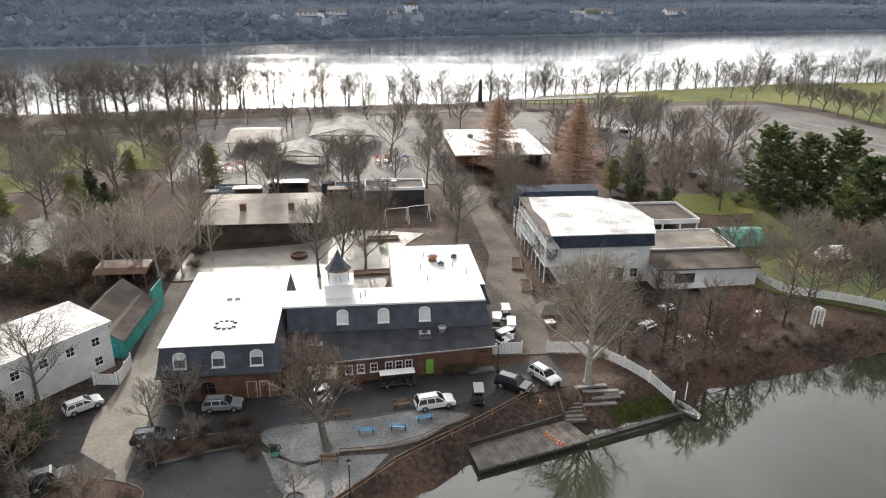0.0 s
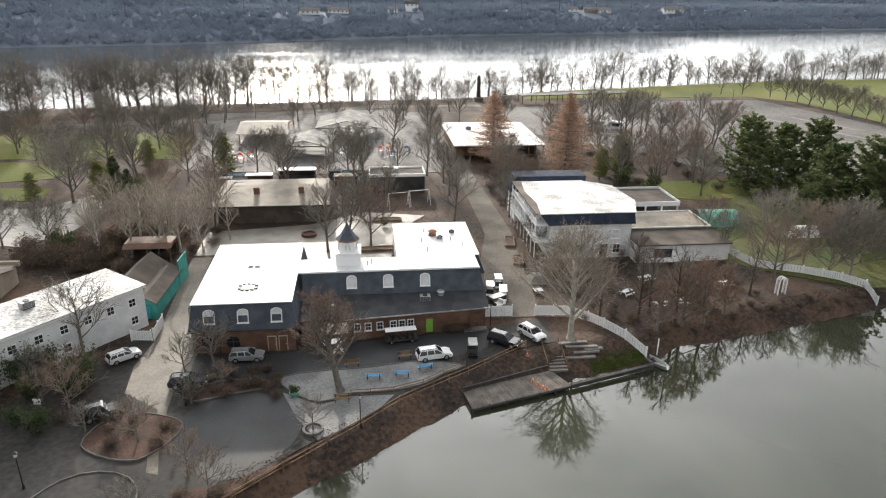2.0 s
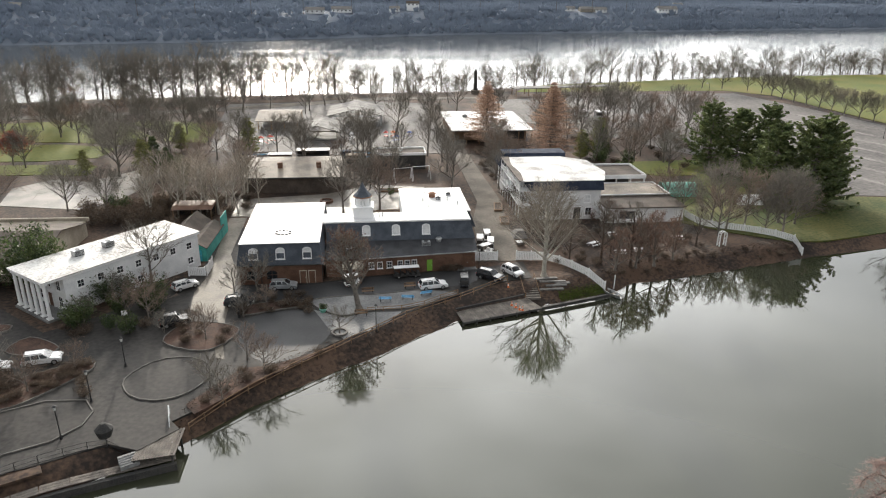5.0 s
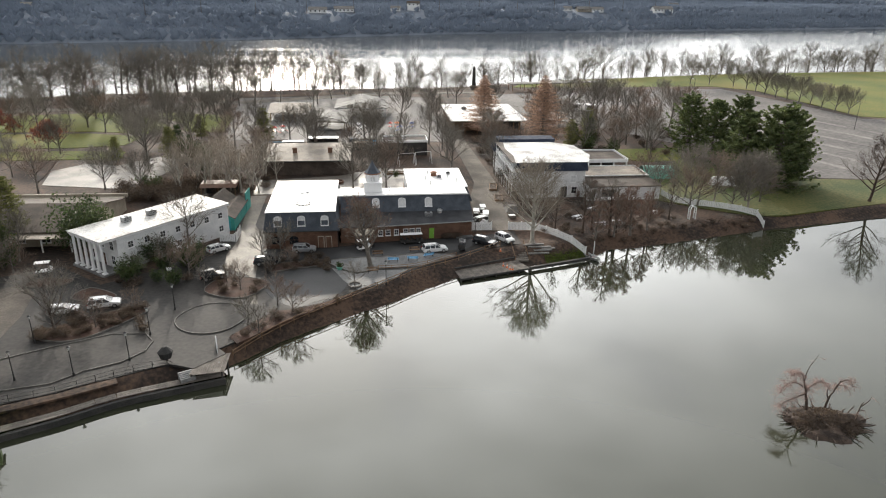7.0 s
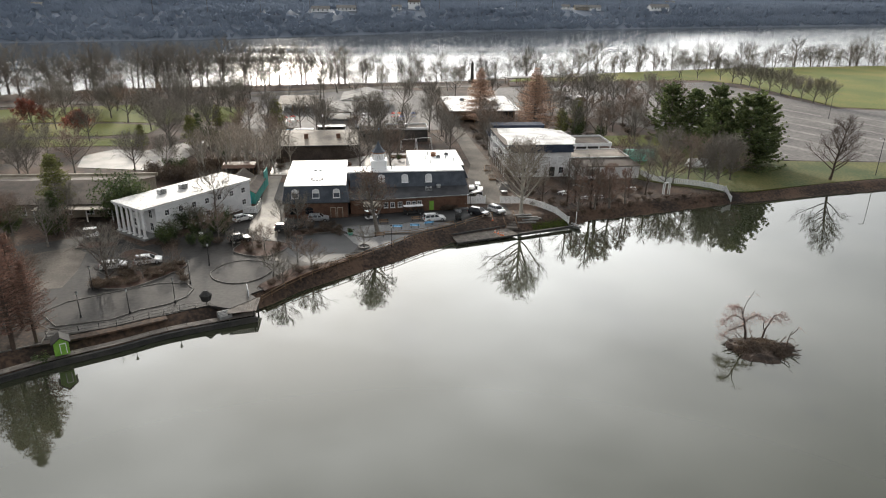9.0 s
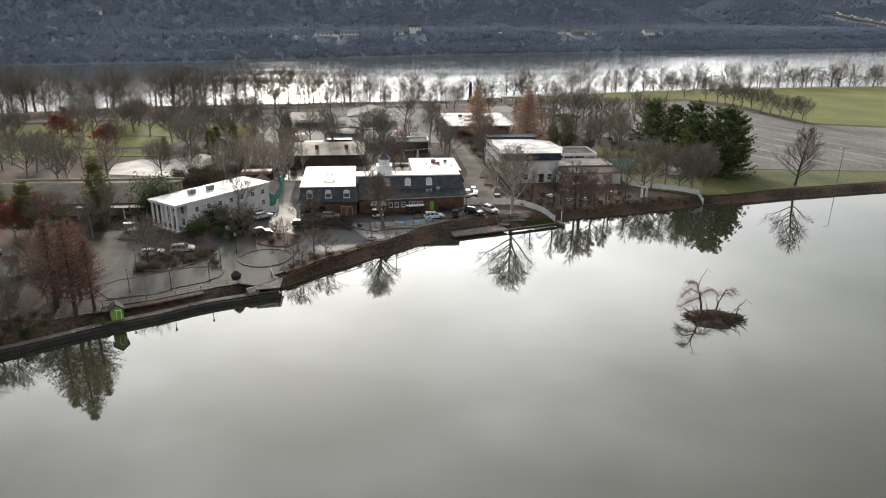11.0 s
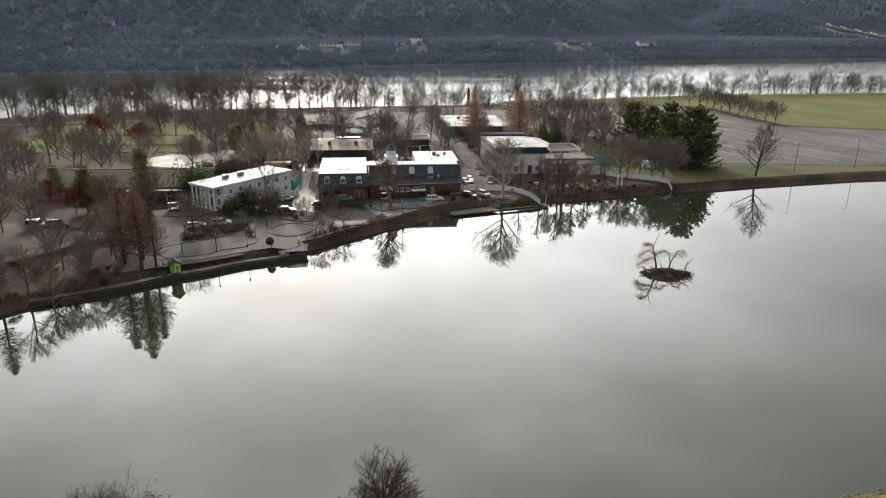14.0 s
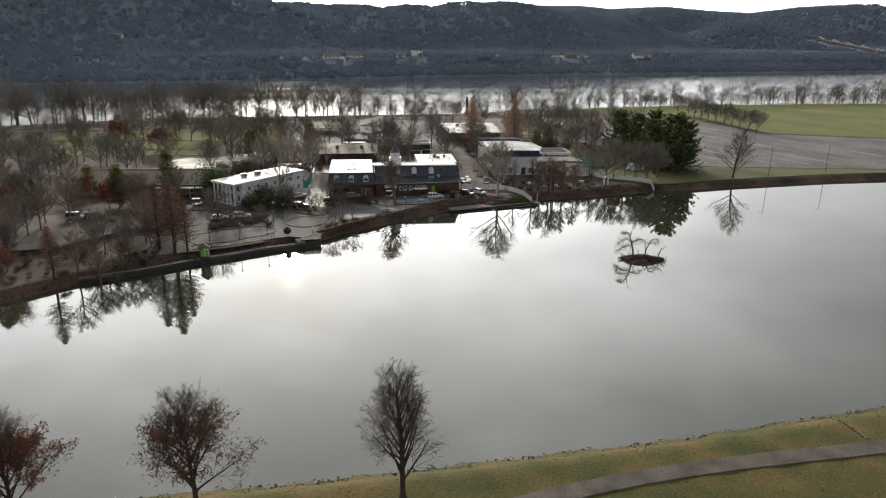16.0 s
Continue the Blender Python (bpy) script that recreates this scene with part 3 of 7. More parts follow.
pave("lawn", [(-78, 100), (-65, 97), (-66, 126), (-92, 133), (-96, 128), (-80, 112)], GRASS, "patchy yellow-green park lawn", 0.04, category="lawn")
pave("lawn", [(47, 58), (58, 52), (72, 53), (78, 60), (74, 68), (50, 67)], GRASS, "yellow-green lawn among bare trees", 0.045, category="lawn")
pave("planting_bed", [(-22.6, -28.4), (-27, -32.4), (-33, -37.6), (-38.2, -43), (-39.6, -41), (-36.8, -36.8), (-34.4, -33.4), (-31, -33.1), (-26.6, -30.9)], BEDMULCH, "leaf-covered strip between the turning circle and the rail", 0.06, category="planting bed")
for outline in ([(-66, -37.6), (-64.3, -40), (-59, -39.8), (-52.8, -32), (-54.8, -30.4), (-60.6, -33.4)], [(-74.6, -21.6), (-73.6, -18.6), (-68, -19.2), (-69, -21.6)],
                [(-65.6, -26.7), (-64.1, -22.9), (-59.1, -26.1), (-60.6, -28.2)], [(-46, -25.7), (-43.6, -20.3), (-36.5, -22.8), (-39.6, -28.6)], [(-36, -15.4), (-30, -14.4), (-27.6, -16.2), (-31.4, -17.2), (-36.6, -18.6)]):
    pave("planting_bed", outline, BEDMULCH, "kerbed planting bed of brown mulch", 0.16, 0.06, True, "planting bed")
for i in range(8):
    for j in range(11):
        a = Vector((100 + 13 * i - 0.38 * 12 * j, 38 + 0.92 * 12 * j - 1.5 * i, 0.045))
        b = a + Vector((-0.38 * 12.1, 0.92 * 12.1, 0))
        if b.x > 94 + 0.1 * j and (b.x < 156 or b.y < 100) and b.y < 168:
            tagged(link("parking_line", bar(bmesh.new(), a, b, 2.4, 0.02), PALETAR), "pale worn band along a parking row", "marking", kind="structure")

# footpath on the near bank
mid = smooth_line([(-60, -168, 0), (-32, -152, 0), (-12, -145.6, 0), (7, -141.8, 0), (33, -139.6, 0), (62, -137, 0), (120, -126, 0)], 1.5)
bm = bmesh.new()
last = None
for i, c in enumerate(mid):
    d = (mid[min(i + 1, len(mid) - 1)] - mid[max(i - 1, 0)]).normalized()
    s = Vector((-d.y, d.x, 0)) * 1.2
    row = [bm.verts.new((c.x + k * s.x, c.y + k * s.y, -0.3 + h)) for k, h in ((1.15, -0.2), (1, 0.08), (0.4, 0.1), (-0.4, 0.1), (-1, 0.08), (-1.15, -0.2))]
    if last:
        for a in range(5):
            bm.faces.new((last[a], last[a + 1], row[a + 1], row[a]))
    last = row
bmesh.ops.recalc_face_normals(bm, faces=bm.faces[:])
tagged(link("footpath", bm, PATHTAR), "narrow asphalt footpath on the grassy bank", "path", kind="structure")

# ---------------------------------------------------------------- windows, walls


def window(parent, m, w, h, arch=0.0, pane=DARKGLASS, frame_mat=WHITEPAINT, depth=0.12, bars=1, sill=True):
    """A window facing -y, its sill's middle at m: frame (> pane, bars, sill)."""
    k = 9 if arch else 2
    def outline(e):
        pts = [(-w / 2 - e, -e if e else 0), (w / 2 + e, -e if e else 0)]
        if arch:
            for i in range(k):
                a = math.pi * i / (k - 1)
                pts.append(((w / 2 + e) * math.cos(a), h - arch + (arch + e) * math.sin(a)))
        else:
            pts += [(w / 2 + e, h + e), (-w / 2 - e, h + e)]
        return pts
    bm = bmesh.new()
    out, inn = outline(0.12), outline(0.0)
    rows = [[bm.verts.new((p[0], y, p[1])) for p in pts] for pts, y in ((out, 0.05), (out, -depth), (inn, -depth), (inn, 0.05))]
    c = len(out)
    for r in range(3):
        for i in range(c):
            bm.faces.new((rows[r][i], rows[r][(i + 1) % c], rows[r + 1][(i + 1) % c], rows[r + 1][i]))
    bmesh.ops.recalc_face_normals(bm, faces=bm.faces[:])
    f = part("window", bm, frame_mat, parent)
    f.matrix_basis = m
    bm = bmesh.new()
    bm.faces.new([bm.verts.new((p[0], -0.03, p[1])) for p in inn])
    part("pane", bm, pane, f)
    bm = bmesh.new()
    for i in range(bars):
        z = h * (i + 1) / (bars + 1)
        box(bm, -w / 2, w / 2, -0.075, -0.035, z - 0.025, z + 0.025)
    if bars:
        box(bm, -0.02, 0.02, -0.07, -0.036, 0, h - 0.02)
        part("glazing_bar", bm, frame_mat, f)
    if sill:
        part("sill", one(-w / 2 - 0.18, w / 2 + 0.18, -depth - 0.1, 0.04, -0.2, -0.12), frame_mat, f)
    return f


def door(parent, m, w, h, material=BROWNDOOR, frame_mat=WHITEPAINT):
    f = part("door", one(-w / 2, w / 2, -0.06, 0.04, 0.02, h, 0.01), material, parent)
    f.matrix_basis = m
    bm = bmesh.new()
    for x0, x1, z0, z1 in ((-w / 2 - 0.1, -w / 2, 0, h + 0.1), (w / 2, w / 2 + 0.1, 0, h + 0.1), (-w / 2, w / 2, h, h + 0.1)):
        box(bm, x0, x1, -0.1, 0.03, z0, z1)
    part("door_frame", bm, frame_mat, f)
    part("handle", one(w / 2 - 0.16, w / 2 - 0.08, -0.12, -0.06, h * 0.46, h * 0.5), STEEL, f)
    return f


def ac_unit(x, y, z, s=1.0, label="grey rooftop air-conditioning unit", rz=0):
    t = thing("rooftop_unit", label, "air conditioner", pose(x, y, z, 0, 0, rz), "rooftop units")
    part("housing", one(-0.8 * s, 0.8 * s, -0.55 * s, 0.55 * s, 0.12, 0.95 * s, 0.04), STEEL, t)
    for q in (-0.45, 0.45):
        part("base_rail", one(-0.75 * s, 0.75 * s, q * s - 0.05, q * s + 0.05, 0, 0.12), DARKMETAL, t)
    part("fan_grille", cyl(bmesh.new(), 0, 0, 0.95 * s, 1.02 * s, 0.4 * s, seg=14), DARKMETAL, t)
    bm = bmesh.new()
    for i in range(5):
        box(bm, -0.7 * s, 0.7 * s, -0.57 * s, -0.55 * s, 0.25 + i * 0.13 * s, 0.31 + i * 0.13 * s)
    part("louvre", bm, DARKMETAL, t)
    return t


def pipe_vent(x, y, z, h=0.7):
    t = thing("roof_vent", "small grey pipe vent on the white roof", "vent", pose(x, y, z), "roof vents")
    part("pipe", cyl(bmesh.new(), 0, 0, 0, h, 0.09), STEEL, t)
    part("cap", cyl(bmesh.new(), 0, 0, h, h + 0.12, 0.18, 0.05), STEEL, t)
    return t


# ---------------------------------------------------------------- main building
main = thing("main_building", "long brick building with slate mansard, white flat roofs and a cupola", "building")
AX0, AX1, AY0, AY1, AZ = -38.3, -25.83, -7.27, 13.6, 6.94
CZ = 7.39
part("wall", one(AX0 - 0.25, AX1 + 0.25, AY0 - 0.35, AY1 + 0.2, -0.2, 3.5), BRICK, main, "red-brown brick ground storey")
part("mansard", frustum(bmesh.new(), AX0 - 0.6, AX1 + 0.6, AY0 - 0.7, AY1 + 0.4, 3.42, AX0 + 0.05, AX1 - 0.05, AY0 + 0.05, AY1 - 0.05, AZ - 0.12), SLATE, main, "blue-grey slate mansard")
part("eave", one(AX0 - 0.72, AX1 + 0.7, AY0 - 0.82, AY1 + 0.5, 3.28, 3.42), DARKWALL, main)
part("flat_roof", one(AX0 - 0.12, AX1 + 0.1, AY0 - 0.15, AY1 + 0.1, AZ - 0.12, AZ, 0.03), WHITEROOF, main, "bright white membrane roof")
# centre range and east wing
part("wall", one(AX1 + 0.3, 0.1, -0.2, 5.4, -0.2, 4.3), BRICK, main, "red-brown brick")
part("mansard", frustum(bmesh.new(), AX1 + 0.75, 0.6, -0.25, 5.5, 4.2, AX1 + 0.75, -0.25, 0.85, 5.35, CZ - 0.13), SLATE, main, "blue-grey slate mansard")
part("flat_roof", one(AX1 + 0.15, -0.15, 0.65, 5.5, CZ - 0.13, CZ, 0.03), WHITEROOF, main, "bright white membrane roof")
part("wall", one(-11.7, 0.9, 5.45, 20.3, -0.2, 4.2), BRICK, main)
part("wall", one(-11.65, -11.3, 5.55, 20.25, 4.2, CZ - 0.15), WHITEPAINT, main, "white rendered courtyard wall")
part("mansard", frustum(bmesh.new(), -11.25, 1.55, 5.55, 20.6, 4.25, -11.25, 0.35, 5.55, 20.15, CZ - 0.14), SLATE, main, "blue-grey slate mansard")
part("flat_roof", one(-11.72, 0.6, 5.52, 20.32, CZ - 0.14, CZ + 0.004, 0.03), WHITEROOF, main, "bright white membrane roof")
part("coping", one(AX1 + 0.12, -0.12, 0.58, 0.66, CZ - 0.15, CZ + 0.1), WHITEPAINT, main)
# front lean-to
LT = bmesh.new()
lv = [LT.verts.new(p) for p in ((AX1 + 0.75, -0.3, 4.25), (0.55, -0.3, 4.25), (0.45, -3.9, 3.25), (-19.2, -5.9, 3.25), (AX1 + 0.75, -5.9, 3.25))]
lw = [LT.verts.new((v.co.x, v.co.y, v.co.z - 0.2)) for v in lv]
LT.faces.new(lv[::-1])
LT.faces.new(lw)
for i in range(5):
    LT.faces.new((lv[i], lv[(i + 1) % 5], lw[(i + 1) % 5], lw[i]))
bmesh.ops.recalc_face_normals(LT, faces=LT.faces[:])
part("lean_to_roof", LT, BLACKROOF, main, "low black felt roof over the front range")
part("wall", prism(bmesh.new(), [(AX1 + 0.8, -5.5), (-19.1, -5.5), (0.1, -3.6), (0.1, -0.25), (AX1 + 0.8, -0.25)], -0.2, 3.06), BRICK, main, "red-brown brick front wall")
bm = bmesh.new()
bar(bm, (-19.2, -5.95, 3.16), (0.5, -3.95, 3.16), 0.1, 0.16)
part("gutter", bm, STEEL, main)
FA = math.degrees(math.atan2(1.9, 19.2))


def front(x, z, off=0.0):
    """A pose on the slanting brick front, facing out."""
    return pose(x, -5.5 + (x + 19.1) * 1.9 / 19.2 - off, z, 0, 0, FA)


for x in (-36.2, -32.0, -27.8):
    window(main, pose(x, AY0 - 0.42, 4.45, -11), 1.2, 1.65, 0.35, BLIND, OLDWHITE, 0.16, 0)
for x in (-18.3, -13.2, -8.0):
    window(main, pose(x, 0.12, 5.15, -19), 1.2, 1.6, 0.35, BLIND, WHITEPAINT, 0.2, 0)
for x in (-37, -33.8):
    window(main, pose(x + 0.3, AY0 - 0.36, 0.9), 1.6, 1.5, 0.5, DARKGLASS, BROWNDOOR, 0.08)
for x in (-28.6, -27.2):
    door(main, pose(x, AY0 - 0.38, 0.05), 0.95, 2.1, BROWNDOOR, BEIGE)
for x in (-17.6, -16.2, -14.6, -12.8, -11.6, -10.4):
    window(main, front(x, 1.25, 0.02), 0.7, 0.95, 0, DARKGLASS, OLDWHITE, 0.06)
door(main, front(-7.8, 0.05, 0.02), 0.95, 2.1, GREENDOOR, BROWNDOOR)
for x in (-1.6, -0.6):
    door(main, front(x, 0.05, 0.03), 0.9, 2.2, BROWNDOOR, BROWNDOOR)
part("stoop", prism(bmesh.new(), [(-3, -5), (0.3, -4.7), (0.2, -3.7), (-3, -4)], 0, 0.3), CONCRETE, main)
for x, s in ((-35.2, 1), (-25.5, 1)):
    part("downpipe", cyl(bmesh.new(), x, AY0 - 0.42, 0, 3.3, 0.06), DARKMETAL, main)
# entrance canopy
can = thing("entrance_canopy", "beige canvas entrance canopy on posts", "canopy", pose(-20.6, -6.2, 0))
part("canvas", frustum(bmesh.new(), -1.8, 1.8, -2.2, 0.2, 2.45, -1.6, 1.6, -1.6, 0.2, 2.9), BEIGE, can)
for x in (-1.7, 1.7):
    part("post", cyl(bmesh.new(), x, -2.0, 0, 2.46, 0.06), DARKMETAL, can)
# cupola
cup = thing("cupola", "white roof cupola with a blue-grey pointed spire", "cupola", pose(-18.75, 4.4, CZ))
cup.scale = (1.16, 1.16, 1.03)
part("base", one(-1.5, 1.5, -1.5, 1.5, -0.1, 1.7, 0.05), WHITEPAINT, cup)
part("base_cap", one(-1.62, 1.62, -1.62, 1.62, 1.7, 1.84, 0.03), WHITEPAINT, cup)
drum = part("drum", cyl(bmesh.new(), 0, 0, 1.84, 3.3, 1.25, 1.15, 8), WHITEPAINT, cup)
for i in range(4):
    window(cup, pose(0, 0, 2.1, 0, 0, i * 90) @ pose(0, -1.14, 0), 0.7, 0.9, 0.3, BLIND, WHITEPAINT, 0.06, 0, False)
part("spire_trim", cyl(bmesh.new(), 0, 0, 3.3, 3.5, 1.45, 1.4, 8), RUSTROOF, cup, "rusty red eave band")
SP = bmesh.new()
for z0, z1, a, b in ((3.5, 4.1, 1.4, 0.85), (4.1, 5.0, 0.85, 0.36), (5.0, 5.8, 0.36, 0.05)):
    cyl(SP, 0, 0, z0, z1, a, b, 8)
part("spire", SP, SLATE, cup, "blue-grey shingled spire")
part("finial", cyl(bmesh.new(), 0, 0, 5.75, 6.4, 0.05, 0.01, 6), DARKMETAL, cup)
# on the roofs
bm = bmesh.new()
for i in range(12):
    a = math.tau * i / 12
    if i % 6:
        box(bm, -0.2 + 1.25 * math.cos(a), 0.2 + 1.25 * math.cos(a), -0.15 + 1.0 * math.sin(a), 0.15 + 1.0 * math.sin(a), 0, 0.18, 0.02)
t = thing("roof_curb", "ring of dark blocks round a skylight on the white roof", "skylight", pose(-31.9, -2.6, AZ))
part("block_ring", bm, DARKMETAL, t)
part("skylight_pane", one(-0.8, 0.8, -0.6, 0.6, 0, 0.1, 0.03), WHITEPAINT, t)
for x in (-32.6, -31.6):
    t = thing("skylight", "small dark rooftop skylight", "skylight", pose(x, 4.6, AZ), "small skylights")
    part("curb", one(-0.35, 0.35, -0.3, 0.3, 0, 0.16), STEEL, t)
    part("pane", one(-0.3, 0.3, -0.25, 0.25, 0.16, 0.22, 0.02), DARKGLASS, t)
t = thing("exhaust_fan", "dark red rooftop exhaust fan", "fan", pose(-5.6, 14.2, CZ))
part("drum", cyl(bmesh.new(), 0, 0, 0, 0.7, 0.65, 0.55, 12), RUSTROOF, t)
part("hood", cyl(bmesh.new(), 0, 0, 0.7, 1.0, 0.8, 0.3, 12), RUSTROOF, t)
ac_unit(-4.6, 12.6, CZ, 0.6)
ac_unit(-2.4, 15.2, CZ, 0.55)
for x, y in ((-7.6, 11.2), (-3.0, 11.6), (-7.0, 7.2), (-6.8, 15.8), (-1.4, 9.0), (-16, 2.6), (-15.4, 3.2)):
    pipe_vent(x, y, CZ)
ac_unit(-8.2, -2.0, 3.7, 0.9)
ac_unit(-21.4, -3.2, 3.4, 0.9)
t = thing("exhaust_fan", "round grey exhaust fan on the black roof", "fan", pose(-5.9, -1.0, 4.0))
part("drum", cyl(bmesh.new(), 0, 0, -0.2, 0.6, 0.45, 0.45, 12), STEEL, t)
part("hood", cyl(bmesh.new(), 0, 0, 0.6, 0.8, 0.6, 0.4, 12), STEEL, t)

# ---------------------------------------------------------------- white columned house
house = thing("columned_house", "long white two-storey house with a columned portico", "house", pose(-66.5, -15.3, 0, 0, 0, 49.5))
# local x runs along the long side, y across it; the portico stands at x = 0
HW, HL, HZ = 4.6, 25.5, 6.2
part("wall", one(2.6, HL, -HW + 0.2, HW - 0.2, -0.2, HZ - 0.45), OLDWHITE, house, "white painted walls")
part("cornice", one(-0.45, HL + 0.25, -HW - 0.15, HW + 0.15, HZ - 0.45, HZ - 0.1, 0.04), WHITEPAINT, house)
part("flat_roof", one(-0.55, HL + 0.35, -HW - 0.25, HW + 0.25, HZ - 0.1, HZ + 0.02, 0.03), PONDROOF, house, "white flat roof with grey mottling")
part("portico_floor", one(-0.6, 2.6, -HW, HW, -0.2, 0.28, 0.03), CONCRETE, house)
for i in range(6):
    y = -HW + 0.5 + i * (2 * HW - 1.0) / 5
    col = part("column", cyl(bmesh.new(), 0, y, 0.5, HZ - 0.75, 0.27, 0.22, 14), WHITEPAINT, house)
    part("column_base", one(-0.38, 0.38, y - 0.38, y + 0.38, 0.28, 0.5, 0.04), WHITEPAINT, col)
    part("capital", one(-0.36, 0.36, y - 0.36, y + 0.36, HZ - 0.75, HZ - 0.45, 0.06), WHITEPAINT, col)
for z in (0.9, 3.5):
    for i in range(7):
        x = 5 + i * 3.1
        if z > 1 or i in (0, 1, 3, 6):
            window(house, pose(x, -HW + 0.18, z + 0.2), 0.9, 1.0, 0, DARKGLASS, WHITEPAINT, 0.06)
    for y in (-2.8, 0, 2.8):
        if not (z < 1 and y == 0):
            window(house, pose(2.58, y, z, 0, 0, -90), 0.95, 1.5, 0, DARKGLASS, WHITEPAINT, 0.06)
door(house, pose(2.58, 0, 0.28, 0, 0, -90), 1.1, 2.2, BROWNDOOR)
for x in (HL,):
    for y in (-2, 2):
        window(house, pose(x, y, 3.5, 0, 0, 90), 0.95, 1.3, 0, DARKGLASS, WHITEPAINT, 0.06)
for x, y in ((8.2, 1.2), (13.0, 1.0)):
    u = house.matrix_basis @ Vector((x, y, HZ + 0.02))
    ac_unit(u.x, u.y, u.z, 1.0, "pale rooftop air-conditioning unit", 49.5)
for x in (18, 22):
    u = house.matrix_basis @ Vector((x, 1.5, HZ + 0.02))
    pipe_vent(u.x, u.y, u.z)


def gable(parent, x0, x1, y0, y1, z0, z1, material, over=0.3, along="x"):
    """A gabled roof slab with thickness."""
    bm = bmesh.new()
    if along == "x":
        ym = (y0 + y1) / 2
        prof = [(y0 - over, z0), (ym, z1), (y1 + over, z0), (y1 + over, z0 - 0.14), (ym, z1 - 0.16), (y0 - over, z0 - 0.14)]
        ends = [[bm.verts.new((x, a, b)) for a, b in prof] for x in (x0 - over, x1 + over)]
    else:
        xm = (x0 + x1) / 2
        prof = [(x0 - over, z0), (xm, z1), (x1 + over, z0), (x1 + over, z0 - 0.14), (xm, z1 - 0.16), (x0 - over, z0 - 0.14)]
        ends = [[bm.verts.new((a, y, b)) for a, b in prof] for y in (y0 - over, y1 + over)]
    for i in range(6):
        bm.faces.new((ends[0][i], ends[0][(i + 1) % 6], ends[1][(i + 1) % 6], ends[1][i]))
    for e in ends:
        bm.faces.new((e[0], e[1], e[4], e[5]))
        bm.faces.new((e[1], e[2], e[3], e[4]))
    bmesh.ops.recalc_face_normals(bm, faces=bm.faces[:])
    return part("roof", bm, material, parent)


def gable_wall(bm, x0, x1, y0, y1, z0, z1, along="x"):
    """The wall of a gabled house up to the ridge."""
    if along == "x":
        ym = (y0 + y1) / 2
        ends = [[bm.verts.new(p) for p in ((x, y0, -0.2), (x, y1, -0.2), (x, y1, z0), (x, ym, z1), (x, y0, z0))] for x in (x0, x1)]
    else:
        xm = (x0 + x1) / 2
        ends = [[bm.verts.new(p) for p in ((x0, y, -0.2), (x1, y, -0.2), (x1, y, z0), (xm, y, z1), (x0, y, z0))] for y in (y0, y1)]
    for i in range(5):
        bm.faces.new((ends[0][i], ends[0][(i + 1) % 5], ends[1][(i + 1) % 5], ends[1][i]))
    bm.faces.new(ends[0])
    bm.faces.new(ends[1])
    bmesh.ops.recalc_face_normals(bm, faces=bm.faces[:])
    return bm


# teal shed and its neighbours
shed = thing("teal_shed", "teal-sided shed with a brown shingle roof and cyan door", "shed", pose(-47.2, 9.2, 0, 0, 0, -3))
part("wall", gable_wall(bmesh.new(), -1.3, 1.6, -6, 6, 2.4, 3.4, "y"), TEAL, shed)
gable(shed, -1.3, 1.6, -6, 6, 2.45, 3.5, BROWNROOF, 0.25, "y")
door(shed, pose(0.2, -6.02, 0), 1.3, 2.1, CYAN, TEAL)
part("end_board", one(1.5, 1.66, 5.2, 9.5, 0, 4.2), TEAL, shed, "tall teal end boards")
shed2 = thing("brown_shed", "low shed with a steep brown shingle roof", "shed", pose(-51, 14, 0, 0, 0, -4))
part("wall", gable_wall(bmesh.new(), -2.4, 2.4, -6, 5, 2.0, 4.0, "y"), DARKWALL, shed2)
gable(shed2, -2.4, 2.4, -6, 5, 2.0, 4.1, BROWNROOF, 0.3, "y")
shed3 = thing("open_shed", "open shed with a rusted metal roof", "shed", pose(-53, 27, 0))
part("roof", frustum(bmesh.new(), -4, 4, -2.5, 2.5, 2.5, -4, 4, -1, 2.4, 3.0), BROWNDOOR, shed3)
for x in (-3.7, 0, 3.7):
    for y in (-2.2, 2.2):
        part("post", one(x - 0.08, x + 0.08, y - 0.08, y + 0.08, 0, 2.52), BROWNTIMBER, shed3)
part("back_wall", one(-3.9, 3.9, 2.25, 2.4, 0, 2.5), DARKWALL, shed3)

# long brown building and its annexes behind the columned house
lb = thing("brown_hall", "long low hall with a dark brown shingle roof", "hall", pose(-88, 6, 0, 0, 0, -1))
part("wall", gable_wall(bmesh.new(), -24, 17, -9, 10, 3.0, 5.2), TANWALL, lb)
gable(lb, -24, 17, -9, 10, 3.0, 5.3, BROWNROOF, 0.8)
for i in range(9):
    window(lb, pose(-21 + i * 4.4, -9.03, 0.8), 1.4, 1.5, 0, DARKGLASS, OLDWHITE, 0.06)
part("parapet", one(-24.5, 17.5, 12.2, 12.8, 2.8, 3.5), TANWALL, lb)
part("wing_wall", one(-24, 17, 10.05, 12.15, -0.2, 3.0), TANWALL, lb)
part("porch_roof", one(0, 16, -12.5, -9.9, 2.5, 2.68), TANROOF, lb)
for x in (0.4, 5.4, 10.4, 15.4):
    part("post", one(x - 0.1, x + 0.1, -12.3, -12.1, 0, 2.5), OLDWHITE, lb)

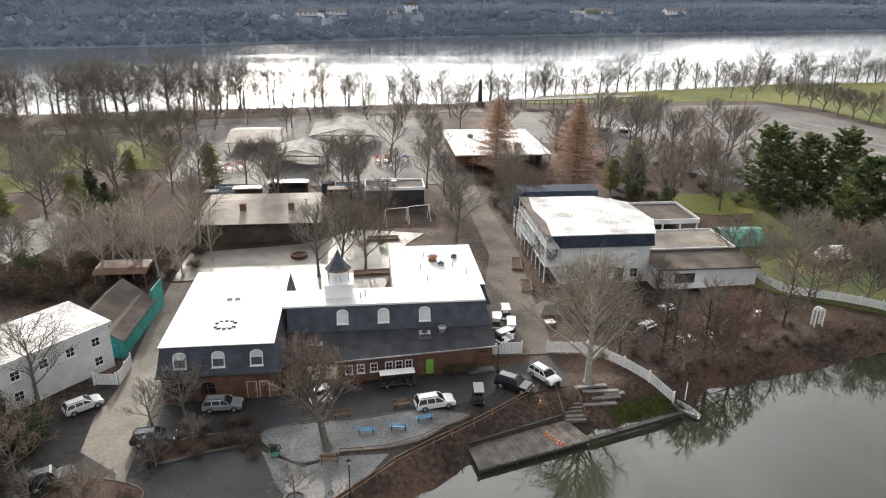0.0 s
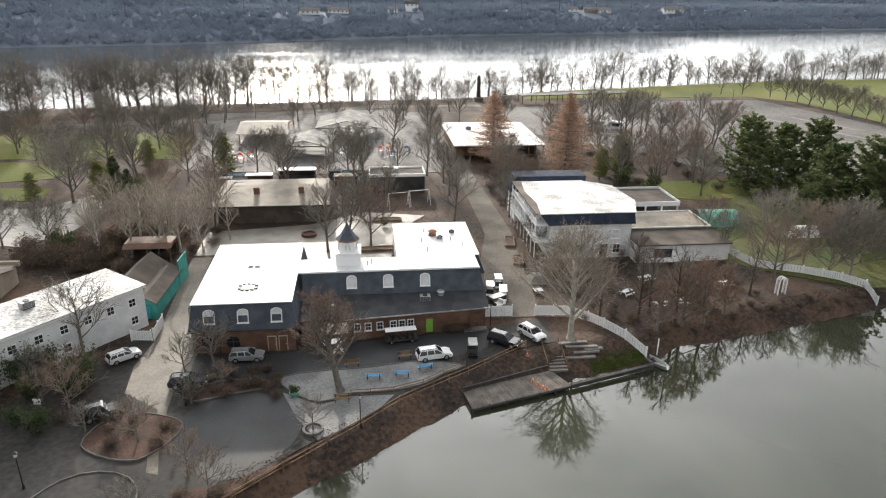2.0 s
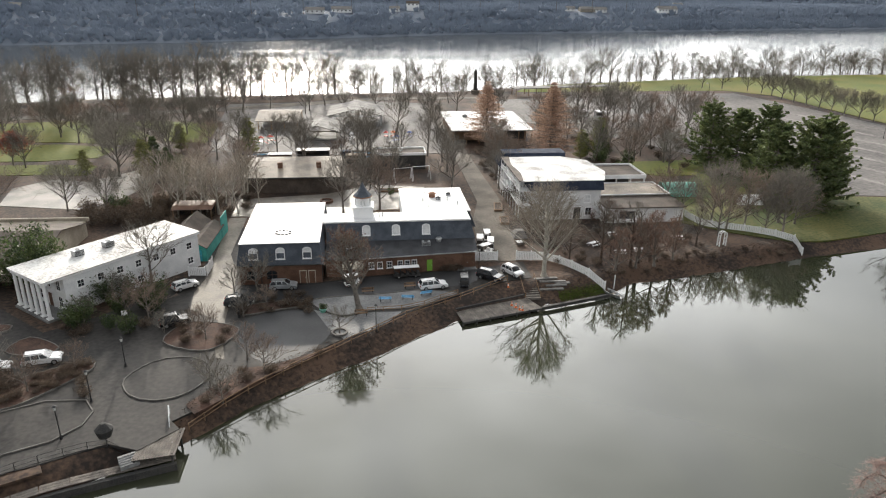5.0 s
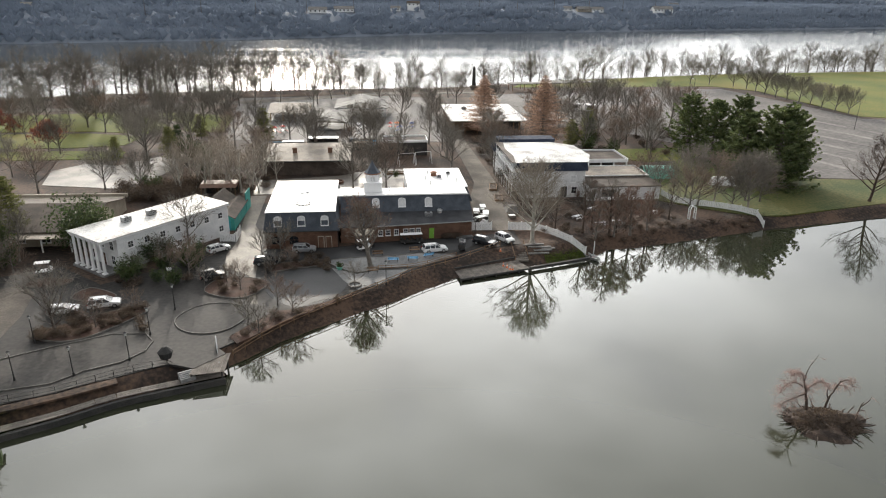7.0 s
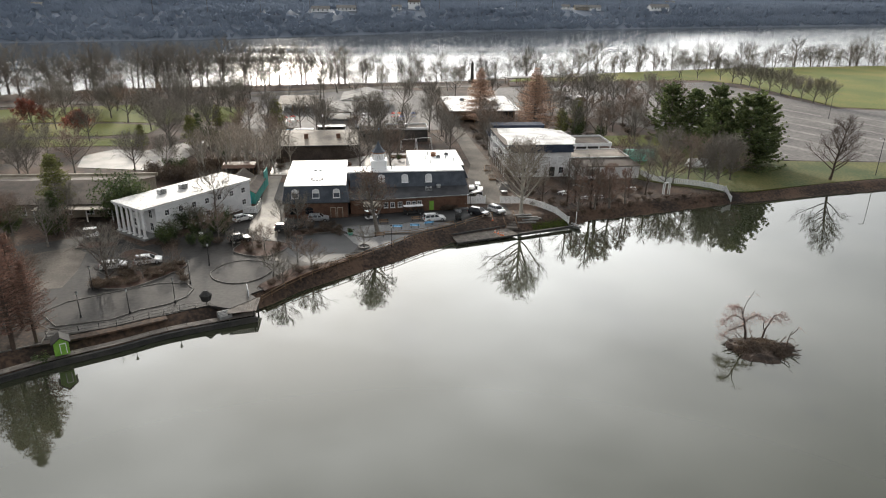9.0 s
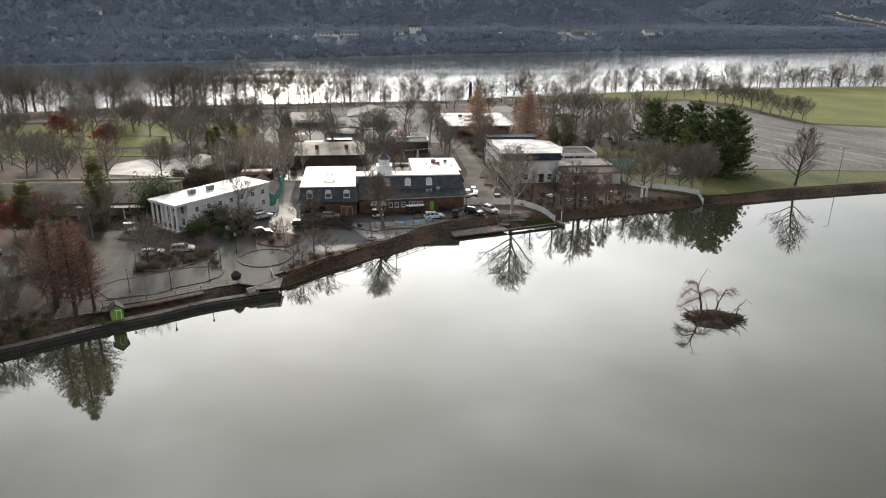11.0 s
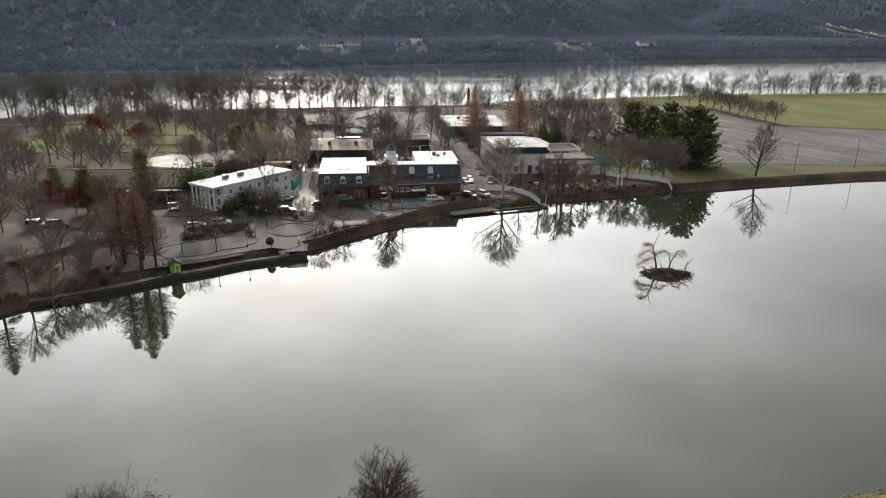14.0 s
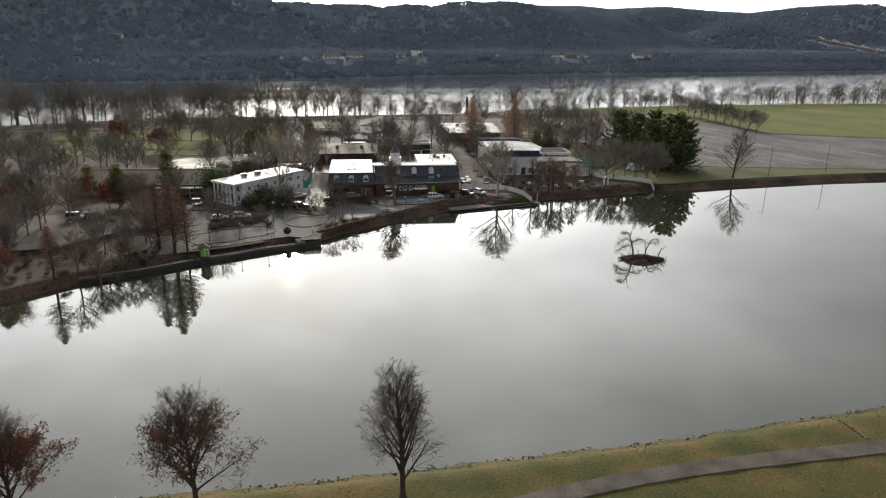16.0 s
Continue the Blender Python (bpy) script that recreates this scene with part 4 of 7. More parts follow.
# ---------------------------------------------------------------- white house with the navy mansard
wh = thing("white_house", "white two-storey house with navy shingle mansard and balconies", "house")
part("wall", one(15.6, 30.2, 20.6, 40, -0.2, 6.3), OLDWHITE, wh, "white painted clapboard walls")
part("mansard", frustum(bmesh.new(), 15.2, 30.7, 20.1, 26, 6.3, 15.3, 30.5, 20.5, 26, 8.2), NAVY, wh, "navy shingle mansard")
part("upper_wall", one(16.2, 30.4, 26.05, 40.2, 6.3, 8.0), OLDWHITE, wh)
part("flat_roof", prism(bmesh.new(), [(13.3, 20.45), (30.7, 20.45), (33, 27), (32, 37), (27, 41), (13.6, 41)], 8.2, 8.34), PONDROOF, wh, "white roof sheet, dirty and frayed at the edges")
part("roof_edge", prism(bmesh.new(), [(12.9, 20.6), (13.7, 20.6), (14.5, 27), (13.9, 34), (14.9, 41.2), (12.9, 41.2)], 8.22, 8.4), BROWNROOF, wh, "brown leaf-covered roof edge")
part("rear_roof", frustum(bmesh.new(), 13, 28, 41.2, 49, 5.8, 14.2, 29, 43.5, 48, 8.6), NAVY, wh, "dark navy rear roof")
part("rear_wall", one(14, 28, 41.2, 48.5, -0.2, 5.8), OLDWHITE, wh)
for z in (3.1, 6.2):
    part("balcony", one(13.0, 15.6, 20.8, 41, z - 0.16, z), OLDWHITE, wh)
for i in range(8):
    y = 21.2 + i * 2.75
    part("post", one(13.05, 13.2, y - 0.08, y + 0.08, 0, 8.2), WHITEPAINT, wh)
    if i < 7:
        for z in (3.1, 6.2):
            rail = part("railing", one(13.08, 13.16, y + 0.1, y + 2.65, z + 0.85, z + 0.95), WHITEPAINT, wh)
            bm = bmesh.new()
            for k in range(9):
                box(bm, 13.1, 13.14, y + 0.3 + k * 0.27, y + 0.35 + k * 0.27, z, z + 0.86)
            part("baluster", bm, WHITEPAINT, rail)
for x in (21, 24.2, 27.4):
    window(wh, pose(x, 20.57, 3.6), 1.2, 1.5, 0, BLIND, WHITEPAINT, 0.08)
for x in (18, 21, 27.8):
    window(wh, pose(x, 20.57, 0.9), 1.2, 1.5, 0, DARKGLASS, WHITEPAINT, 0.08)
door(wh, pose(25.4, 20.57, 0.05), 1.5, 2.5, DARKWALL)
for i in range(5):
    window(wh, pose(15.57, 23 + i * 3.6, 3.6, 0, 0, -90), 1.1, 1.6, 0, DARKGLASS, WHITEPAINT, 0.06)
annex = thing("flat_annex", "low white annex with a brown gravel flat roof", "annex")
part("wall", one(30.3, 47.3, 17.6, 34, -0.2, 3.1), OLDWHITE, annex)
part("flat_roof", one(30.4, 47.6, 17.2, 24.9, 3.1, 3.32, 0.03), BROWNROOF, annex, "brown gravel roof")
part("flat_roof", one(31.2, 47.4, 25.0, 34.2, 3.32, 3.62, 0.03), TANROOF, annex, "grey-brown gravel roof")
bm = bmesh.new()
for x0, x1, y0, y1 in ((31.2, 47.4, 24.96, 25.14), (31.2, 47.4, 34.05, 34.22), (47.25, 47.42, 25.14, 34.05)):
    box(bm, x0, x1, y0, y1, 3.55, 3.8)
part("parapet", bm, OLDWHITE, annex)
# No hole here: a dark sheet paints the shade of the open bay.
part("bay_shade", one(33.5, 36.8, 17.5, 17.62, 0.3, 2.4), DARKGLASS, annex, "dark sheet on the wall for the shade in an open bay")
part("shelf", one(33, 38, 15.6, 17.5, 0.7, 0.82), OLDWHITE, annex)
pav = thing("pergola", "white pavilion with a parapet and open dark sides", "pavilion", pose(41.6, 42.5, 0))
part("roof", one(-5.2, 5.2, -5, 5.5, 3.9, 4.15), BROWNROOF, pav)
for x0, x1, y0, y1 in ((-5.3, 5.3, -5.2, -5.0), (-5.3, 5.3, 5.5, 5.7), (5.2, 5.4, -5, 5.5), (-5.4, -5.2, -5, 5.5)):
    part("parapet", one(x0, x1, y0, y1, 3.7, 4.6), OLDWHITE, pav)
for x in (-5, -1.7, 1.7, 5):
    for y in (-4.9, 5.4):
        part("post", one(x - 0.14, x + 0.14, y - 0.14, y + 0.14, 0, 3.75), WHITEPAINT, pav)
# Dark panel set inside the pavilion so its open sides read dark.
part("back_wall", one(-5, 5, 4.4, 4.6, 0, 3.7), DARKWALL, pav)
tent = thing("arched_tent", "green arched sheet tent", "tent", pose(54.5, 36.5, 0, 0, 0, -4))
bm = bmesh.new()
prev = None
for i in range(13):
    a = math.pi * i / 12
    row = [bm.verts.new((x, -2.4 * math.cos(a) * s, 2.9 * math.sin(a) * s)) for s in (1, 0.97) for x in (-4, 4)]
    if prev:
        bm.faces.new((prev[0], prev[1], row[1], row[0]))
        bm.faces.new((prev[2], row[2], row[3], prev[3]))
        bm.faces.new((prev[0], row[0], row[2], prev[2]))
        bm.faces.new((prev[1], prev[3], row[3], row[1]))
    prev = row
part("sheet", bm, GREENTENT, tent)
part("end_wall", one(3.5, 3.6, -2.2, 2.2, 0, 1.6), DARKWALL, tent)

# ---------------------------------------------------------------- buildings towards the river
fb = thing("flat_roofed_hall", "flat-roofed hall with a pale roof and dark open sides", "hall", pose(20.6, 107, 0))
part("flat_roof", one(-12.6, 12.6, -16.2, 16, 3.95, 4.3, 0.05), PONDROOF, fb, "pale dirty flat roof")
part("wall", one(-11.6, 11.6, -10, 15, -0.2, 3.95), BROWNTIMBER, fb)
# Dark sheet on the closed wall, in place of the shade inside.
part("front_shade", one(-1, 11, -10.06, -9.98, 0.2, 3.2), DARKWALL, fb)
for i in range(7):
    x = -12 + i * 4
    part("post", one(x - 0.12, x + 0.12, -15.9, -15.65, 0, 3.95), BROWNTIMBER, fb)
ac_unit(15, 112, 4.3, 1.0)
ac_unit(26, 101, 4.3, 0.9)
pipe_vent(12, 100, 4.3)
ml = thing("low_hall", "long low brick hall with a tan roof and brick chimneys", "hall", pose(-34.6, 51.5, 0))
# Roof brown on the wall: shade below the eave is put into the colour.
part("wall", one(-11, 11, -7.6, 7.2, -0.2, 3.6), BROWNROOF, ml, "brown wall, darkened for the deep shade under the roof")
part("roof", frustum(bmesh.new(), -11.6, 11.6, -8.2, 8, 3.6, -11, 11, 3, 7, 4.9), TANROOF, ml, "tan weathered roof")
part("fascia", one(-11.7, 11.7, -8.35, -8.2, 3.35, 3.7), DARKWALL, ml)
for x in (-3.4, 5.6):
    part("chimney", one(x - 0.55, x + 0.55, -2.2, -1.2, 3.5, 5.6), BRICK, ml)
dk = thing("parapet_store", "dark flat-roofed store with a white parapet", "building", pose(-8.6, 66.4, 0))
part("wall", one(-6.2, 6.2, -3.4, 3.3, -0.2, 3.9), DARKWALL, dk)
part("roof", one(-6.1, 6.1, -3.3, 3.2, 3.9, 4.0), BROWNROOF, dk)
for x0, x1, y0, y1 in ((-6.4, 6.4, -3.6, -3.35), (-6.4, 6.4, 3.25, 3.5), (-6.4, -6.15, -3.35, 3.25), (6.15, 6.4, -3.35, 3.25)):
    part("parapet", one(x0, x1, y0, y1, 3.7, 4.35), WHITEPAINT, dk)
part("vent_box", one(-0.6, 0.3, -0.4, 0.4, 4.0, 4.9), STEEL, dk)


def shelter(x, y, w, d, rz, post_mat, roof_mat, label, z=2.9, rise=1.7):
    t = thing("picnic_shelter", label, "shelter", pose(x, y, 0, 0, 0, rz), "picnic shelters")
    gable(t, -w / 2, w / 2, -d / 2, d / 2, z, z + rise, roof_mat, 0.6)
    for sx in (-1, -0.33, 0.33, 1):
        for sy in (-1, 1):
            part("post", one(sx * (w / 2 - 0.3) - 0.13, sx * (w / 2 - 0.3) + 0.13, sy * (d / 2 - 0.3) - 0.13, sy * (d / 2 - 0.3) + 0.13, 0, z), post_mat, t)
    bm = bmesh.new()
    for sy in (-1, 1):
        bar(bm, (-w / 2, sy * (d / 2 - 0.3), z - 0.12), (w / 2, sy * (d / 2 - 0.3), z - 0.12), 0.16, 0.3)
    for sx in (-1, 1):
        bar(bm, (sx * (w / 2 - 0.25), -d / 2, z - 0.12), (sx * (w / 2 - 0.25), d / 2, z - 0.12), 0.16, 0.3)
    part("beam", bm, post_mat, t)
    part("slab", one(-w / 2, w / 2, -d / 2, d / 2, -0.2, 0.12), CONCRETE, t)
    return t


shelter(-45.8, 125, 13, 20, 0, ORANGEWOOD, TANROOF, "timber picnic shelter with orange pine posts and tan roof", 3.0, 1.6)
shelter(-31.5, 105.5, 14, 12.5, 84, TANWALL, METALROOF, "open shelter with a grey metal gable roof")
shelter(-20.5, 130, 19, 18, 88, STEEL, METALROOF, "large open shelter with a grey metal gable roof", 3.4, 2.2)
for x0, x1, y, d, z, roof, wall, label in ((-43.6, -37.4, 71.2, 2.6, 2.7, OLDWHITE, BROWNDOOR, "low brown stall with a pale flat canopy"), (-36.6, -27.6, 75.6, 3.0, 2.7, WHITEROOF, DARKWALL, "long low stall with a white canopy"),
                                          (-49.6, -46.6, 70.6, 2.0, 2.2, OLDWHITE, DARKWALL, "small dark stall with a white canopy"), (-23.2, -17.6, 70.4, 2.8, 2.4, BEIGE, DARKWALL, "low stall with a cream canopy")):
    w = x1 - x0
    t = thing("market_stall", label, "stall", pose((x0 + x1) / 2, y, 0), "stalls behind the low hall")
    part("canopy", one(-w / 2, w / 2, -d / 2, d / 2, z - 0.16, z, 0.03), roof, t)
    part("counter", one(-w / 2 + 0.2, w / 2 - 0.2, -d / 2 + 0.7, d / 2 - 0.3, 0, 1.1, 0.03), wall, t)
    part("back_wall", one(-w / 2 + 0.2, w / 2 - 0.2, d / 2 - 0.28, d / 2 - 0.16, 0, z - 0.16), wall, t)
    for sx in (-1, 1):
        for sy in (-1, 1):
            part("post", one(sx * (w / 2 - 0.1) - 0.05, sx * (w / 2 - 0.1) + 0.05, sy * (d / 2 - 0.1) - 0.05, sy * (d / 2 - 0.1) + 0.05, 0, z - 0.16), STEEL, t)
for x0, x1, y in ((-48.0, -42.4, 75.2), (-21.4, -16.2, 75.4)):
    t = thing("board_fence", "screen of blue and grey boards on the fair ground", "fence", pose(x0, y, 0), "blue board screens")
    for k in range(4):
        part("board", one(0, x1 - x0, -0.04, 0.04, 0.3 + k * 0.5, 0.74 + k * 0.5), (BLUEPAINT, METALROOF)[k % 2], t)
    for k in range(4):
        part("post", one(k * (x1 - x0) / 3 - 0.05, k * (x1 - x0) / 3 + 0.05, 0.045, 0.14, 0, 2.3), DARKMETAL, t)
for x, y in ((-49.8, 74.6), (-23.2, 75.2)):
    t = thing("storage_box", "dark navy storage box on the fair ground", "box", pose(x, y, 0), "navy storage boxes")
    part("body", one(-1.4, 1.4, -1.1, 1.1, 0.1, 2.2, 0.04), NAVY, t)
    part("lid", one(-1.45, 1.45, -1.15, 1.15, 2.2, 2.3, 0.03), NAVY, t)
    part("skid", one(-1.3, 1.3, -1.0, 1.0, 0, 0.1), DARKMETAL, t)
for x, y, r in ((61.6, 134, 12), (68, 131.6, -30)):
    t = thing("ticket_booth", "low booth with a white flat roof beside the lot", "booth", pose(x, y, 0, 0, 0, r), "white-roofed booths")
    part("wall", one(-2.2, 2.2, -1.3, 1.3, 0, 2.3), OLDWHITE, t)
    part("roof", one(-2.6, 2.6, -1.7, 1.7, 2.3, 2.46, 0.03), WHITEROOF, t)
    part("hatch", one(-1.2, 1.2, -1.34, -1.3, 1.0, 2.0), DARKGLASS, t)

# ---------------------------------------------------------------- trees
def tube(V, F, pts, radii, sides):
    """Adds a tapering tube through pts to the lists V and F."""
    base = len(V)
    for i, p in enumerate(pts):
        d = (pts[min(i + 1, len(pts) - 1)] - pts[max(i - 1, 0)]).normalized()
        u = d.cross(Vector((0.3, 1, 0.2))).normalized()
        w = d.cross(u)
        for k in range(sides):
            a = math.tau * k / sides
            V.append(tuple(p + (u * math.cos(a) + w * math.sin(a)) * radii[i]))
    for i in range(len(pts) - 1):
        for k in range(sides):
            a, b = base + i * sides + k, base + i * sides + (k + 1) % sides
            F.append((a, b, b + sides, a + sides))


def weld(V, F, start, among):
    """Joins the tube that begins at vertex start to the nearest of the vertices among."""
    p = V[start]
    k = min(among, key=lambda i: (V[i][0] - p[0]) ** 2 + (V[i][1] - p[1]) ** 2 + (V[i][2] - p[2]) ** 2)
    F.append((start, start + 1, k))


def bare_tree(name, label, seed, h, spread, bark, twig, limbs=11, subs=5, twigs=5, fine=3, lean=0.0, fork=0.3, up=0.55, thick=0.022, leaves=None, leaf_n=0, low_leaves=False, leaf_size=0.16, girth=1.0):
    """A leafless tree: trunk and limbs in one mesh, the crown of branches and twigs in another."""
    rnd = random.Random(seed)
    TV, TF, CV, CF, tips = [], [], [], [], []

    def run(p, d, length, r, n, sides, V, F, wander, rise):
        pts, q = [p], p.copy()
        d = d.copy()
        for i in range(n):
            d = (d + Vector((rnd.uniform(-1, 1), rnd.uniform(-1, 1), rnd.uniform(-0.6, 0.8))) * wander + Vector((0, 0, rise))).normalized()
            q = q + d * (length / n)
            pts.append(q)
        tube(V, F, pts, [r * (1 - 0.75 * i / n) for i in range(n + 1)], sides)
        return pts, d

    def out(d, angle):
        axis = d.cross(Vector((rnd.uniform(-1, 1), rnd.uniform(-1, 1), rnd.uniform(-1, 1)))).normalized()
        return (Matrix.Rotation(angle, 3, axis) @ d).normalized()

    r0 = (h * 0.019 + 0.04) * girth
    trunk, _ = run(Vector((0, 0, -0.15)), Vector((lean, 0, 1)).normalized(), h * 0.86, r0, 7, 7, TV, TF, 0.06, 0.05)
    trunk_end = len(TV)
    tube(TV, TF, [Vector((0, 0, -0.15)), Vector((0, 0, 0.5))], [r0 * 1.5, r0], 7)
    weld(TV, TF, trunk_end, range(trunk_end))
    for i in range(limbs):
        f = fork + (0.97 - fork) * (i + rnd.random() * 0.6) / limbs
        k = min(int(f * 7), 6)
        p = trunk[k].lerp(trunk[k + 1], f * 7 - k)
        a = i * 2.4 + rnd.uniform(-0.4, 0.4)
        tilt = up + rnd.uniform(-0.12, 0.15) + 0.5 * (f - 0.5)
        d = Vector((math.cos(a), math.sin(a), tilt * 1.4)).normalized()
        length = spread * (1.25 - 0.8 * (f - fork) / (1 - fork)) * rnd.uniform(0.85, 1.15)
        start = len(TV)
        limb, _ = run(p, d, length, r0 * (0.52 - 0.3 * f), 4, 5, TV, TF, 0.15, 0.035)
        weld(TV, TF, start, range(trunk_end))
        for j in range(subs):
            g = 0.25 + 0.75 * (j + rnd.random() * 0.5) / subs
            kk = min(int(g * 4), 3)
            p2 = limb[kk].lerp(limb[kk + 1], min(g * 4 - kk, 1))
            d2 = out((limb[kk + 1] - limb[kk]).normalized(), rnd.uniform(0.35, 0.9))
            d2.z += 0.15
            l2 = (0.5 * length + 0.22 * spread) * rnd.uniform(0.5, 0.8) * (1.2 - 0.5 * g)
            br, _ = run(p2, d2.normalized(), l2, thick * 2.0, 3, 3, CV, CF, 0.2, 0.08)
            for t in range(twigs):
                s = 0.2 + 0.8 * (t + rnd.random() * 0.6) / twigs
                m = min(int(s * 3), 2)
                p3 = br[m].lerp(br[m + 1], min(s * 3 - m, 1))
                d3 = out((br[m + 1] - br[m]).normalized(), rnd.uniform(0.35, 0.95))
                l3 = l2 * rnd.uniform(0.4, 0.7)
                e = p3 + d3 * l3
                tube(CV, CF, [p3, e], [thick, thick * 0.5], 3)
                tips.append(e)
                for u in range(fine):
                    p4 = p3.lerp(e, 0.3 + 0.7 * rnd.random())
                    e4 = p4 + out(d3, rnd.uniform(0.3, 0.9)) * l3 * rnd.uniform(0.4, 0.7)
                    tube(CV, CF, [p4, e4], [thick * 0.75, thick * 0.35], 3)
                    tips.append(e4)
    tree = thing(name, label, "tree")
    mesh("trunk", TV, TF, bark, tree, smooth=True)
    mesh("crown", CV, CF, twig, tree)
    if leaves and leaf_n:
        pool = sorted(tips, key=lambda v: v.z)[: len(tips) // 2] if low_leaves else tips
        LV, LF = [], []
        for i in range(leaf_n):
            c = rnd.choice(pool) + Vector((rnd.gauss(0, 0.12), rnd.gauss(0, 0.12), rnd.gauss(0, 0.12)))
            leaf(LV, LF, c, leaf_size * rnd.uniform(0.6, 1.4), rnd)
        mesh("leaves", LV, LF, leaves, tree)
    return tree


def leaf(V, F, c, s, rnd, flat=0.0):
    """One leaf or tuft: a bent diamond of two triangles."""
    a = Vector((rnd.uniform(-1, 1), rnd.uniform(-1, 1), rnd.uniform(-1, 1) * (1 - flat))).normalized()
    b = a.cross(Vector((rnd.uniform(-1, 1), rnd.uniform(-1, 1), rnd.uniform(-1, 1)))).normalized()
    k = len(V)
    V += [tuple(c - a * s), tuple(c + b * s * 0.45 + Vector((0, 0, s * 0.15))), tuple(c + a * s), tuple(c - b * s * 0.45 + Vector((0, 0, s * 0.15)))]
    F += [(k, k + 1, k + 2), (k, k + 2, k + 3)]


def conifer(name, label, seed, h, r, needle, bark, whorls=16, per=7, tufts=16, droop=-0.08, power=0.8, bottom=0.1, size=0.4, tip_gap=0.3):
    """An evergreen or cypress: trunk, whorled boughs, and tufts along them."""
    rnd = random.Random(seed)
    TV, TF, LV, LF = [], [], [], []
    tube(TV, TF, [Vector((0, 0, -0.15)), Vector((0.05, 0, h * 0.5)), Vector((0, 0.05, h))], [h * 0.019 + 0.05, h * 0.011 + 0.03, 0.02], 7)
    for i in range(whorls):
        f = bottom + (1 - bottom) * (i + rnd.uniform(-0.3, 0.3)) / whorls
        z = h * f
        reach = r * max(0.04, (1 - f)) ** power * (1.0 if f > bottom + 0.1 else 0.8)
        for j in range(per):
            a = math.tau * j / per + rnd.uniform(-0.4, 0.4) + i
            length = reach * rnd.uniform(0.5, 1.3)
            d = Vector((math.cos(a), math.sin(a), 0))
            end = Vector((0, 0, z)) + d * length + Vector((0, 0, length * (droop + rnd.uniform(-0.1, 0.15))))
            start = Vector((0, 0, z))
            at = len(TV)
            tube(TV, TF, [start, start.lerp(end, 0.5) + Vector((0, 0, length * 0.05)), end], [0.05, 0.035, 0.012], 3)
            weld(TV, TF, at, range(21))
            for k in range(tufts):
                g = tip_gap + (1.04 - tip_gap) * rnd.random()
                side = Vector((-d.y, d.x, 0)) * rnd.gauss(0, 0.25 + length * 0.1)
                c = start.lerp(end, g) + side + Vector((0, 0, rnd.gauss(0.05, 0.16) * size * 2))
                leaf(LV, LF, c, size * rnd.uniform(0.6, 1.3), rnd, 0.5)
    tree = thing(name, label, "tree")
    mesh("trunk", TV, TF, bark, tree, smooth=True)
    mesh("crown", LV, LF, needle, tree)
    return tree


def pine(name, label, seed, h, r, needle, bark, whorls=14, per=6, sprays=9):
    """An old pine: long level boughs in tiers with gaps, flat sprays of needles along them."""
    rnd = random.Random(seed)
    TV, TF, LV, LF = [], [], [], []
    tube(TV, TF, [Vector((0, 0, -0.15)), Vector((0.1, 0, h * 0.5)), Vector((0, 0.1, h * 0.98))], [h * 0.021 + 0.05, h * 0.012 + 0.03, 0.03], 7)
    for i in range(whorls):
        f = 0.08 + 0.9 * (i + rnd.uniform(-0.25, 0.25)) / whorls
        reach = r * max(0.06, 1 - f) ** 0.55 * (0.8 if f < 0.2 else 1.0)
        for j in range(per):
            a = math.tau * j / per + rnd.uniform(-0.5, 0.5) + i * 1.3
            length = reach * rnd.uniform(0.45, 1.15)
            d, side = Vector((math.cos(a), math.sin(a), 0)), Vector((-math.sin(a), math.cos(a), 0))
            rise = rnd.uniform(-0.12, 0.16) + 0.35 * f
            pts = [Vector((0, 0, h * f)) + d * length * g + Vector((0, 0, length * (rise * g - 0.14 * math.sin(g * 3.0) + 0.12 * g ** 3))) for g in (0, 0.35, 0.7, 1.0)]
            at = len(TV)
            tube(TV, TF, pts, [0.09, 0.06, 0.04, 0.015], 3)
            weld(TV, TF, at, range(21))
            for k in range(sprays):
                g = 0.3 + 0.7 * (k + rnd.random()) / sprays
                m = 0 if g < 0.35 else 1 if g < 0.7 else 2
                lo_, hi_ = (0, 0.35, 0.7)[m], (0.35, 0.7, 1.0)[m]
                c = pts[m].lerp(pts[m + 1], (g - lo_) / (hi_ - lo_))
                out = (0.5 + 0.22 * length * (1.15 - g)) * rnd.choice((-1, 1))
                for q in range(6):
                    p = c + side * out * rnd.random() + d * rnd.uniform(-0.2, 0.35) + Vector((0, 0, rnd.gauss(0.08, 0.13)))
                    leaf(LV, LF, p, rnd.uniform(0.28, 0.55), rnd, 0.6)
    tree = thing(name, label, "tree")
    mesh("trunk", TV, TF, bark, tree, smooth=True)
    mesh("crown", LV, LF, needle, tree)
    return tree


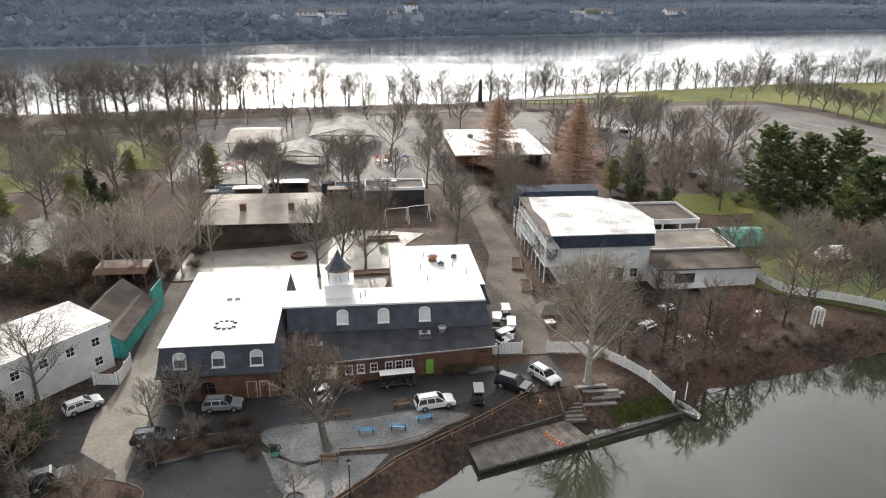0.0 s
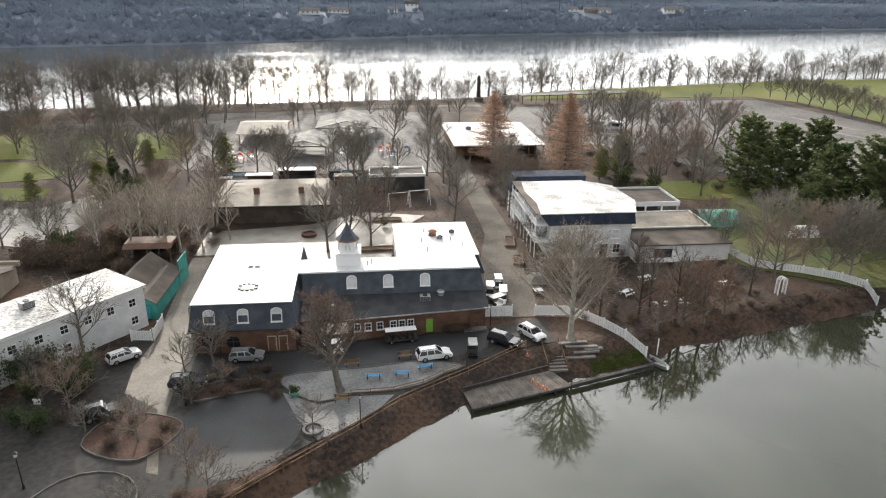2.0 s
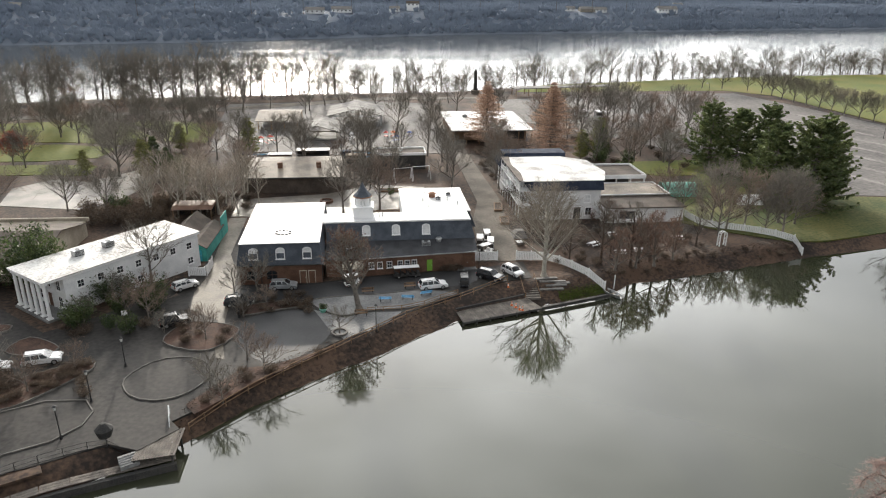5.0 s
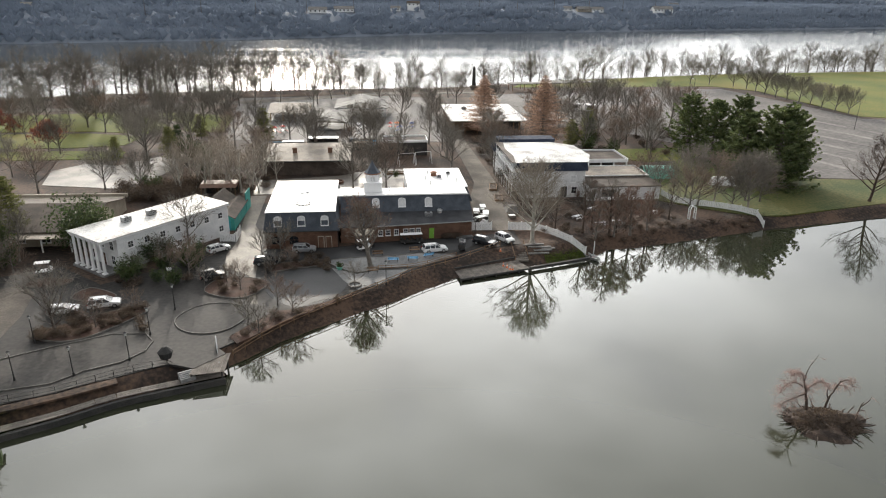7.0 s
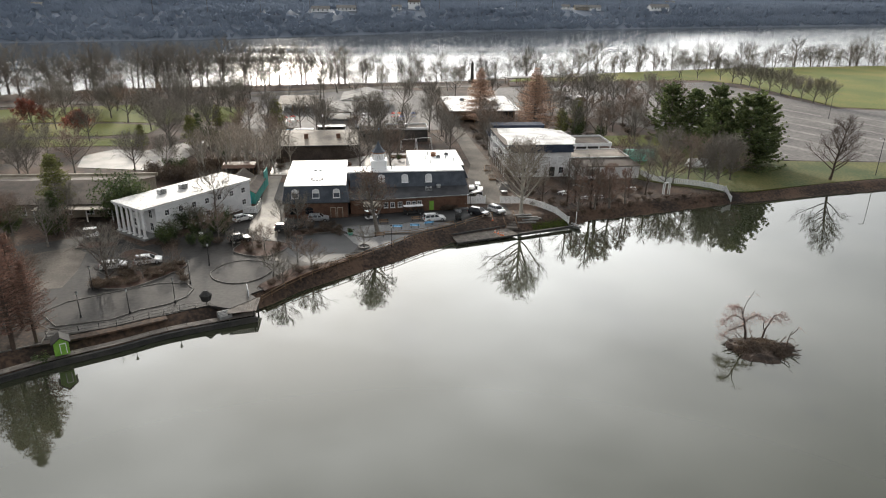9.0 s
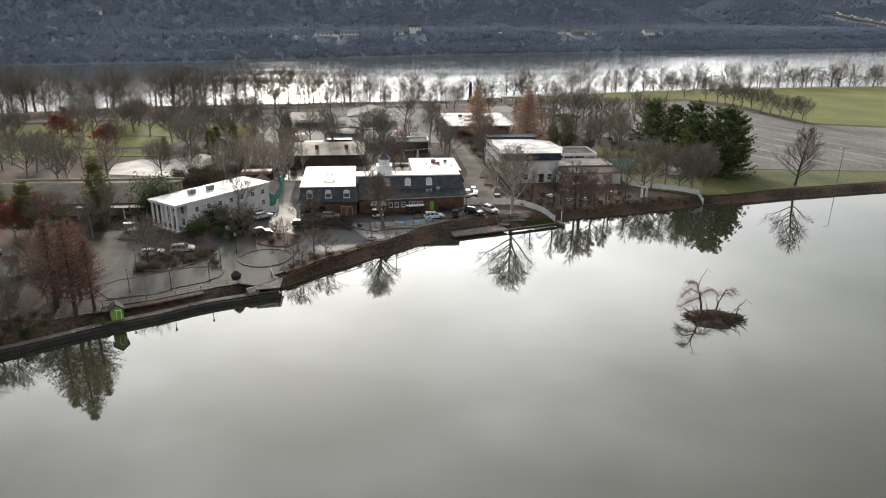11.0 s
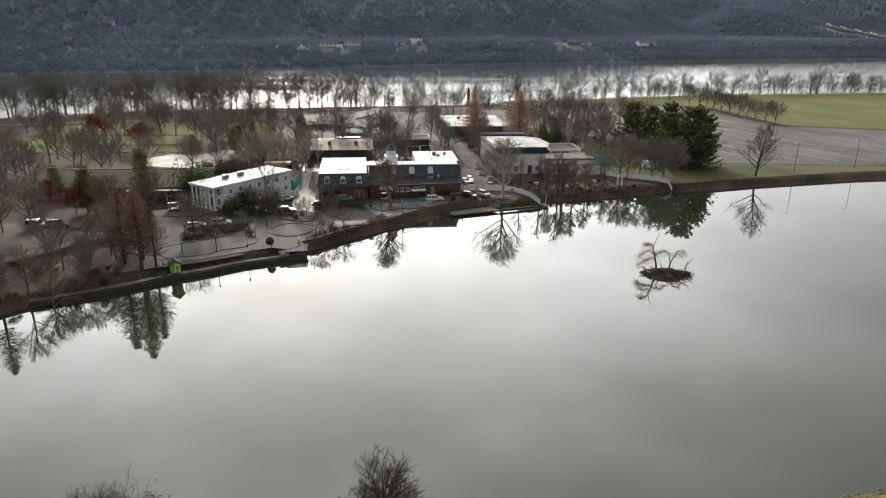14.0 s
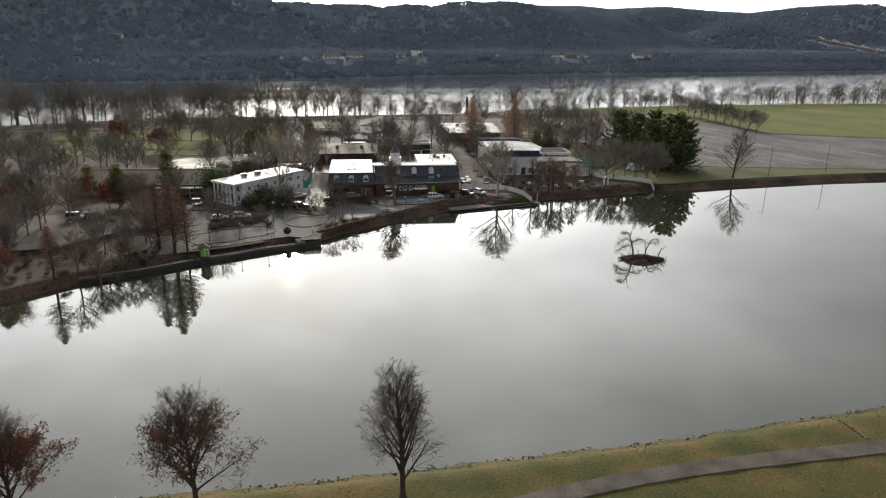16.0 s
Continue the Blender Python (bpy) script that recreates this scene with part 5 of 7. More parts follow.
def shrub(name, label, seed, r, h, leafy, n=500, size=0.2, stems=9, category="shrub"):
    """A bush: splayed stems and a ragged cloud of small leaves."""
    rnd = random.Random(seed)
    SV, SF, LV, LF = [], [], [], []
    lumps = []
    for i in range(stems):
        a = math.tau * i / stems + rnd.random()
        e = Vector((math.cos(a) * r * rnd.uniform(0.3, 0.85), math.sin(a) * r * rnd.uniform(0.3, 0.85), h * rnd.uniform(0.5, 0.95)))
        tube(SV, SF, [Vector((0, 0, -0.1)), e * 0.5 + Vector((0, 0, h * 0.12)), e], [0.05, 0.035, 0.012], 3)
        if i:
            weld(SV, SF, len(SV) - 9, range(3))
        lumps.append((e * 0.9, rnd.uniform(0.35, 0.55)))
        lumps.append((e * 0.55, rnd.uniform(0.3, 0.5)))
    for i in range(n):
        c, s = rnd.choice(lumps)
        v = Vector((rnd.gauss(0, 1), rnd.gauss(0, 1), rnd.gauss(0, 1))).normalized() * s * rnd.uniform(0.5, 1.05)
        p = c + Vector((v.x * r, v.y * r, v.z * h * 0.8))
        p.z = max(p.z, 0.05)
        leaf(LV, LF, p, size * rnd.uniform(0.6, 1.4), rnd)
    t = thing(name, label, category)
    mesh("stem", SV, SF, BARK, t)
    mesh("foliage", LV, LF, leafy, t)
    return t


def gz(x, y):
    return float(terrain(x, y))


def plant(models, spots, group, lo=0.85, hi=1.15, seed=1, label=""):
    """Puts copies of the models, turned and scaled at random, at the spots (x, y[, scale])."""
    rnd = random.Random(seed)
    for i, s in enumerate(spots):
        k = (s[2] if len(s) > 2 else 1.0) * rnd.uniform(lo, hi)
        src = models[i % len(models)]
        ob = copy_thing(src, pose(s[0], s[1], gz(s[0], s[1]), 0, 0, rnd.uniform(0, 360)))
        ob.scale = (k * rnd.uniform(0.9, 1.1), k * rnd.uniform(0.9, 1.1), k)
        tagged(ob, label, group=group)


def strew(n, x0, x1, y0, y1, seed, gap=2.5, avoid=()):
    rnd = random.Random(seed)
    out = []
    for _ in range(n * 20):
        if len(out) == n:
            break
        p = (rnd.uniform(x0, x1), rnd.uniform(y0, y1))
        if all((p[0] - q[0]) ** 2 + (p[1] - q[1]) ** 2 > gap * gap for q in out) and not any(a <= p[0] <= b and c <= p[1] <= d for a, b, c, d in avoid):
            out.append(p)
    return out


def first(ob, spot, k=1.0, rz=0.0, group=""):
    """Stands the model itself at its own spot."""
    ob.matrix_basis = pose(spot[0], spot[1], gz(*spot[:2]), 0, 0, rz)
    ob.scale = (k, k, k)
    return tagged(ob, group=group)


# trees with a place of their own
first(bare_tree("tree", "large bare tree with a few brown leaves on the terrace", 3, 13, 4.3, BARK, TWIG, 19, 7, 6, 3, -0.14, 0.28, 0.85, 0.018, OAKLEAF, 1800, False, 0.13, 1.6), (-19.7, -17.9))
first(bare_tree("sycamore", "pale-barked bare sycamore beside the white fence", 5, 15.5, 6.4, PALEBARK, PALETWIG, 24, 7, 6, 3, -0.03, 0.2, 0.75, 0.024, BEIGE, 1600, False, 0.1, 1.3), (11.2, -7.9))
first(bare_tree("tree", "dark spreading bare tree against the white house", 8, 9.5, 5.2, BARK, TWIG, 12, 5, 5, 2, 0, 0.3, 0.55, 0.026), (-52.5, -6.4))
# Dark bark serves as twigs on the near trees, a backlit silhouette in colour.
first(bare_tree("tree", "upright bare young tree on the grassy bank", 11, 15, 5.0, DARKBARK, DARKBARK, 32, 7, 6, 4, 0, 0.17, 1.25, 0.014, REDLEAF, 1200, True, 0.1), (-24.8, -143.4))
first(bare_tree("oak", "bare oak keeping brown leaves on its lower boughs", 12, 13, 5.2, DARKBARK, DARKBARK, 32, 7, 6, 4, 0, 0.13, 0.9, 0.011, OAKLEAF, 9000, True, 0.12), (-46.1, -142.3))
first(bare_tree("oak", "bare-topped oak with dark red leaves below", 13, 11.5, 4.8, DARKBARK, DARKBARK, 28, 7, 6, 4, 0, 0.1, 0.9, 0.011, REDLEAF, 12000, True, 0.12), (-63.8, -142.4))
first(bare_tree("tree", "dark bare tree on the shore beside the parking lot", 15, 16, 5.6, DARKBARK, DARKBARK, 24, 7, 6, 4, 0.05, 0.16, 0.6, 0.015), (96.2, 12.4))

first(bare_tree("tree", "low spreading many-stemmed bare tree in a planting bed", 16, 8.5, 5.6, DARKBARK, TWIG, 13, 6, 6, 2, 0, 0.06, 0.75, 0.02), (-64.2, -36.6))

# models that are repeated
oakA = first(bare_tree("tree", "tall bare tree with grey-brown bark", 21, 12, 5.6, BARK, TWIG, 15, 6, 6, 2, 0, 0.25, 0.7, 0.024), (-22.9, 27))
oakB = first(bare_tree("tree", "tall bare tree with grey-brown bark", 22, 12, 5.2, BARK, TWIG, 15, 6, 6, 2, 0.03, 0.28, 0.8, 0.024), (-19.4, 29))
oakC = first(bare_tree("tree", "bare tree with reddish twigs", 23, 11, 5.6, BARK, REDTWIG, 15, 6, 6, 2, 0, 0.25, 0.6, 0.024), (-15.3, 29))
paleA = first(bare_tree("birch", "pale-barked bare tree in a grove", 24, 12.5, 4.6, PALEBARK, PALETWIG, 11, 5, 5, 2, 0.03, 0.25, 0.9, 0.022), (-56, 31))
paleB = first(bare_tree("birch", "pale-barked bare tree in a grove", 25, 11.5, 4.6, PALEBARK, PALETWIG, 11, 5, 4, 2, -0.04, 0.25, 0.8, 0.022), (-51, 29))
roundA = first(bare_tree("tree", "broad bare tree with a round crown", 26, 11, 6.0, BARK, TWIG, 19, 6, 6, 4, 0, 0.2, 0.68, 0.024), (-78, 60), 1.22)
bigA = first(bare_tree("riverside_tree", "tall bare tree on the river bank", 27, 17, 7.4, BARK, TWIG, 16, 6, 6, 1, 0, 0.2, 0.5, 0.026), (-60, 188))
bigB = first(bare_tree("riverside_tree", "tall bare tree on the river bank", 28, 17, 7.0, BARK, TWIG, 16, 6, 6, 1, 0.1, 0.24, 0.45, 0.026), (-30, 193))
bigC = first(bare_tree("riverside_tree", "slender bare tree on the river bank", 29, 16, 5.4, BARK, TWIG, 14, 6, 6, 1, -0.06, 0.22, 0.6, 0.026), (2, 198))
appleA = first(bare_tree("crabapple_tree", "low spreading ornamental tree without leaves", 30, 5.2, 3.6, BARK, REDTWIG, 12, 5, 5, 2, 0, 0.22, 0.5, 0.02), (54, 12), 1.35)
appleB = first(bare_tree("crabapple_tree", "low spreading ornamental tree without leaves", 31, 4.6, 3.0, BARK, TWIG, 11, 5, 5, 2, 0, 0.22, 0.6, 0.02), (60.5, 9), 1.45)
cypA = first(conifer("bald_cypress", "bald cypress with rust-brown needles", 32, 21.5, 8.8, RUSTLEAF, BARK, 38, 10, 78, 0.12, 0.85, 0.08, 0.17, 0.25), (32.6, 70))
pineA = first(pine("pine", "dark green old pine with level boughs", 33, 18, 9.2, PINE, BARK, 16, 7, 11), (73, 59))
pineB = first(pine("pine", "dark green old pine with level boughs", 34, 17, 8.8, PINE, BARK, 15, 7, 11), (78, 54))
pineC = first(pine("pine", "broad dark green pine with low sweeping boughs", 35, 19, 11.5, PINE, BARK, 18, 8, 13), (80, 25.5), 1.05)
plant([pineA, pineB], [(83.5, 50, 1.0), (75, 32, 1.0), (87, 30, 0.95)], "pines behind the lawn", 0.95, 1.05, 2)
plant([cypA], [(18, 88, 0.9)], "rusty cypresses", 1, 1, 3)
plant([oakB, oakA], [(-12.5, 47), (-17, 46), (1.5, 40), (3, 60), (-20, 78), (-17, 89.4), (-7.8, 106), (-37, 81), (-52, 78), (-24, 92, 0.7), (4, 93), (4, 116), (-13, 148), (-38, 150), (-62, 148), (-2, 150)], "bare trees on the fair ground", 0.8, 1.1, 4)
plant([oakC, oakA], [(14.8, 52), (16, 60), (17, 69), (13.4, 44, 0.8), (23, 56), (44, 64), (52, 76), (47, 88), (60, 84), (57, 70), (64, 66), (70, 78), (48, 104), (62, 112), (40, 112), (84, 72), (75, 92)], "bare trees beside the service road", 0.8, 1.1, 5)
plant([paleA, paleB], strew(17, -64, -40, 24, 42, 6, 2.6, ((-50, -40, 20, 26.5),)), "pale grove behind the sheds", 0.75, 1.0, 6)
plant([roundA, oakA], [(-64, 96, 0.9), (-90, 92, 0.9), (-104, 70), (-86, 118), (-76, 132, 0.9), (-120, 96), (-112, 122), (-98, 142), (-134, 120), (-70, 76, 0.8), (-140, 80), (-128, 52, 0.9), (-116, 34), (-106, 46, 0.8), (-125, 10), (-134, 30), (-118, -12, 0.8), (-130, -20)], "park trees", 0.85, 1.1, 7)
plant([bigA, bigB, bigC], [(x + random.Random(int(x)).uniform(-2, 2), float(np.interp(x, RX, RY)) - 6 - random.Random(int(x) + 9).uniform(0, 10)) for x in np.arange(-240, -40, 4.8)], "trees along the river bank", 0.75, 1.2, 8)
plant([bigC, bigB, bigA], [(x + random.Random(int(x)).uniform(-3, 3), float(np.interp(x, RX, RY)) - 5 - random.Random(int(x) + 9).uniform(0, 7)) for x in np.arange(-38, 420, 5.0)], "trees along the river bank", 0.5, 1.1, 9)
plant([bigB, bigA], [(x + random.Random(int(x) + 3).uniform(-2, 2), float(np.interp(x, RX, RY)) - 15 - random.Random(int(x) + 5).uniform(0, 9)) for x in np.arange(-250, -62, 8.0)], "trees along the river bank", 0.95, 1.35, 208)
thickA = first(bare_tree("riverside_tree", "many-stemmed bare tree leaning over the river", 301, 13, 6.5, DARKBARK, TWIG, 13, 6, 6, 2, 0.22, 0.06, 0.85, 0.03), (-70, 180))
thickB = first(bare_tree("riverside_tree", "forked bare tree on the river bank", 302, 15, 5.6, BARK, REDTWIG, 12, 6, 6, 2, -0.14, 0.1, 1.0, 0.03), (-52, 186))
plant([thickA, thickB, bigB], [(x + random.Random(int(x) + 13).uniform(-3, 3), float(np.interp(x, RX, RY)) - 3 - random.Random(int(x) + 15).uniform(0, 12)) for x in np.arange(-250, -30, 6.3)], "trees along the river bank", 0.8, 1.25, 302)
plant([thickB, thickA], [(x + random.Random(int(x) + 13).uniform(-3, 3), float(np.interp(x, RX, RY)) - 4 - random.Random(int(x) + 15).uniform(0, 5)) for x in np.arange(-30, 420, 9.7)], "trees along the river bank", 0.5, 0.95, 303)
holly = first(conifer("young_evergreen", "young yellow-green evergreen with loose boughs", 61, 9.5, 2.8, YELLOWGREEN, BARK, 18, 8, 60, 0.25, 0.45, 0.1, 0.15), (-71.4, 58.5))
plant([holly], [(-69.5, 86.6, 0.8), (-49.5, 78.8, 1.1), (47.3, 72.3, 1.1), (41.5, 70, 0.9), (-86, 60, 0.7), (-94, -15.8, 1.25), (-84.5, -2.4, 1.35), (-106.6, -2, 1.0)], "young evergreens among the bare trees", 0.9, 1.1, 209)
plant([roundA], [(161, 196), (163.6, 188.4), (163.5, 180), (162.8, 171), (162.8, 162.2), (163.7, 154.9), (164.7, 147.8), (164.7, 140.1), (164.9, 132.7), (166.5, 126.4), (167.9, 120.3), (152, 203), (143, 205)], "clipped trees beside the parking lot", 0.78, 0.95, 10)
plant([roundA, oakC], [(53.4, 17.2), (58, 12.5), (63.7, 8), (47.5, 26, 0.8), (67, 15, 0.9)], "round bare trees behind the white fence", 0.98, 1.08, 310)
slimA = first(bare_tree("tree", "slender dark bare tree on the bank", 320, 11, 3.4, DARKBARK, TWIG, 12, 4, 5, 2, 0.04, 0.2, 0.85, 0.018), (22.6, -3.2))
plant([slimA], [(27.6, -4.6, 1.05), (29.4, -3.4, 0.95), (25, -1.5, 0.9), (43.5, 3.5, 0.8), (17.2, -2.4, 0.8), (38.5, 1.5, 0.75)], "slender trees on the bank above the pond", 0.95, 1.08, 311)
plant([appleA, appleB], [(50.5, 8.5, 1.6), (48.8, 21, 1.5), (70, 14, 1.4), (38, 6, 0.6), (30.4, 16.6, 0.8)], "bare ornamental trees in the garden", 0.95, 1.15, 11)
plant([appleB, appleA], [(-36.4, -19, 0.75), (-33.5, -15.6, 0.6), (-22.4, -25.2, 0.75), (-40.4, -25.5, 0.9), (-43, -22.5, 0.7), (-58.6, -36.6, 0.8), (-63.4, -37.8, 1.05), (-55, -31.8, 0.6), (-46.5, -23, 0.7), (-34, -31.5, 0.8), (-37.5, -37.6, 0.9), (-31.5, -34.2, 0.8), (-35.6, -40.2, 0.8)], "small bare trees by the drive", 0.9, 1.1, 12)
redA = first(conifer("bald_cypress", "tall bald cypress with dull rusty needles on the shore", 41, 15.5, 5.2, DULLRUST, DARKBARK, 28, 7, 40, 0.4, 0.75, 0.16, 0.13, 0.2), (-69, -58.6))
plant([redA], [(-73, -55.5, 0.98), (-66.8, -57, 0.8), (-70.5, -52.5, 0.9), (-88, -72.5, 0.7)], "cypress group on the shore", 0.95, 1.05, 13)
plant([oakA, oakC], [(-101.5, -61, 0.6), (-89.6, -50, 0.7), (-84, -62, 0.6), (-94, -14, 0.8), (-80, -20, 0.75), (-79, -44, 0.7), (-110, -64, 0.8), (-118, -40, 0.7)], "bare trees on the shore drive", 0.9, 1.1, 14)
magn = first(shrub("magnolia", "round evergreen magnolia with glossy leaves", 51, 5.4, 8.6, EVERGREEN, 4200, 0.3, 14, "tree"), (-71.0, -5.2))
yew = first(shrub("evergreen_shrub", "dark evergreen shrub against the white house", 52, 2.4, 4.6, EVERGREEN, 1200, 0.2), (-57.6, -12.6))
plant([yew], [(-55.4, -10, 0.8), (-59, -15.6, 0.5), (-61, -17.4, 0.45), (-64.8, -60.5, 0.5), (-74, -64.5, 0.55), (-78.5, -66.5, 0.5), (-12.4, 40, 0.4), (45, 64, 1.1), (52, 62, 0.9), (49, 58, 0.7), (-66, 66, 0.9), (-62, 58, 1.0), (-90, -12, 1.2), (-81, -14, 1.3), (-72.5, 36, 0.7), (-68, 30, 0.9)], "evergreen shrubs", 0.9, 1.1, 15)
brush = first(shrub("shrub", "ragged leafless brown winter shrub", 53, 1.6, 1.5, SHRUB, 1100, 0.09, 18), (-30, -16))
rbrush = first(shrub("shrub", "leafless shrub with rusty orange twigs", 54, 1.9, 3.6, DULLRUST, 700, 0.12, 16), (33.5, -1.5), 0.5)
orangeA = first(bare_tree("young_cypress", "slender leafless young cypress with orange twigs", 43, 9.5, 2.7, BARK, REDTWIG, 22, 6, 5, 3, 0, 0.12, 0.6, 0.02, DULLRUST, 1300, False, 0.11), (32.0, -4.4), 1.1)
plant([orangeA], [(28.4, -4.9, 1.0), (36.2, -2.6, 0.9), (24.2, -6.2, 0.9)], "young cypresses on the bank", 0.95, 1.05, 44)
rnd = random.Random(304)
V, F = [], []
for x in np.arange(-240, 330, 3.2):
    c = Vector((x + rnd.uniform(-2, 2), float(np.interp(x, RX, RY)) - 4 - rnd.uniform(0, 6), 0))
    r, h = rnd.uniform(1.5, 3.6), rnd.uniform(1.2, 3.2)
    for k in range(110):
        a, q = rnd.uniform(0, math.tau), math.sqrt(rnd.random())
        leaf(V, F, c + Vector((r * q * math.cos(a), r * q * math.sin(a), gz(c.x, c.y) + h * rnd.random() * (1.05 - q * q))), rnd.uniform(0.15, 0.35), rnd)
tagged(mesh("river_scrub", V, F, SHRUB), "leafless brown scrub along the river bank", "scrub", kind="stuff")
plant([rbrush], [(30.6, 17, 0.8), (28.4, 19.4, 0.6), (-36, -14.9, 0.4)], "rusty shrubs", 0.9, 1.1, 16)
plant([brush], [(x, float(np.interp(x, SX, SY)) + random.Random(int(x * 3)).uniform(1.5, 5.5)) for x in np.arange(23, 64, 2.4)], "brown shrubs on the far bank", 0.3, 0.7, 17)
plant([brush], strew(40, -66, -42, 20, 42, 19, 2.0, ((-50, -40, 20, 27),)), "undergrowth in the grove", 0.7, 1.4, 19)
plant([brush], strew(20, 14, 46, -4, 12, 20, 2.6), "undergrowth in the garden", 0.4, 0.9, 20)
plant([brush], strew(30, 13, 34, 50, 86, 21, 2.5) + strew(24, 36, 80, 58, 96, 22, 3), "undergrowth behind the white house", 0.7, 1.5, 21)
plant([brush], strew(22, -66, -50, -40, -16, 23, 1.6, ((-66, -60, -31, -22), (-58, -50, -32, -10)))[:8] + strew(26, -100, -70, -76, -58, 24, 2.2) + strew(16, -45, -37, -28, -21, 25, 1.5)[:7] + [p for p in strew(60, -66, -53, -40, -31, 26, 0.9) if abs((p[1] + 35.6) - 0.62 * (p[0] + 59.5)) < 2.4], "bed shrubs", 0.35, 0.8, 22)

# woods on the hills over the river: too many to count
rnd = random.Random(77)
HV, HF = [], []
CLEARINGS = ((-62, 13), (-36, 14), (38, 10), (18, 8), (262, 10), (245, 11), (225, 8), (352, 16))
xs, ys, ds = [], [], []
while len(xs) < 58000:
    x = rnd.uniform(-900, 1500) if len(xs) % 4 else rnd.uniform(330, 1150)
    d = 4 + (640 * rnd.random() ** 1.35 if x < 330 or rnd.random() < 0.5 else 1300 * rnd.random())
    xs.append(x), ys.append(d), ds.append(d)
xs, ds = np.array(xs), np.array(ds)
ys = np.interp(xs, FX, FY) + ds
zs = terrain(xs, ys)
az = np.degrees(np.arctan2(xs + 28, ys + 204))
for x, y, z, d, a in zip(xs, ys, zs, ds, az):
    if abs(a - 5) > 46 or (50 < d < 90 and rnd.random() < 0.2):
        continue
    if 690 < x < 940 and d < 420 and y < 1010 and abs(x - np.interp(y, HWY_Y, HWY_X)) < 22:
        continue
    if 40 < d < 90 and any(abs(x - q) < v for q, v in CLEARINGS) and rnd.random() < 0.85:
        continue
    big = 1.0 + max(0.0, d - 300) / 700
    h = rnd.uniform(3.8, 7) * (0.75 if d < 40 else 1.0) * big
    w = h * rnd.uniform(0.5, 0.72)
    for k in range(6):
        # one ragged fan of branches, narrow at the foot
        b = rnd.uniform(0, math.tau)
        q = rnd.uniform(0.2, 1.0) * w
        tx, ty, th = math.cos(b) * q, math.sin(b) * q * 0.6, h * rnd.uniform(0.62, 1.0)
        s = w * rnd.uniform(0.3, 0.5)
        k0 = len(HV)
        HV += [(x + tx * 0.2, y + ty * 0.2, z), (x + tx - s, y + ty, z + th * rnd.uniform(0.55, 0.8)), (x + tx - s * 0.35, y + ty, z + th), (x + tx + s * 0.45, y + ty, z + th * rnd.uniform(0.85, 1.0)), (x + tx + s, y + ty, z + th * rnd.uniform(0.5, 0.8))]
        HF += [(k0, k0 + 2, k0 + 1), (k0, k0 + 3, k0 + 2), (k0, k0 + 4, k0 + 3)]
tagged(mesh("hillside_woods", HV, HF, FARTREE), "dense bare woods on the far hills, coloured blue-grey for haze", "woods", kind="stuff")

plant([roundA, oakC, oakB], strew(46, -170, -66, 26, 150, 90, 6.5, ((-112, -66, 34, 70), (-112, -70, -12, 22), (-150, -84, 60, 84))), "park trees", 0.7, 1.05, 91)
plant([oakB, oakC, oakA], strew(15, -62, 6, 42, 82, 92, 5.5, ((-47, -22, 42, 60), (-18, 0, 40, 71), (-46, -30, 36, 44))), "trees round the low hall", 0.65, 1.0, 93)
plant([oakC, oakA, oakB], strew(15, 13, 84, 52, 124, 94, 7, ((6, 36, 88, 125), (35, 56, 128, 170), (23, 43, 48, 78), (10, 25, 70, 96))), "trees behind the white house", 0.65, 1.0, 95)
plant([oakA, oakB], strew(12, -64, 34, 126, 178, 96, 9, ((-54, -10, 112, 142), (7, 11, 100, 180))), "trees behind the shelters", 0.6, 0.95, 97)
plant([oakA, paleB, oakC], strew(16, -150, -84, -30, 30, 98, 7, ((-114, -70, -10, 22), (-122, -83, -57, -23))), "trees beside the brown hall", 0.6, 0.9, 99)
plant([oakA, oakB, oakC], [(62, 108, 1.1), (70, 100, 1.15), (78, 110), (68, 118, 1.1), (84, 96), (90, 108), (56, 122, 1.1), (76, 126), (64, 134), (92, 122), (50, 116), (100, 116, 0.9)], "bare trees at the edge of the parking lot", 0.95, 1.15, 330)
plant([paleA, oakC], strew(4, 13, 36, 4, 14, 100, 5, ((14, 31, 14, 20),)), "thin trees in the garden", 0.35, 0.55, 101)

plant([oakC, oakA, appleA], strew(26, -128, -74, -72, -14, 110, 5, ((-104, -83, -57, -23), (-82, -70, -40, -18))), "trees round the gravel yard", 0.6, 1.0, 111)

plant([yew, brush], strew(13, -62, -47, -24, -9, 120, 1.7, ((-49.5, -41, -25, -5), (-64, -55, -19, -8))), "shrubs beside the columned house", 0.5, 1.0, 121)
plant([appleA, appleB], strew(5, -60, -47, -24, -12, 122, 3.2, ((-49.5, -41, -25, -5),)), "small trees beside the columned house", 0.7, 1.0, 123)
plant([brush], [(-25, -30.4), (-28, -33), (-30.6, -34.6), (-33.2, -36.2), (-35.4, -38.4), (-37.4, -40.6), (-34.2, -34.6), (-36.6, -38.2)], "shrubs on the leafy strip", 0.45, 0.7, 340)
plant([brush], strew(16, -37, -27, -19, -13.6, 124, 1.3)[:12], "shrubs before the brick front", 0.45, 0.8, 125)

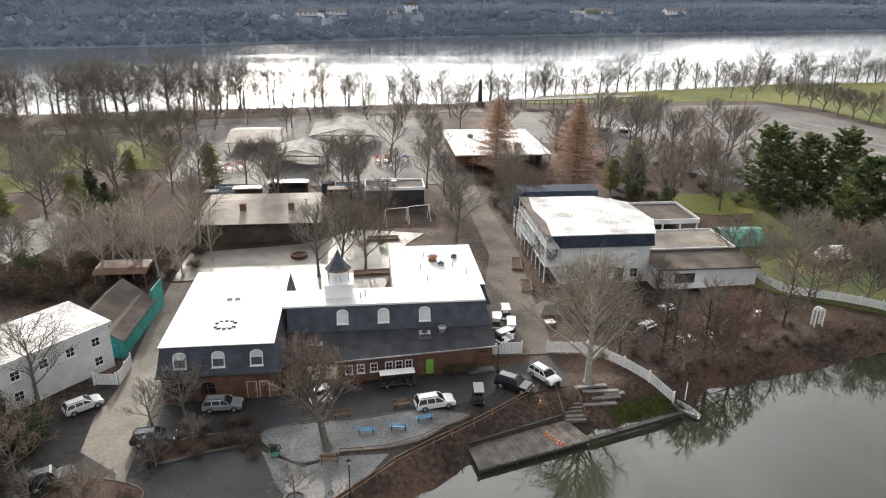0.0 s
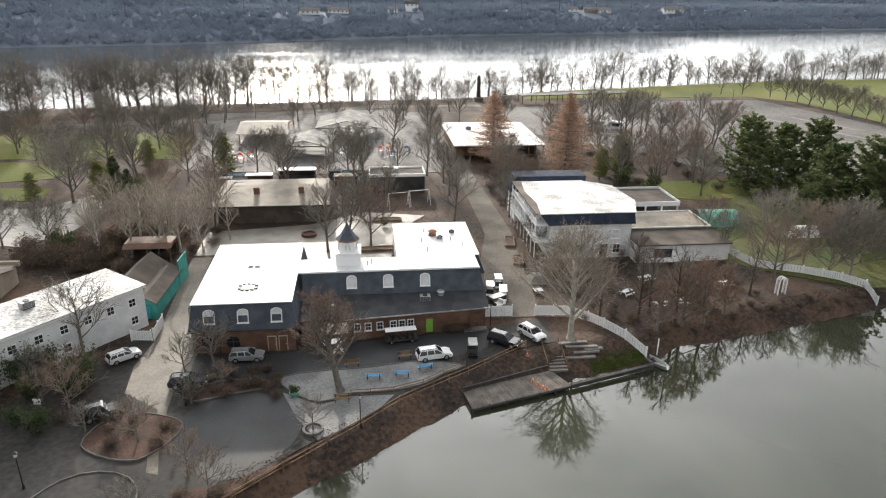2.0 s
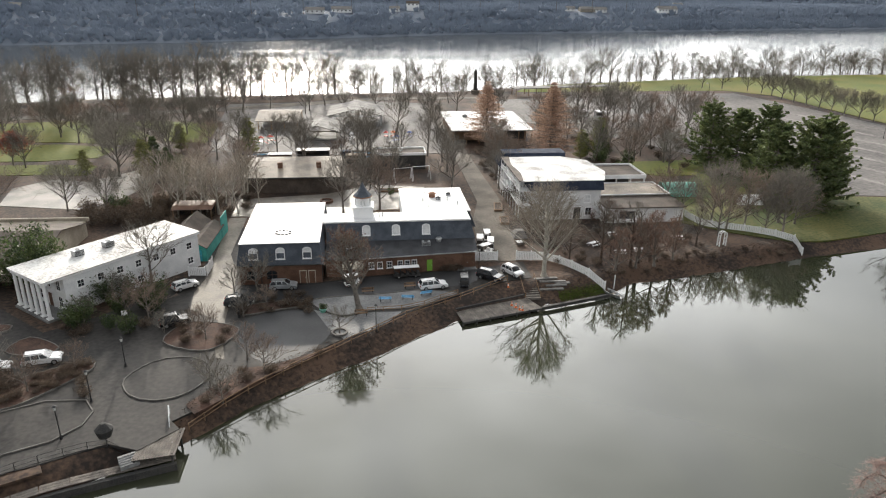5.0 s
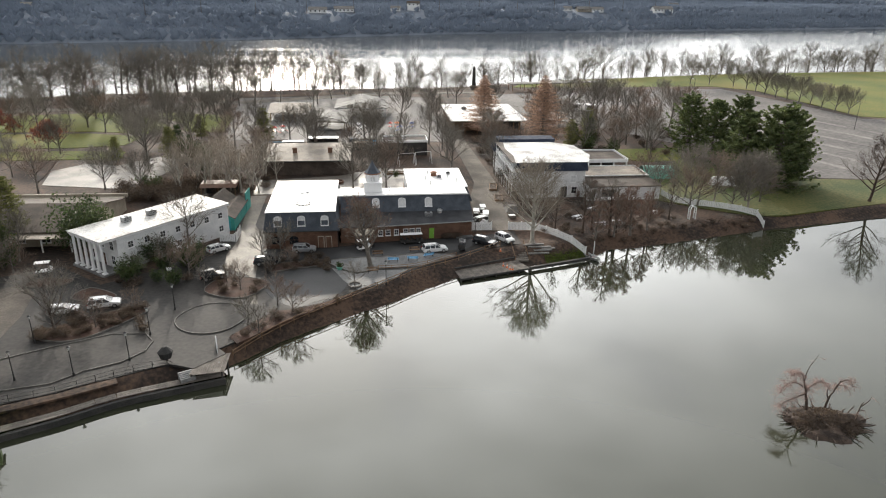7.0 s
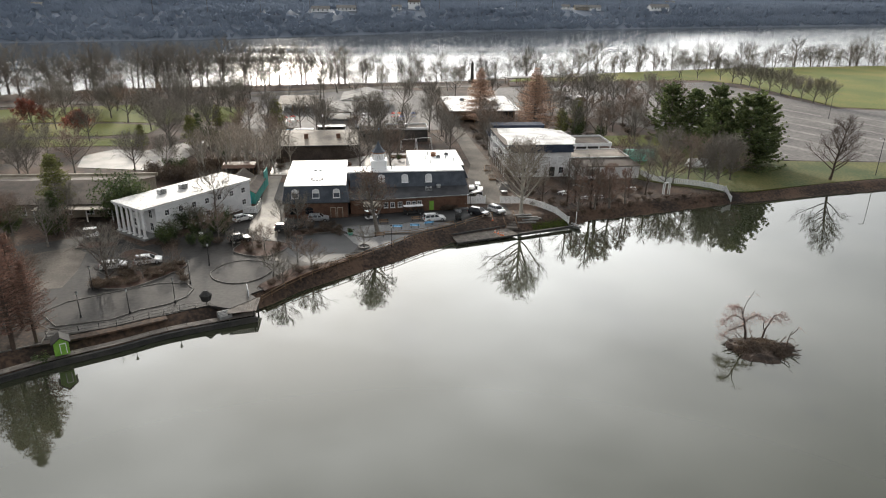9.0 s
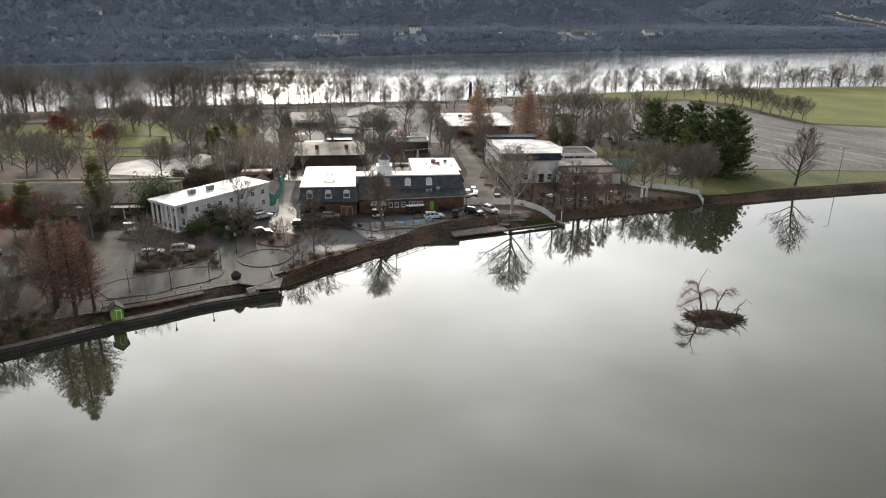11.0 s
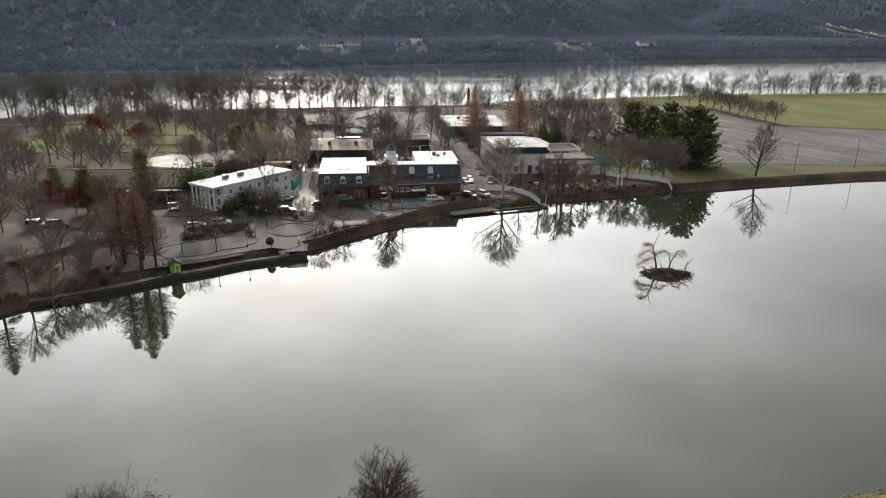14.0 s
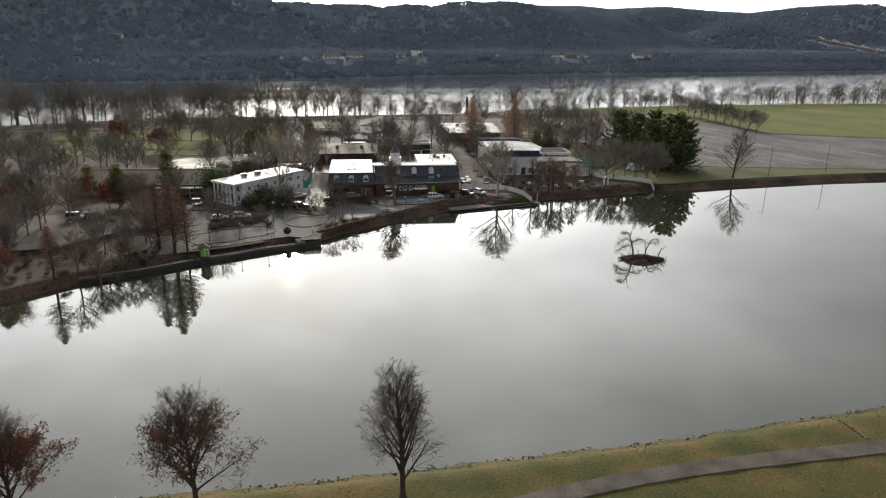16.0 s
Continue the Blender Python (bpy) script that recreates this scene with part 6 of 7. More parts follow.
plant([brush], [(-4.6, -4.5, 0.75), (-3.6, -4.4, 0.8), (-2.8, -4.3, 0.7), (-30.6, -12.9, 0.8), (-28.8, -12.6, 0.7), (-33, -13.2, 0.7), (-5.4, -4.6, 0.6)], "shrubs against the brick front", 0.95, 1.1, 130)
plant([appleB], [(-35.6, -10.4, 1.25), (-38.6, -12.2, 1.0), (16.4, 18, 0.9), (13, 24.5, 1.2)], "small trees against the fronts", 0.95, 1.1, 131)
redround = first(bare_tree("maple", "round maple keeping rusty leaves in the park", 45, 9, 4.6, BARK, REDTWIG, 16, 6, 6, 2, 0, 0.2, 0.6, 0.03, REDMAPLE, 4200, False, 0.22), (-126.7, 86.5))
plant([redround], [(-108, 72.5, 0.9), (-118, -26, 0.8), (-96, -18, 0.7)], "rusty maples", 0.95, 1.05, 132)
arbor = first(conifer("arborvitae", "narrow green evergreen beside the brown hall", 46, 8.5, 2.4, EVERGREEN, BARK, 18, 8, 26, 0.3, 0.6, 0.04, 0.22, 0.2), (-81.4, -12.4))
plant([arbor], [(-71, 66, 1.0), (-67, 62, 0.8), (-114, -20, 0.9), (-60.5, 48, 0.7), (44, 74, 0.8), (47.5, 70, 1.0)], "narrow evergreens", 0.95, 1.1, 133)
plant([brush], strew(16, -76, -60, 22, 36, 134, 2.4), "dark hedge behind the sheds", 1.5, 2.3, 135)

plant([oakC, redround, oakA, oakB], strew(20, -128, -72, -76, -8, 140, 4.5, ((-100, -84, -50, -24), (-82, -69, -40, -16))), "trees round the gravel yard", 0.55, 0.95, 141)
plant([brush], strew(30, -110, -72, -78, -50, 142, 2.0), "undergrowth on the shore", 0.6, 1.2, 143)

# ---------------------------------------------------------------- cars and carts
def wheel(parent, x, y, r, w=0.22):
    side = 1 if y > 0 else -1
    bm = bmesh.new()
    bmesh.ops.create_cone(bm, cap_ends=True, segments=14, radius1=r, radius2=r, depth=w, matrix=Matrix.Translation((x, y, r)) @ Matrix.Rotation(math.pi / 2, 4, "X"))
    t = part("wheel", bm, TYRE, parent)
    bm = bmesh.new()
    bmesh.ops.create_cone(bm, cap_ends=True, segments=10, radius1=r * 0.62, radius2=r * 0.5, depth=0.03, matrix=Matrix.Translation((x, y + side * (w / 2 + 0.012), r)) @ Matrix.Rotation(math.pi / 2, 4, "X"))
    part("rim", bm, RIM, t)


def car(label, paint, x, y, rz, L=4.7, W=1.85, H=1.68, boxy=0.0, group="parked cars", category="car", rails=True):
    L, W, H = L * 0.94, W * 0.97, H * 0.95
    c = thing("car", label, category, pose(x, y, gz(x, y) + 0.03, 0, 0, rz), group)
    prof = [(-L / 2 + 0.04, 0.32), (-L / 2, 0.55), (-L / 2 + 0.06, 0.98), (-L * 0.2, 1.03), (L * 0.2, 1.0), (L * 0.42, 0.9 + 0.1 * boxy), (L / 2 - 0.04, 0.72), (L / 2, 0.5), (L / 2 - 0.08, 0.3)]
    bm = bmesh.new()
    ends = [[bm.verts.new((a, s * W / 2 * (0.94 if i in (0, 8) else 1.0), b)) for i, (a, b) in enumerate(prof)] for s in (-1, 1)]
    n = len(prof)
    for i in range(n):
        bm.faces.new((ends[0][i], ends[0][(i + 1) % n], ends[1][(i + 1) % n], ends[1][i]))
    bm.faces.new(ends[0])
    bm.faces.new(ends[1])
    bmesh.ops.recalc_face_normals(bm, faces=bm.faces[:])
    bmesh.ops.bevel(bm, geom=bm.edges[:], offset=0.05, segments=2, affect="EDGES")
    part("body", bm, paint, c, smooth=False)
    rear, top0, top1, base1 = -L / 2 + 0.1, -L / 2 + 0.42 - 0.2 * boxy, L * 0.06, L * 0.24 - 0.25 * boxy
    part("glasshouse", frustum(bmesh.new(), rear, base1, -W / 2 + 0.06, W / 2 - 0.06, 0.97, top0, top1, -W / 2 + 0.24, W / 2 - 0.24, H - 0.05), DARKGLASS, c, "dark tinted glass")
    bm = bmesh.new()
    frustum(bm, top0 - 0.06, top1 + 0.08, -W / 2 + 0.2, W / 2 - 0.2, H - 0.1, top0 + 0.08, top1 - 0.1, -W / 2 + 0.32, W / 2 - 0.32, H)
    part("roof", bm, paint, c)
    for s in (-1, 1):
        y0, y1 = s * (W / 2 - 0.055), s * (W / 2 - 0.225)
        for a, b in ((rear + 0.02, top0), (base1 - 0.02, top1), (-L * 0.02, -L * 0.04), (-L * 0.23, -L * 0.24)):
            bm = bmesh.new()
            bar(bm, (a, y0, 0.99), (b, y1, H - 0.07), 0.07)
            part("pillar", bm, paint, c)
        part("headlight", one(L / 2 - 0.2, L / 2 - 0.02, s * W * 0.36 - 0.17, s * W * 0.36 + 0.17, 0.62, 0.78, 0.02), LAMPGLASS, c)
        part("tail_light", one(-L / 2 - 0.015, -L / 2 + 0.1, s * W * 0.42 - 0.1, s * W * 0.42 + 0.1, 0.72, 1.0, 0.02), REDLENS, c)
        part("mirror", one(L * 0.17, L * 0.17 + 0.12, s * (W / 2 + 0.08) - 0.09, s * (W / 2 + 0.08) + 0.09, 1.0, 1.14, 0.02), paint, c)
        if rails:
            part("roof_rail", one(top0 + 0.1, top1 - 0.1, s * (W / 2 - 0.36) - 0.02, s * (W / 2 - 0.36) + 0.02, H - 0.01, H + 0.06), DARKMETAL, c)
        for xx in (-L * 0.3, L * 0.31):
            wheel(c, xx, s * (W / 2 - 0.1), 0.36)
    part("bumper", one(L / 2 - 0.1, L / 2 + 0.02, -W * 0.42, W * 0.42, 0.32, 0.5, 0.03), DARKMETAL, c)
    part("grille", one(L / 2 - 0.06, L / 2 + 0.012, -W * 0.22, W * 0.22, 0.55, 0.7), DARKMETAL, c)
    part("windscreen_wiper", one(base1 - 0.12, base1 - 0.08, -0.5, 0.5, 1.0, 1.03), DARKMETAL, c)
    return c


car("white hatchback parked beside the white house", CARWHITE, -47, -8.2, 38, 4.3, 1.8, 1.55)
car("dark grey station wagon parked on the drive", CARGREY, -37.6, -15.0, 3, 4.7, 1.85, 1.6)
car("silver sport utility car beside the brick front", CARSILVER, -31.6, -9.6, 0, 4.6, 1.85, 1.65)
car("white minivan with roof rails by the terrace", CARWHITE, -7.9, -11.4, 10, 4.9, 1.9, 1.72)
car("black sport utility car by the gate", CARBLACK, 1.9, -8.6, -37, 4.8, 1.95, 1.75, 0.4)
car("white sport utility car by the gate", CARWHITE, 6.0, -7.0, -60, 4.5, 1.85, 1.65)
car("boxy black off-road car on the drive", CARBLACK, -45.6, -20.6, 22, 4.4, 1.9, 1.85, 1.0)
car("white sedan parked along a planting bed", CARWHITE, -64.8, -31.6, 12, 4.6, 1.85, 1.5, 0, rails=False)
car("white utility car by a planting bed", CARWHITE, -59.6, -29.8, 12, 4.9, 1.95, 1.7)
car("grey van in the gravel yard", CARSILVER, -100.2, -29, 5, 5.2, 2.0, 2.1, 1.0, category="van")
car("dark grey van in the gravel yard", CARGREY, -95.6, -29.4, 10, 5.2, 2.0, 2.1, 1.0, category="van")


def cart(label, x, y, rz, L=2.5, roof=WHITEPAINT, body=WHITEPAINT, rows=1, group="golf carts"):
    c = thing("golf_cart", label, "golf cart", pose(x, y, 0.03, 0, 0, rz), group)
    part("chassis", one(-L / 2, L / 2, -0.6, 0.6, 0.28, 0.5, 0.05), body, c)
    part("nose", frustum(bmesh.new(), L / 2 - 0.7, L / 2, -0.58, 0.58, 0.5, L / 2 - 0.5, L / 2 - 0.12, -0.5, 0.5, 0.95), body, c)
    part("roof", one(-L / 2, L / 2 - 0.2, -0.62, 0.62, 1.82, 1.9, 0.03), roof, c)
    for i in range(rows):
        xx = -L / 2 + 0.5 + i * 0.95
        part("seat", one(xx - 0.25, xx + 0.25, -0.52, 0.52, 0.5, 0.85, 0.05), DARKWALL, c)
        part("backrest", one(xx - 0.34, xx - 0.24, -0.52, 0.52, 0.85, 1.3, 0.03), DARKWALL, c)
    for a in (-L / 2 + 0.1, L / 2 - 0.6):
        for s in (-0.56, 0.56):
            part("post", one(a - 0.025, a + 0.025, s - 0.025, s + 0.025, 0.48, 1.83), DARKMETAL, c)
    for a in (-L * 0.32, L * 0.32):
        for s in (-0.55, 0.55):
            wheel(c, a, s, 0.23, 0.18)
    return c


cart("long white-roofed passenger cart before the brick front", -11.8, -6.6, 5, 4.4, OLDWHITE, DARKWALL, 4)
cart("black utility cart by the terrace", -2.8, -10.8, 85, 2.4, CARBLACK, CARBLACK)
cart("white golf cart at the entrance", -20.8, -9.2, 20)
cart("white golf cart beside the service road", 4.5, 9.6, 85)
cart("white golf cart beside the service road", 4.4, 5.2, 80, 3.0)
cart("white golf cart behind the gate", 3.0, 2.6, 30)
cart("white golf cart beside the service road", 2.7, 7.0, 80)
cart("white golf cart by the columned house", -73.8, -15.8, 10)

# ---------------------------------------------------------------- fences, gates and rails
def panel_fence(pts, label, h=1.6, gap=2.3, material=WHITEPAINT, name="fence"):
    """White board panels between capped posts."""
    line = smooth_line([(*p, 0) for p in pts], gap)
    f = thing(name, label, "fence")
    for i, p in enumerate(line):
        z = gz(p.x, p.y)
        part("post", one(p.x - 0.08, p.x + 0.08, p.y - 0.08, p.y + 0.08, z - 0.2, z + h + 0.2), material, f)
        if i + 1 < len(line):
            q = line[i + 1]
            zq = gz(q.x, q.y)
            for k in (0.12, h - 0.1):
                part("rail", bar(bmesh.new(), (p.x, p.y, z + k), (q.x, q.y, zq + k), 0.06, 0.12), material, f)
            m = 9
            for j in range(m):
                a, za = p.lerp(q, (j + 0.5) / m), z + (zq - z) * (j + 0.5) / m
                d = (q - p).normalized()
                b = bmesh.new()
                w = (q - p).length / m * 0.43
                v = [b.verts.new((a.x + s * d.x * w + n * d.y * 0.015, a.y + s * d.y * w - n * d.x * 0.015, zz)) for zz in (za + 0.08, za + h) for s, n in ((-1, -1), (1, -1), (1, 1), (-1, 1))]
                for fc in ((0, 1, 5, 4), (1, 2, 6, 5), (2, 3, 7, 6), (3, 0, 4, 7), (4, 5, 6, 7)):
                    b.faces.new([v[k] for k in fc])
                part("board", b, material, f)
    return f


panel_fence([(0.6, -0.5), (4.6, -0.6)], "closed white board gate across the service road", 1.7, 2.0, name="gate")
panel_fence([(8.0, -0.7), (13.2, -1.2)], "white board fence beside the service road", 1.6)
panel_fence([(13.4, -1.3), (15.2, -3.0), (16.8, -5.2), (18.8, -8.4), (20.8, -11.2)], "white board fence stepping down to the water", 1.4)
panel_fence([(49.1, 20.5), (50, 14.9), (53.4, 12.4), (57, 10.6), (61.6, 7.2), (63.6, 4), (63.6, 0.9)], "curved white picket fence beside the lawn", 1.35, 2.1)
panel_fence([(-44.6, -3.4), (-44.5, 0.8)], "white board gate by the teal shed", 1.7, 2.1, name="gate")
panel_fence([(-47.6, -3.1), (-44.9, -3.4)], "white board screen by the teal shed", 1.5, 2.6)


def rail_fence(pts, label, material=BROWNTIMBER, h=1.05, gap=2.4, rails=(0.45, 0.95), w=0.1, cap=False):
    line = smooth_line([(*p, 0) for p in pts], gap)
    f = thing("rail_fence", label, "fence")
    for i, p in enumerate(line):
        z = gz(p.x, p.y)
        part("post", one(p.x - w * 0.6, p.x + w * 0.6, p.y - w * 0.6, p.y + w * 0.6, z - 0.2, z + h), material, f)
        if i + 1 < len(line):
            q = line[i + 1]
            for k in rails:
                part("rail", bar(bmesh.new(), (p.x, p.y, z + k), (q.x, q.y, gz(q.x, q.y) + k), w * 0.6, w), material, f)
    return f


rail_fence([(4.6, -9.6), (1.4, -11.8), (-1.7, -13.8), (-6.6, -16.8), (-12.8, -21), (-17, -24.8), (-25, -31), (-33, -38), (-38.6, -44.2)], "brown timber rail fence along the bank")
rail_fence([(-4.2, -13.8), (-7.2, -15.6), (-9.8, -17.4), (-13.4, -18.7), (-18.4, -18.9)], "low timber rail round the terrace", BROWNTIMBER, 0.8, 2.0, (0.35, 0.72), 0.09)
rail_fence([(-66, -55.8), (-57.6, -53.1), (-51.9, -50.1), (-46, -47.8), (-43, -48.6)], "thin dark railing along the promenade", DARKMETAL, 1.0, 1.9, (0.1, 0.5, 0.97), 0.05)
rail_fence([(-41.0, -42.6), (-40.2, -45.8)], "white rail at the promenade end", OLDWHITE, 1.1, 1.3, (0.4, 0.7, 1.05), 0.12)

# promenade wall, boardwalk and steps
pw = thing("sea_wall", "dark stone sea wall with a narrow boardwalk", "wall", kind="structure")
edge = smooth_line([(-84, -71.6, 0), (-74, -67.2, 0), (-64, -61.2, 0), (-61, -59.6, 0), (-56, -57.2, 0), (-50.4, -54.0, 0), (-43, -51.4, 0), (-38.6, -50.0, 0)], 2.0)
for a, b in zip(edge, edge[1:]):
    part("wall_block", bar(bmesh.new(), (a.x, a.y, -1.7), (b.x, b.y, -1.7), 0.45, 1.4), DARKWALL, pw)
    n = Vector((-(b - a).y, (b - a).x, 0)).normalized()
    for k in range(3):
        o = n * (0.5 + k * 0.42)
        part("plank", bar(bmesh.new(), (a.x + o.x, a.y + o.y, -0.82), (b.x + o.x, b.y + o.y, -0.82), 0.38, 0.08), TIMBER, pw)
pave("planting_bed", [(-68, -58.6), (-61, -56.2), (-56, -54), (-51, -51.6), (-51.6, -50.4), (-57.4, -53.3), (-66, -56.6)], LITTER, "narrow mulch bed below the promenade", 0.02, category="planting bed")
pave("planting_bed", [(-72, -60), (-66, -57.5), (-66.6, -53.5), (-70.4, -50), (-75, -52), (-78, -60)], LITTER, "mulch bed under the cypresses", 0.05, 0.05, category="planting bed")
landing = thing("landing_deck", "weathered timber landing at the promenade end", "deck")
for i in range(15):
    part("plank", one(-42.8 + i * 0.28, -42.56 + i * 0.28, -50.6 + i * 0.04, -46.2 + i * 0.06, -0.06, 0.0), TIMBER, landing)
for x, y in ((-42.6, -50.4), (-39, -49.8), (-39, -46.2)):
    part("pile", cyl(bmesh.new(), x, y, -2.4, 0.0, 0.12), DARKWALL, landing)
steps_ = thing("promenade_steps", "short concrete steps to the boardwalk", "steps", pose(-43.6, -49.4, 0, 0, 0, 28))
for i in range(5):
    part("step", one(-0.9, 0.9, -0.3 * i - 0.3, -0.3 * i, -0.9, -0.08 * i), CONCRETE, steps_)
um = thing("closed_umbrella", "dark round topiary-like umbrella on a stand", "umbrella", pose(-46.4, -47.0, 0.06))
part("pole", cyl(bmesh.new(), 0, 0, 0, 0.7, 0.05), DARKMETAL, um)
part("canopy", cyl(cyl(bmesh.new(), 0, 0, 0.6, 1.5, 0.7, 0.95), 0, 0, 1.5, 2.2, 0.95, 0.25), DARKWALL, um)
hut = thing("green_hut", "small lime green hut with a dark gable roof", "hut", pose(-62.7, -59.2, -0.3, 0, 0, 25))
part("wall", gable_wall(bmesh.new(), -0.9, 0.9, -0.8, 0.8, 1.6, 2.4, "y"), GREENDOOR, hut)
gable(hut, -0.9, 0.9, -0.8, 0.8, 1.6, 2.5, DARKWALL, 0.25, "y")
door(hut, pose(0.2, -0.82, 0), 0.6, 1.4, GREENDOOR, WHITEPAINT)
lw = thing("retaining_wall", "long dark retaining wall below the gravel yard", "wall", kind="structure")
rw = smooth_line([(-108, -58.5, 0), (-97, -56.6, 0), (-91, -52, 0), (-83.5, -42.4, 0), (-76.4, -40, 0)], 3.0)
for a, b in zip(rw, rw[1:]):
    part("wall_block", bar(bmesh.new(), (a.x, a.y, 0.4), (b.x, b.y, 0.4), 0.4, 1.4), DARKWALL, lw)

# ---------------------------------------------------------------- dock, boat and steps
dock = thing("dock", "weathered plank dock along the pond", "dock")
A, B = Vector((-4.4, -21.2, -1.2)), Vector((8.6, -17.4, -1.2))
C, D = Vector((6.8, -13.4, -1.2)), Vector((-5.0, -17.6, -1.2))
n = 62
for i in range(n):
    s, e = (i + 0.04) / n, (i + 0.94) / n
    b = bmesh.new()
    dz = random.Random(i).uniform(-0.012, 0.012)
    q = [A.lerp(B, s), A.lerp(B, e), D.lerp(C, e), D.lerp(C, s)]
    v = [b.verts.new((p.x, p.y, p.z + z + dz)) for z in (-0.05, 0.0) for p in q]
    for fc in ((0, 1, 5, 4), (1, 2, 6, 5), (2, 3, 7, 6), (3, 0, 4, 7), (4, 5, 6, 7)):
        b.faces.new([v[k] for k in fc])
    part("plank", b, TIMBER, dock)
part("edge_beam", bar(bmesh.new(), A + Vector((0, -0.1, -0.15)), B + Vector((0, -0.1, -0.15)), 0.2, 0.3), DARKWALL, dock)
for i in range(7):
    p = A.lerp(B, i / 6)
    part("pile", cyl(bmesh.new(), p.x, p.y - 0.1, -2.6, -1.1, 0.13), DARKWALL, dock)
part("edge_beam", bar(bmesh.new(), B + Vector((0, 0, -0.1)), Vector((20.8, -13.7, -1.3)), 0.5, 0.5), DARKWALL, dock, "dark timber edge")
part("back_wall", bar(bmesh.new(), D + Vector((0, 0.3, 0.1)), C + Vector((0, 0.3, 0.1)), 0.25, 0.6), DARKWALL, dock)
st = thing("bank_steps", "timber-edged steps down the bank to the dock", "steps")
for i in range(9):
    f = i / 8
    y, z = -8.6 - 5.0 * f, -0.1 - 1.0 * f
    part("tread", one(7.0 - 0.2 * f, 9.2, y - 0.5, y, z - 0.3, z), TIMBER, st)
for x in (6.8, 9.3):
    part("handrail", bar(bmesh.new(), (x, -8.6, 0.8), (x - 0.2, -13.6, -0.3), 0.07), BROWNTIMBER, st)
    for f in (0, 0.5, 1):
        part("post", one(x - 0.05, x + 0.05, -8.6 - 5 * f - 0.05, -8.6 - 5 * f + 0.05, -0.3 - 1.1 * f, 0.8 - 1.1 * f), BROWNTIMBER, st)
for i, (x, y, r, w) in enumerate(((11.2, -9.0, 3, 4.0), (12.2, -9.8, -2, 4.4), (12.6, -10.7, 4, 3.6), (11.6, -11.6, 1, 4.0), (13.8, -10.2, 8, 2.6))):
    t = thing("stone_slab", "long pale slab lying on the bank", "slab", pose(x, y, gz(x, y) + 0.02, 0, 0, r), "slabs on the bank")
    part("slab", one(-w / 2, w / 2, -0.28, 0.28, -0.1, 0.14, 0.03), METALROOF, t)
boat = thing("rowing_boat", "grey aluminium rowing boat moored at the bank", "boat", pose(21.7, -12.8, POND, 0, 0, -68))
hv, hf = [], []
for i in range(9):
    f = i / 8
    w = 0.72 * math.sin(min(1, (1.15 - f) * 1.5) * math.pi / 2) * (0.75 + 0.25 * min(f * 4, 1))
    x = -1.9 + 3.8 * f
    for s, zz in ((-1, 0.5), (-0.75, 0.0), (0.75, 0.0), (1, 0.5)):
        hv.append((x, s * w, zz + 0.2 * f * f))
    for s, zz in ((0.93, 0.5), (0.68, 0.08), (-0.68, 0.08), (-0.93, 0.5)):
        hv.append((x, s * w, zz + 0.2 * f * f))
for i in range(8):
    for k in range(8):
        a, b = i * 8 + k, i * 8 + (k + 1) % 8
        hf.append((a, b, b + 8, a + 8))
hf += [tuple(range(8)), tuple(range(64, 72))]
mesh("hull", hv, hf, STEEL, boat)
for x in (-1.2, 0, 1.1):
    part("thwart", one(x - 0.13, x + 0.13, -0.6, 0.6, 0.34, 0.39), TIMBER, boat)
# Dark slab that makes the boat's inside darker than the hull.
part("floor", one(-1.7, 1.3, -0.5, 0.5, 0.09, 0.12), DARKMETAL, boat, "dark flat floor inside the hull")
post_ = thing("mooring_post", "white mooring post in the water", "post", pose(22.6, -10.6, POND))
part("post", cyl(bmesh.new(), 0, 0, -0.6, 2.6, 0.08), WHITEPAINT, post_)
part("cap", cyl(bmesh.new(), 0, 0, 2.6, 2.72, 0.1, 0.03), WHITEPAINT, post_)
cn = thing("traffic_cone", "orange traffic cone with a white band", "cone", pose(4.0, -16.2, -1.2), "cones on the dock")
part("base", one(-0.19, 0.19, -0.19, 0.19, 0, 0.04, 0.01), ORANGE, cn)
part("cone", cyl(bmesh.new(), 0, 0, 0.04, 0.72, 0.15, 0.03, 12), ORANGE, cn)
part("band", cyl(bmesh.new(), 0, 0, 0.34, 0.5, 0.102, 0.078, 12), WHITEPAINT, cn)
for x, y in ((4.5, -17.0), (4.9, -17.8), (5.3, -18.1)):
    copy_thing(cn, pose(x, y, -1.2, 0, 0, 20))
copy_thing(cn, pose(4.3, -11.7, gz(4.3, -11.7)))

# ---------------------------------------------------------------- benches, lamps, tables
def bench(x, y, rz, seat, label, z=0.07, w=1.9):
    b = thing("bench", label, "bench", pose(x, y, z, 0, 0, rz), "benches")
    for i in range(3):
        part("seat_slat", one(-w / 2, w / 2, -0.22 + i * 0.16, -0.09 + i * 0.16, 0.42, 0.47), seat, b)
    for i in range(2):
        part("back_slat", one(-w / 2, w / 2, 0.26 + i * 0.03, 0.3 + i * 0.03, 0.6 + i * 0.17, 0.73 + i * 0.17), seat, b)
    for s in (-0.75, 0.75):
        part("leg", box(one(s - 0.04, s + 0.04, -0.2, 0.28, 0.36, 0.42), s - 0.04, s + 0.04, -0.2, -0.12, 0, 0.36), DARKMETAL, b)
        part("back_support", one(s - 0.04, s + 0.04, 0.24, 0.31, 0, 0.92), DARKMETAL, b)
    return b


for x, y, r in ((-15.7, -15.6, 175), (-12.2, -15.3, 172), (-9.3, -14.0, 195)):
    bench(x, y, r, BLUEPAINT, "light blue slatted bench on the terrace")
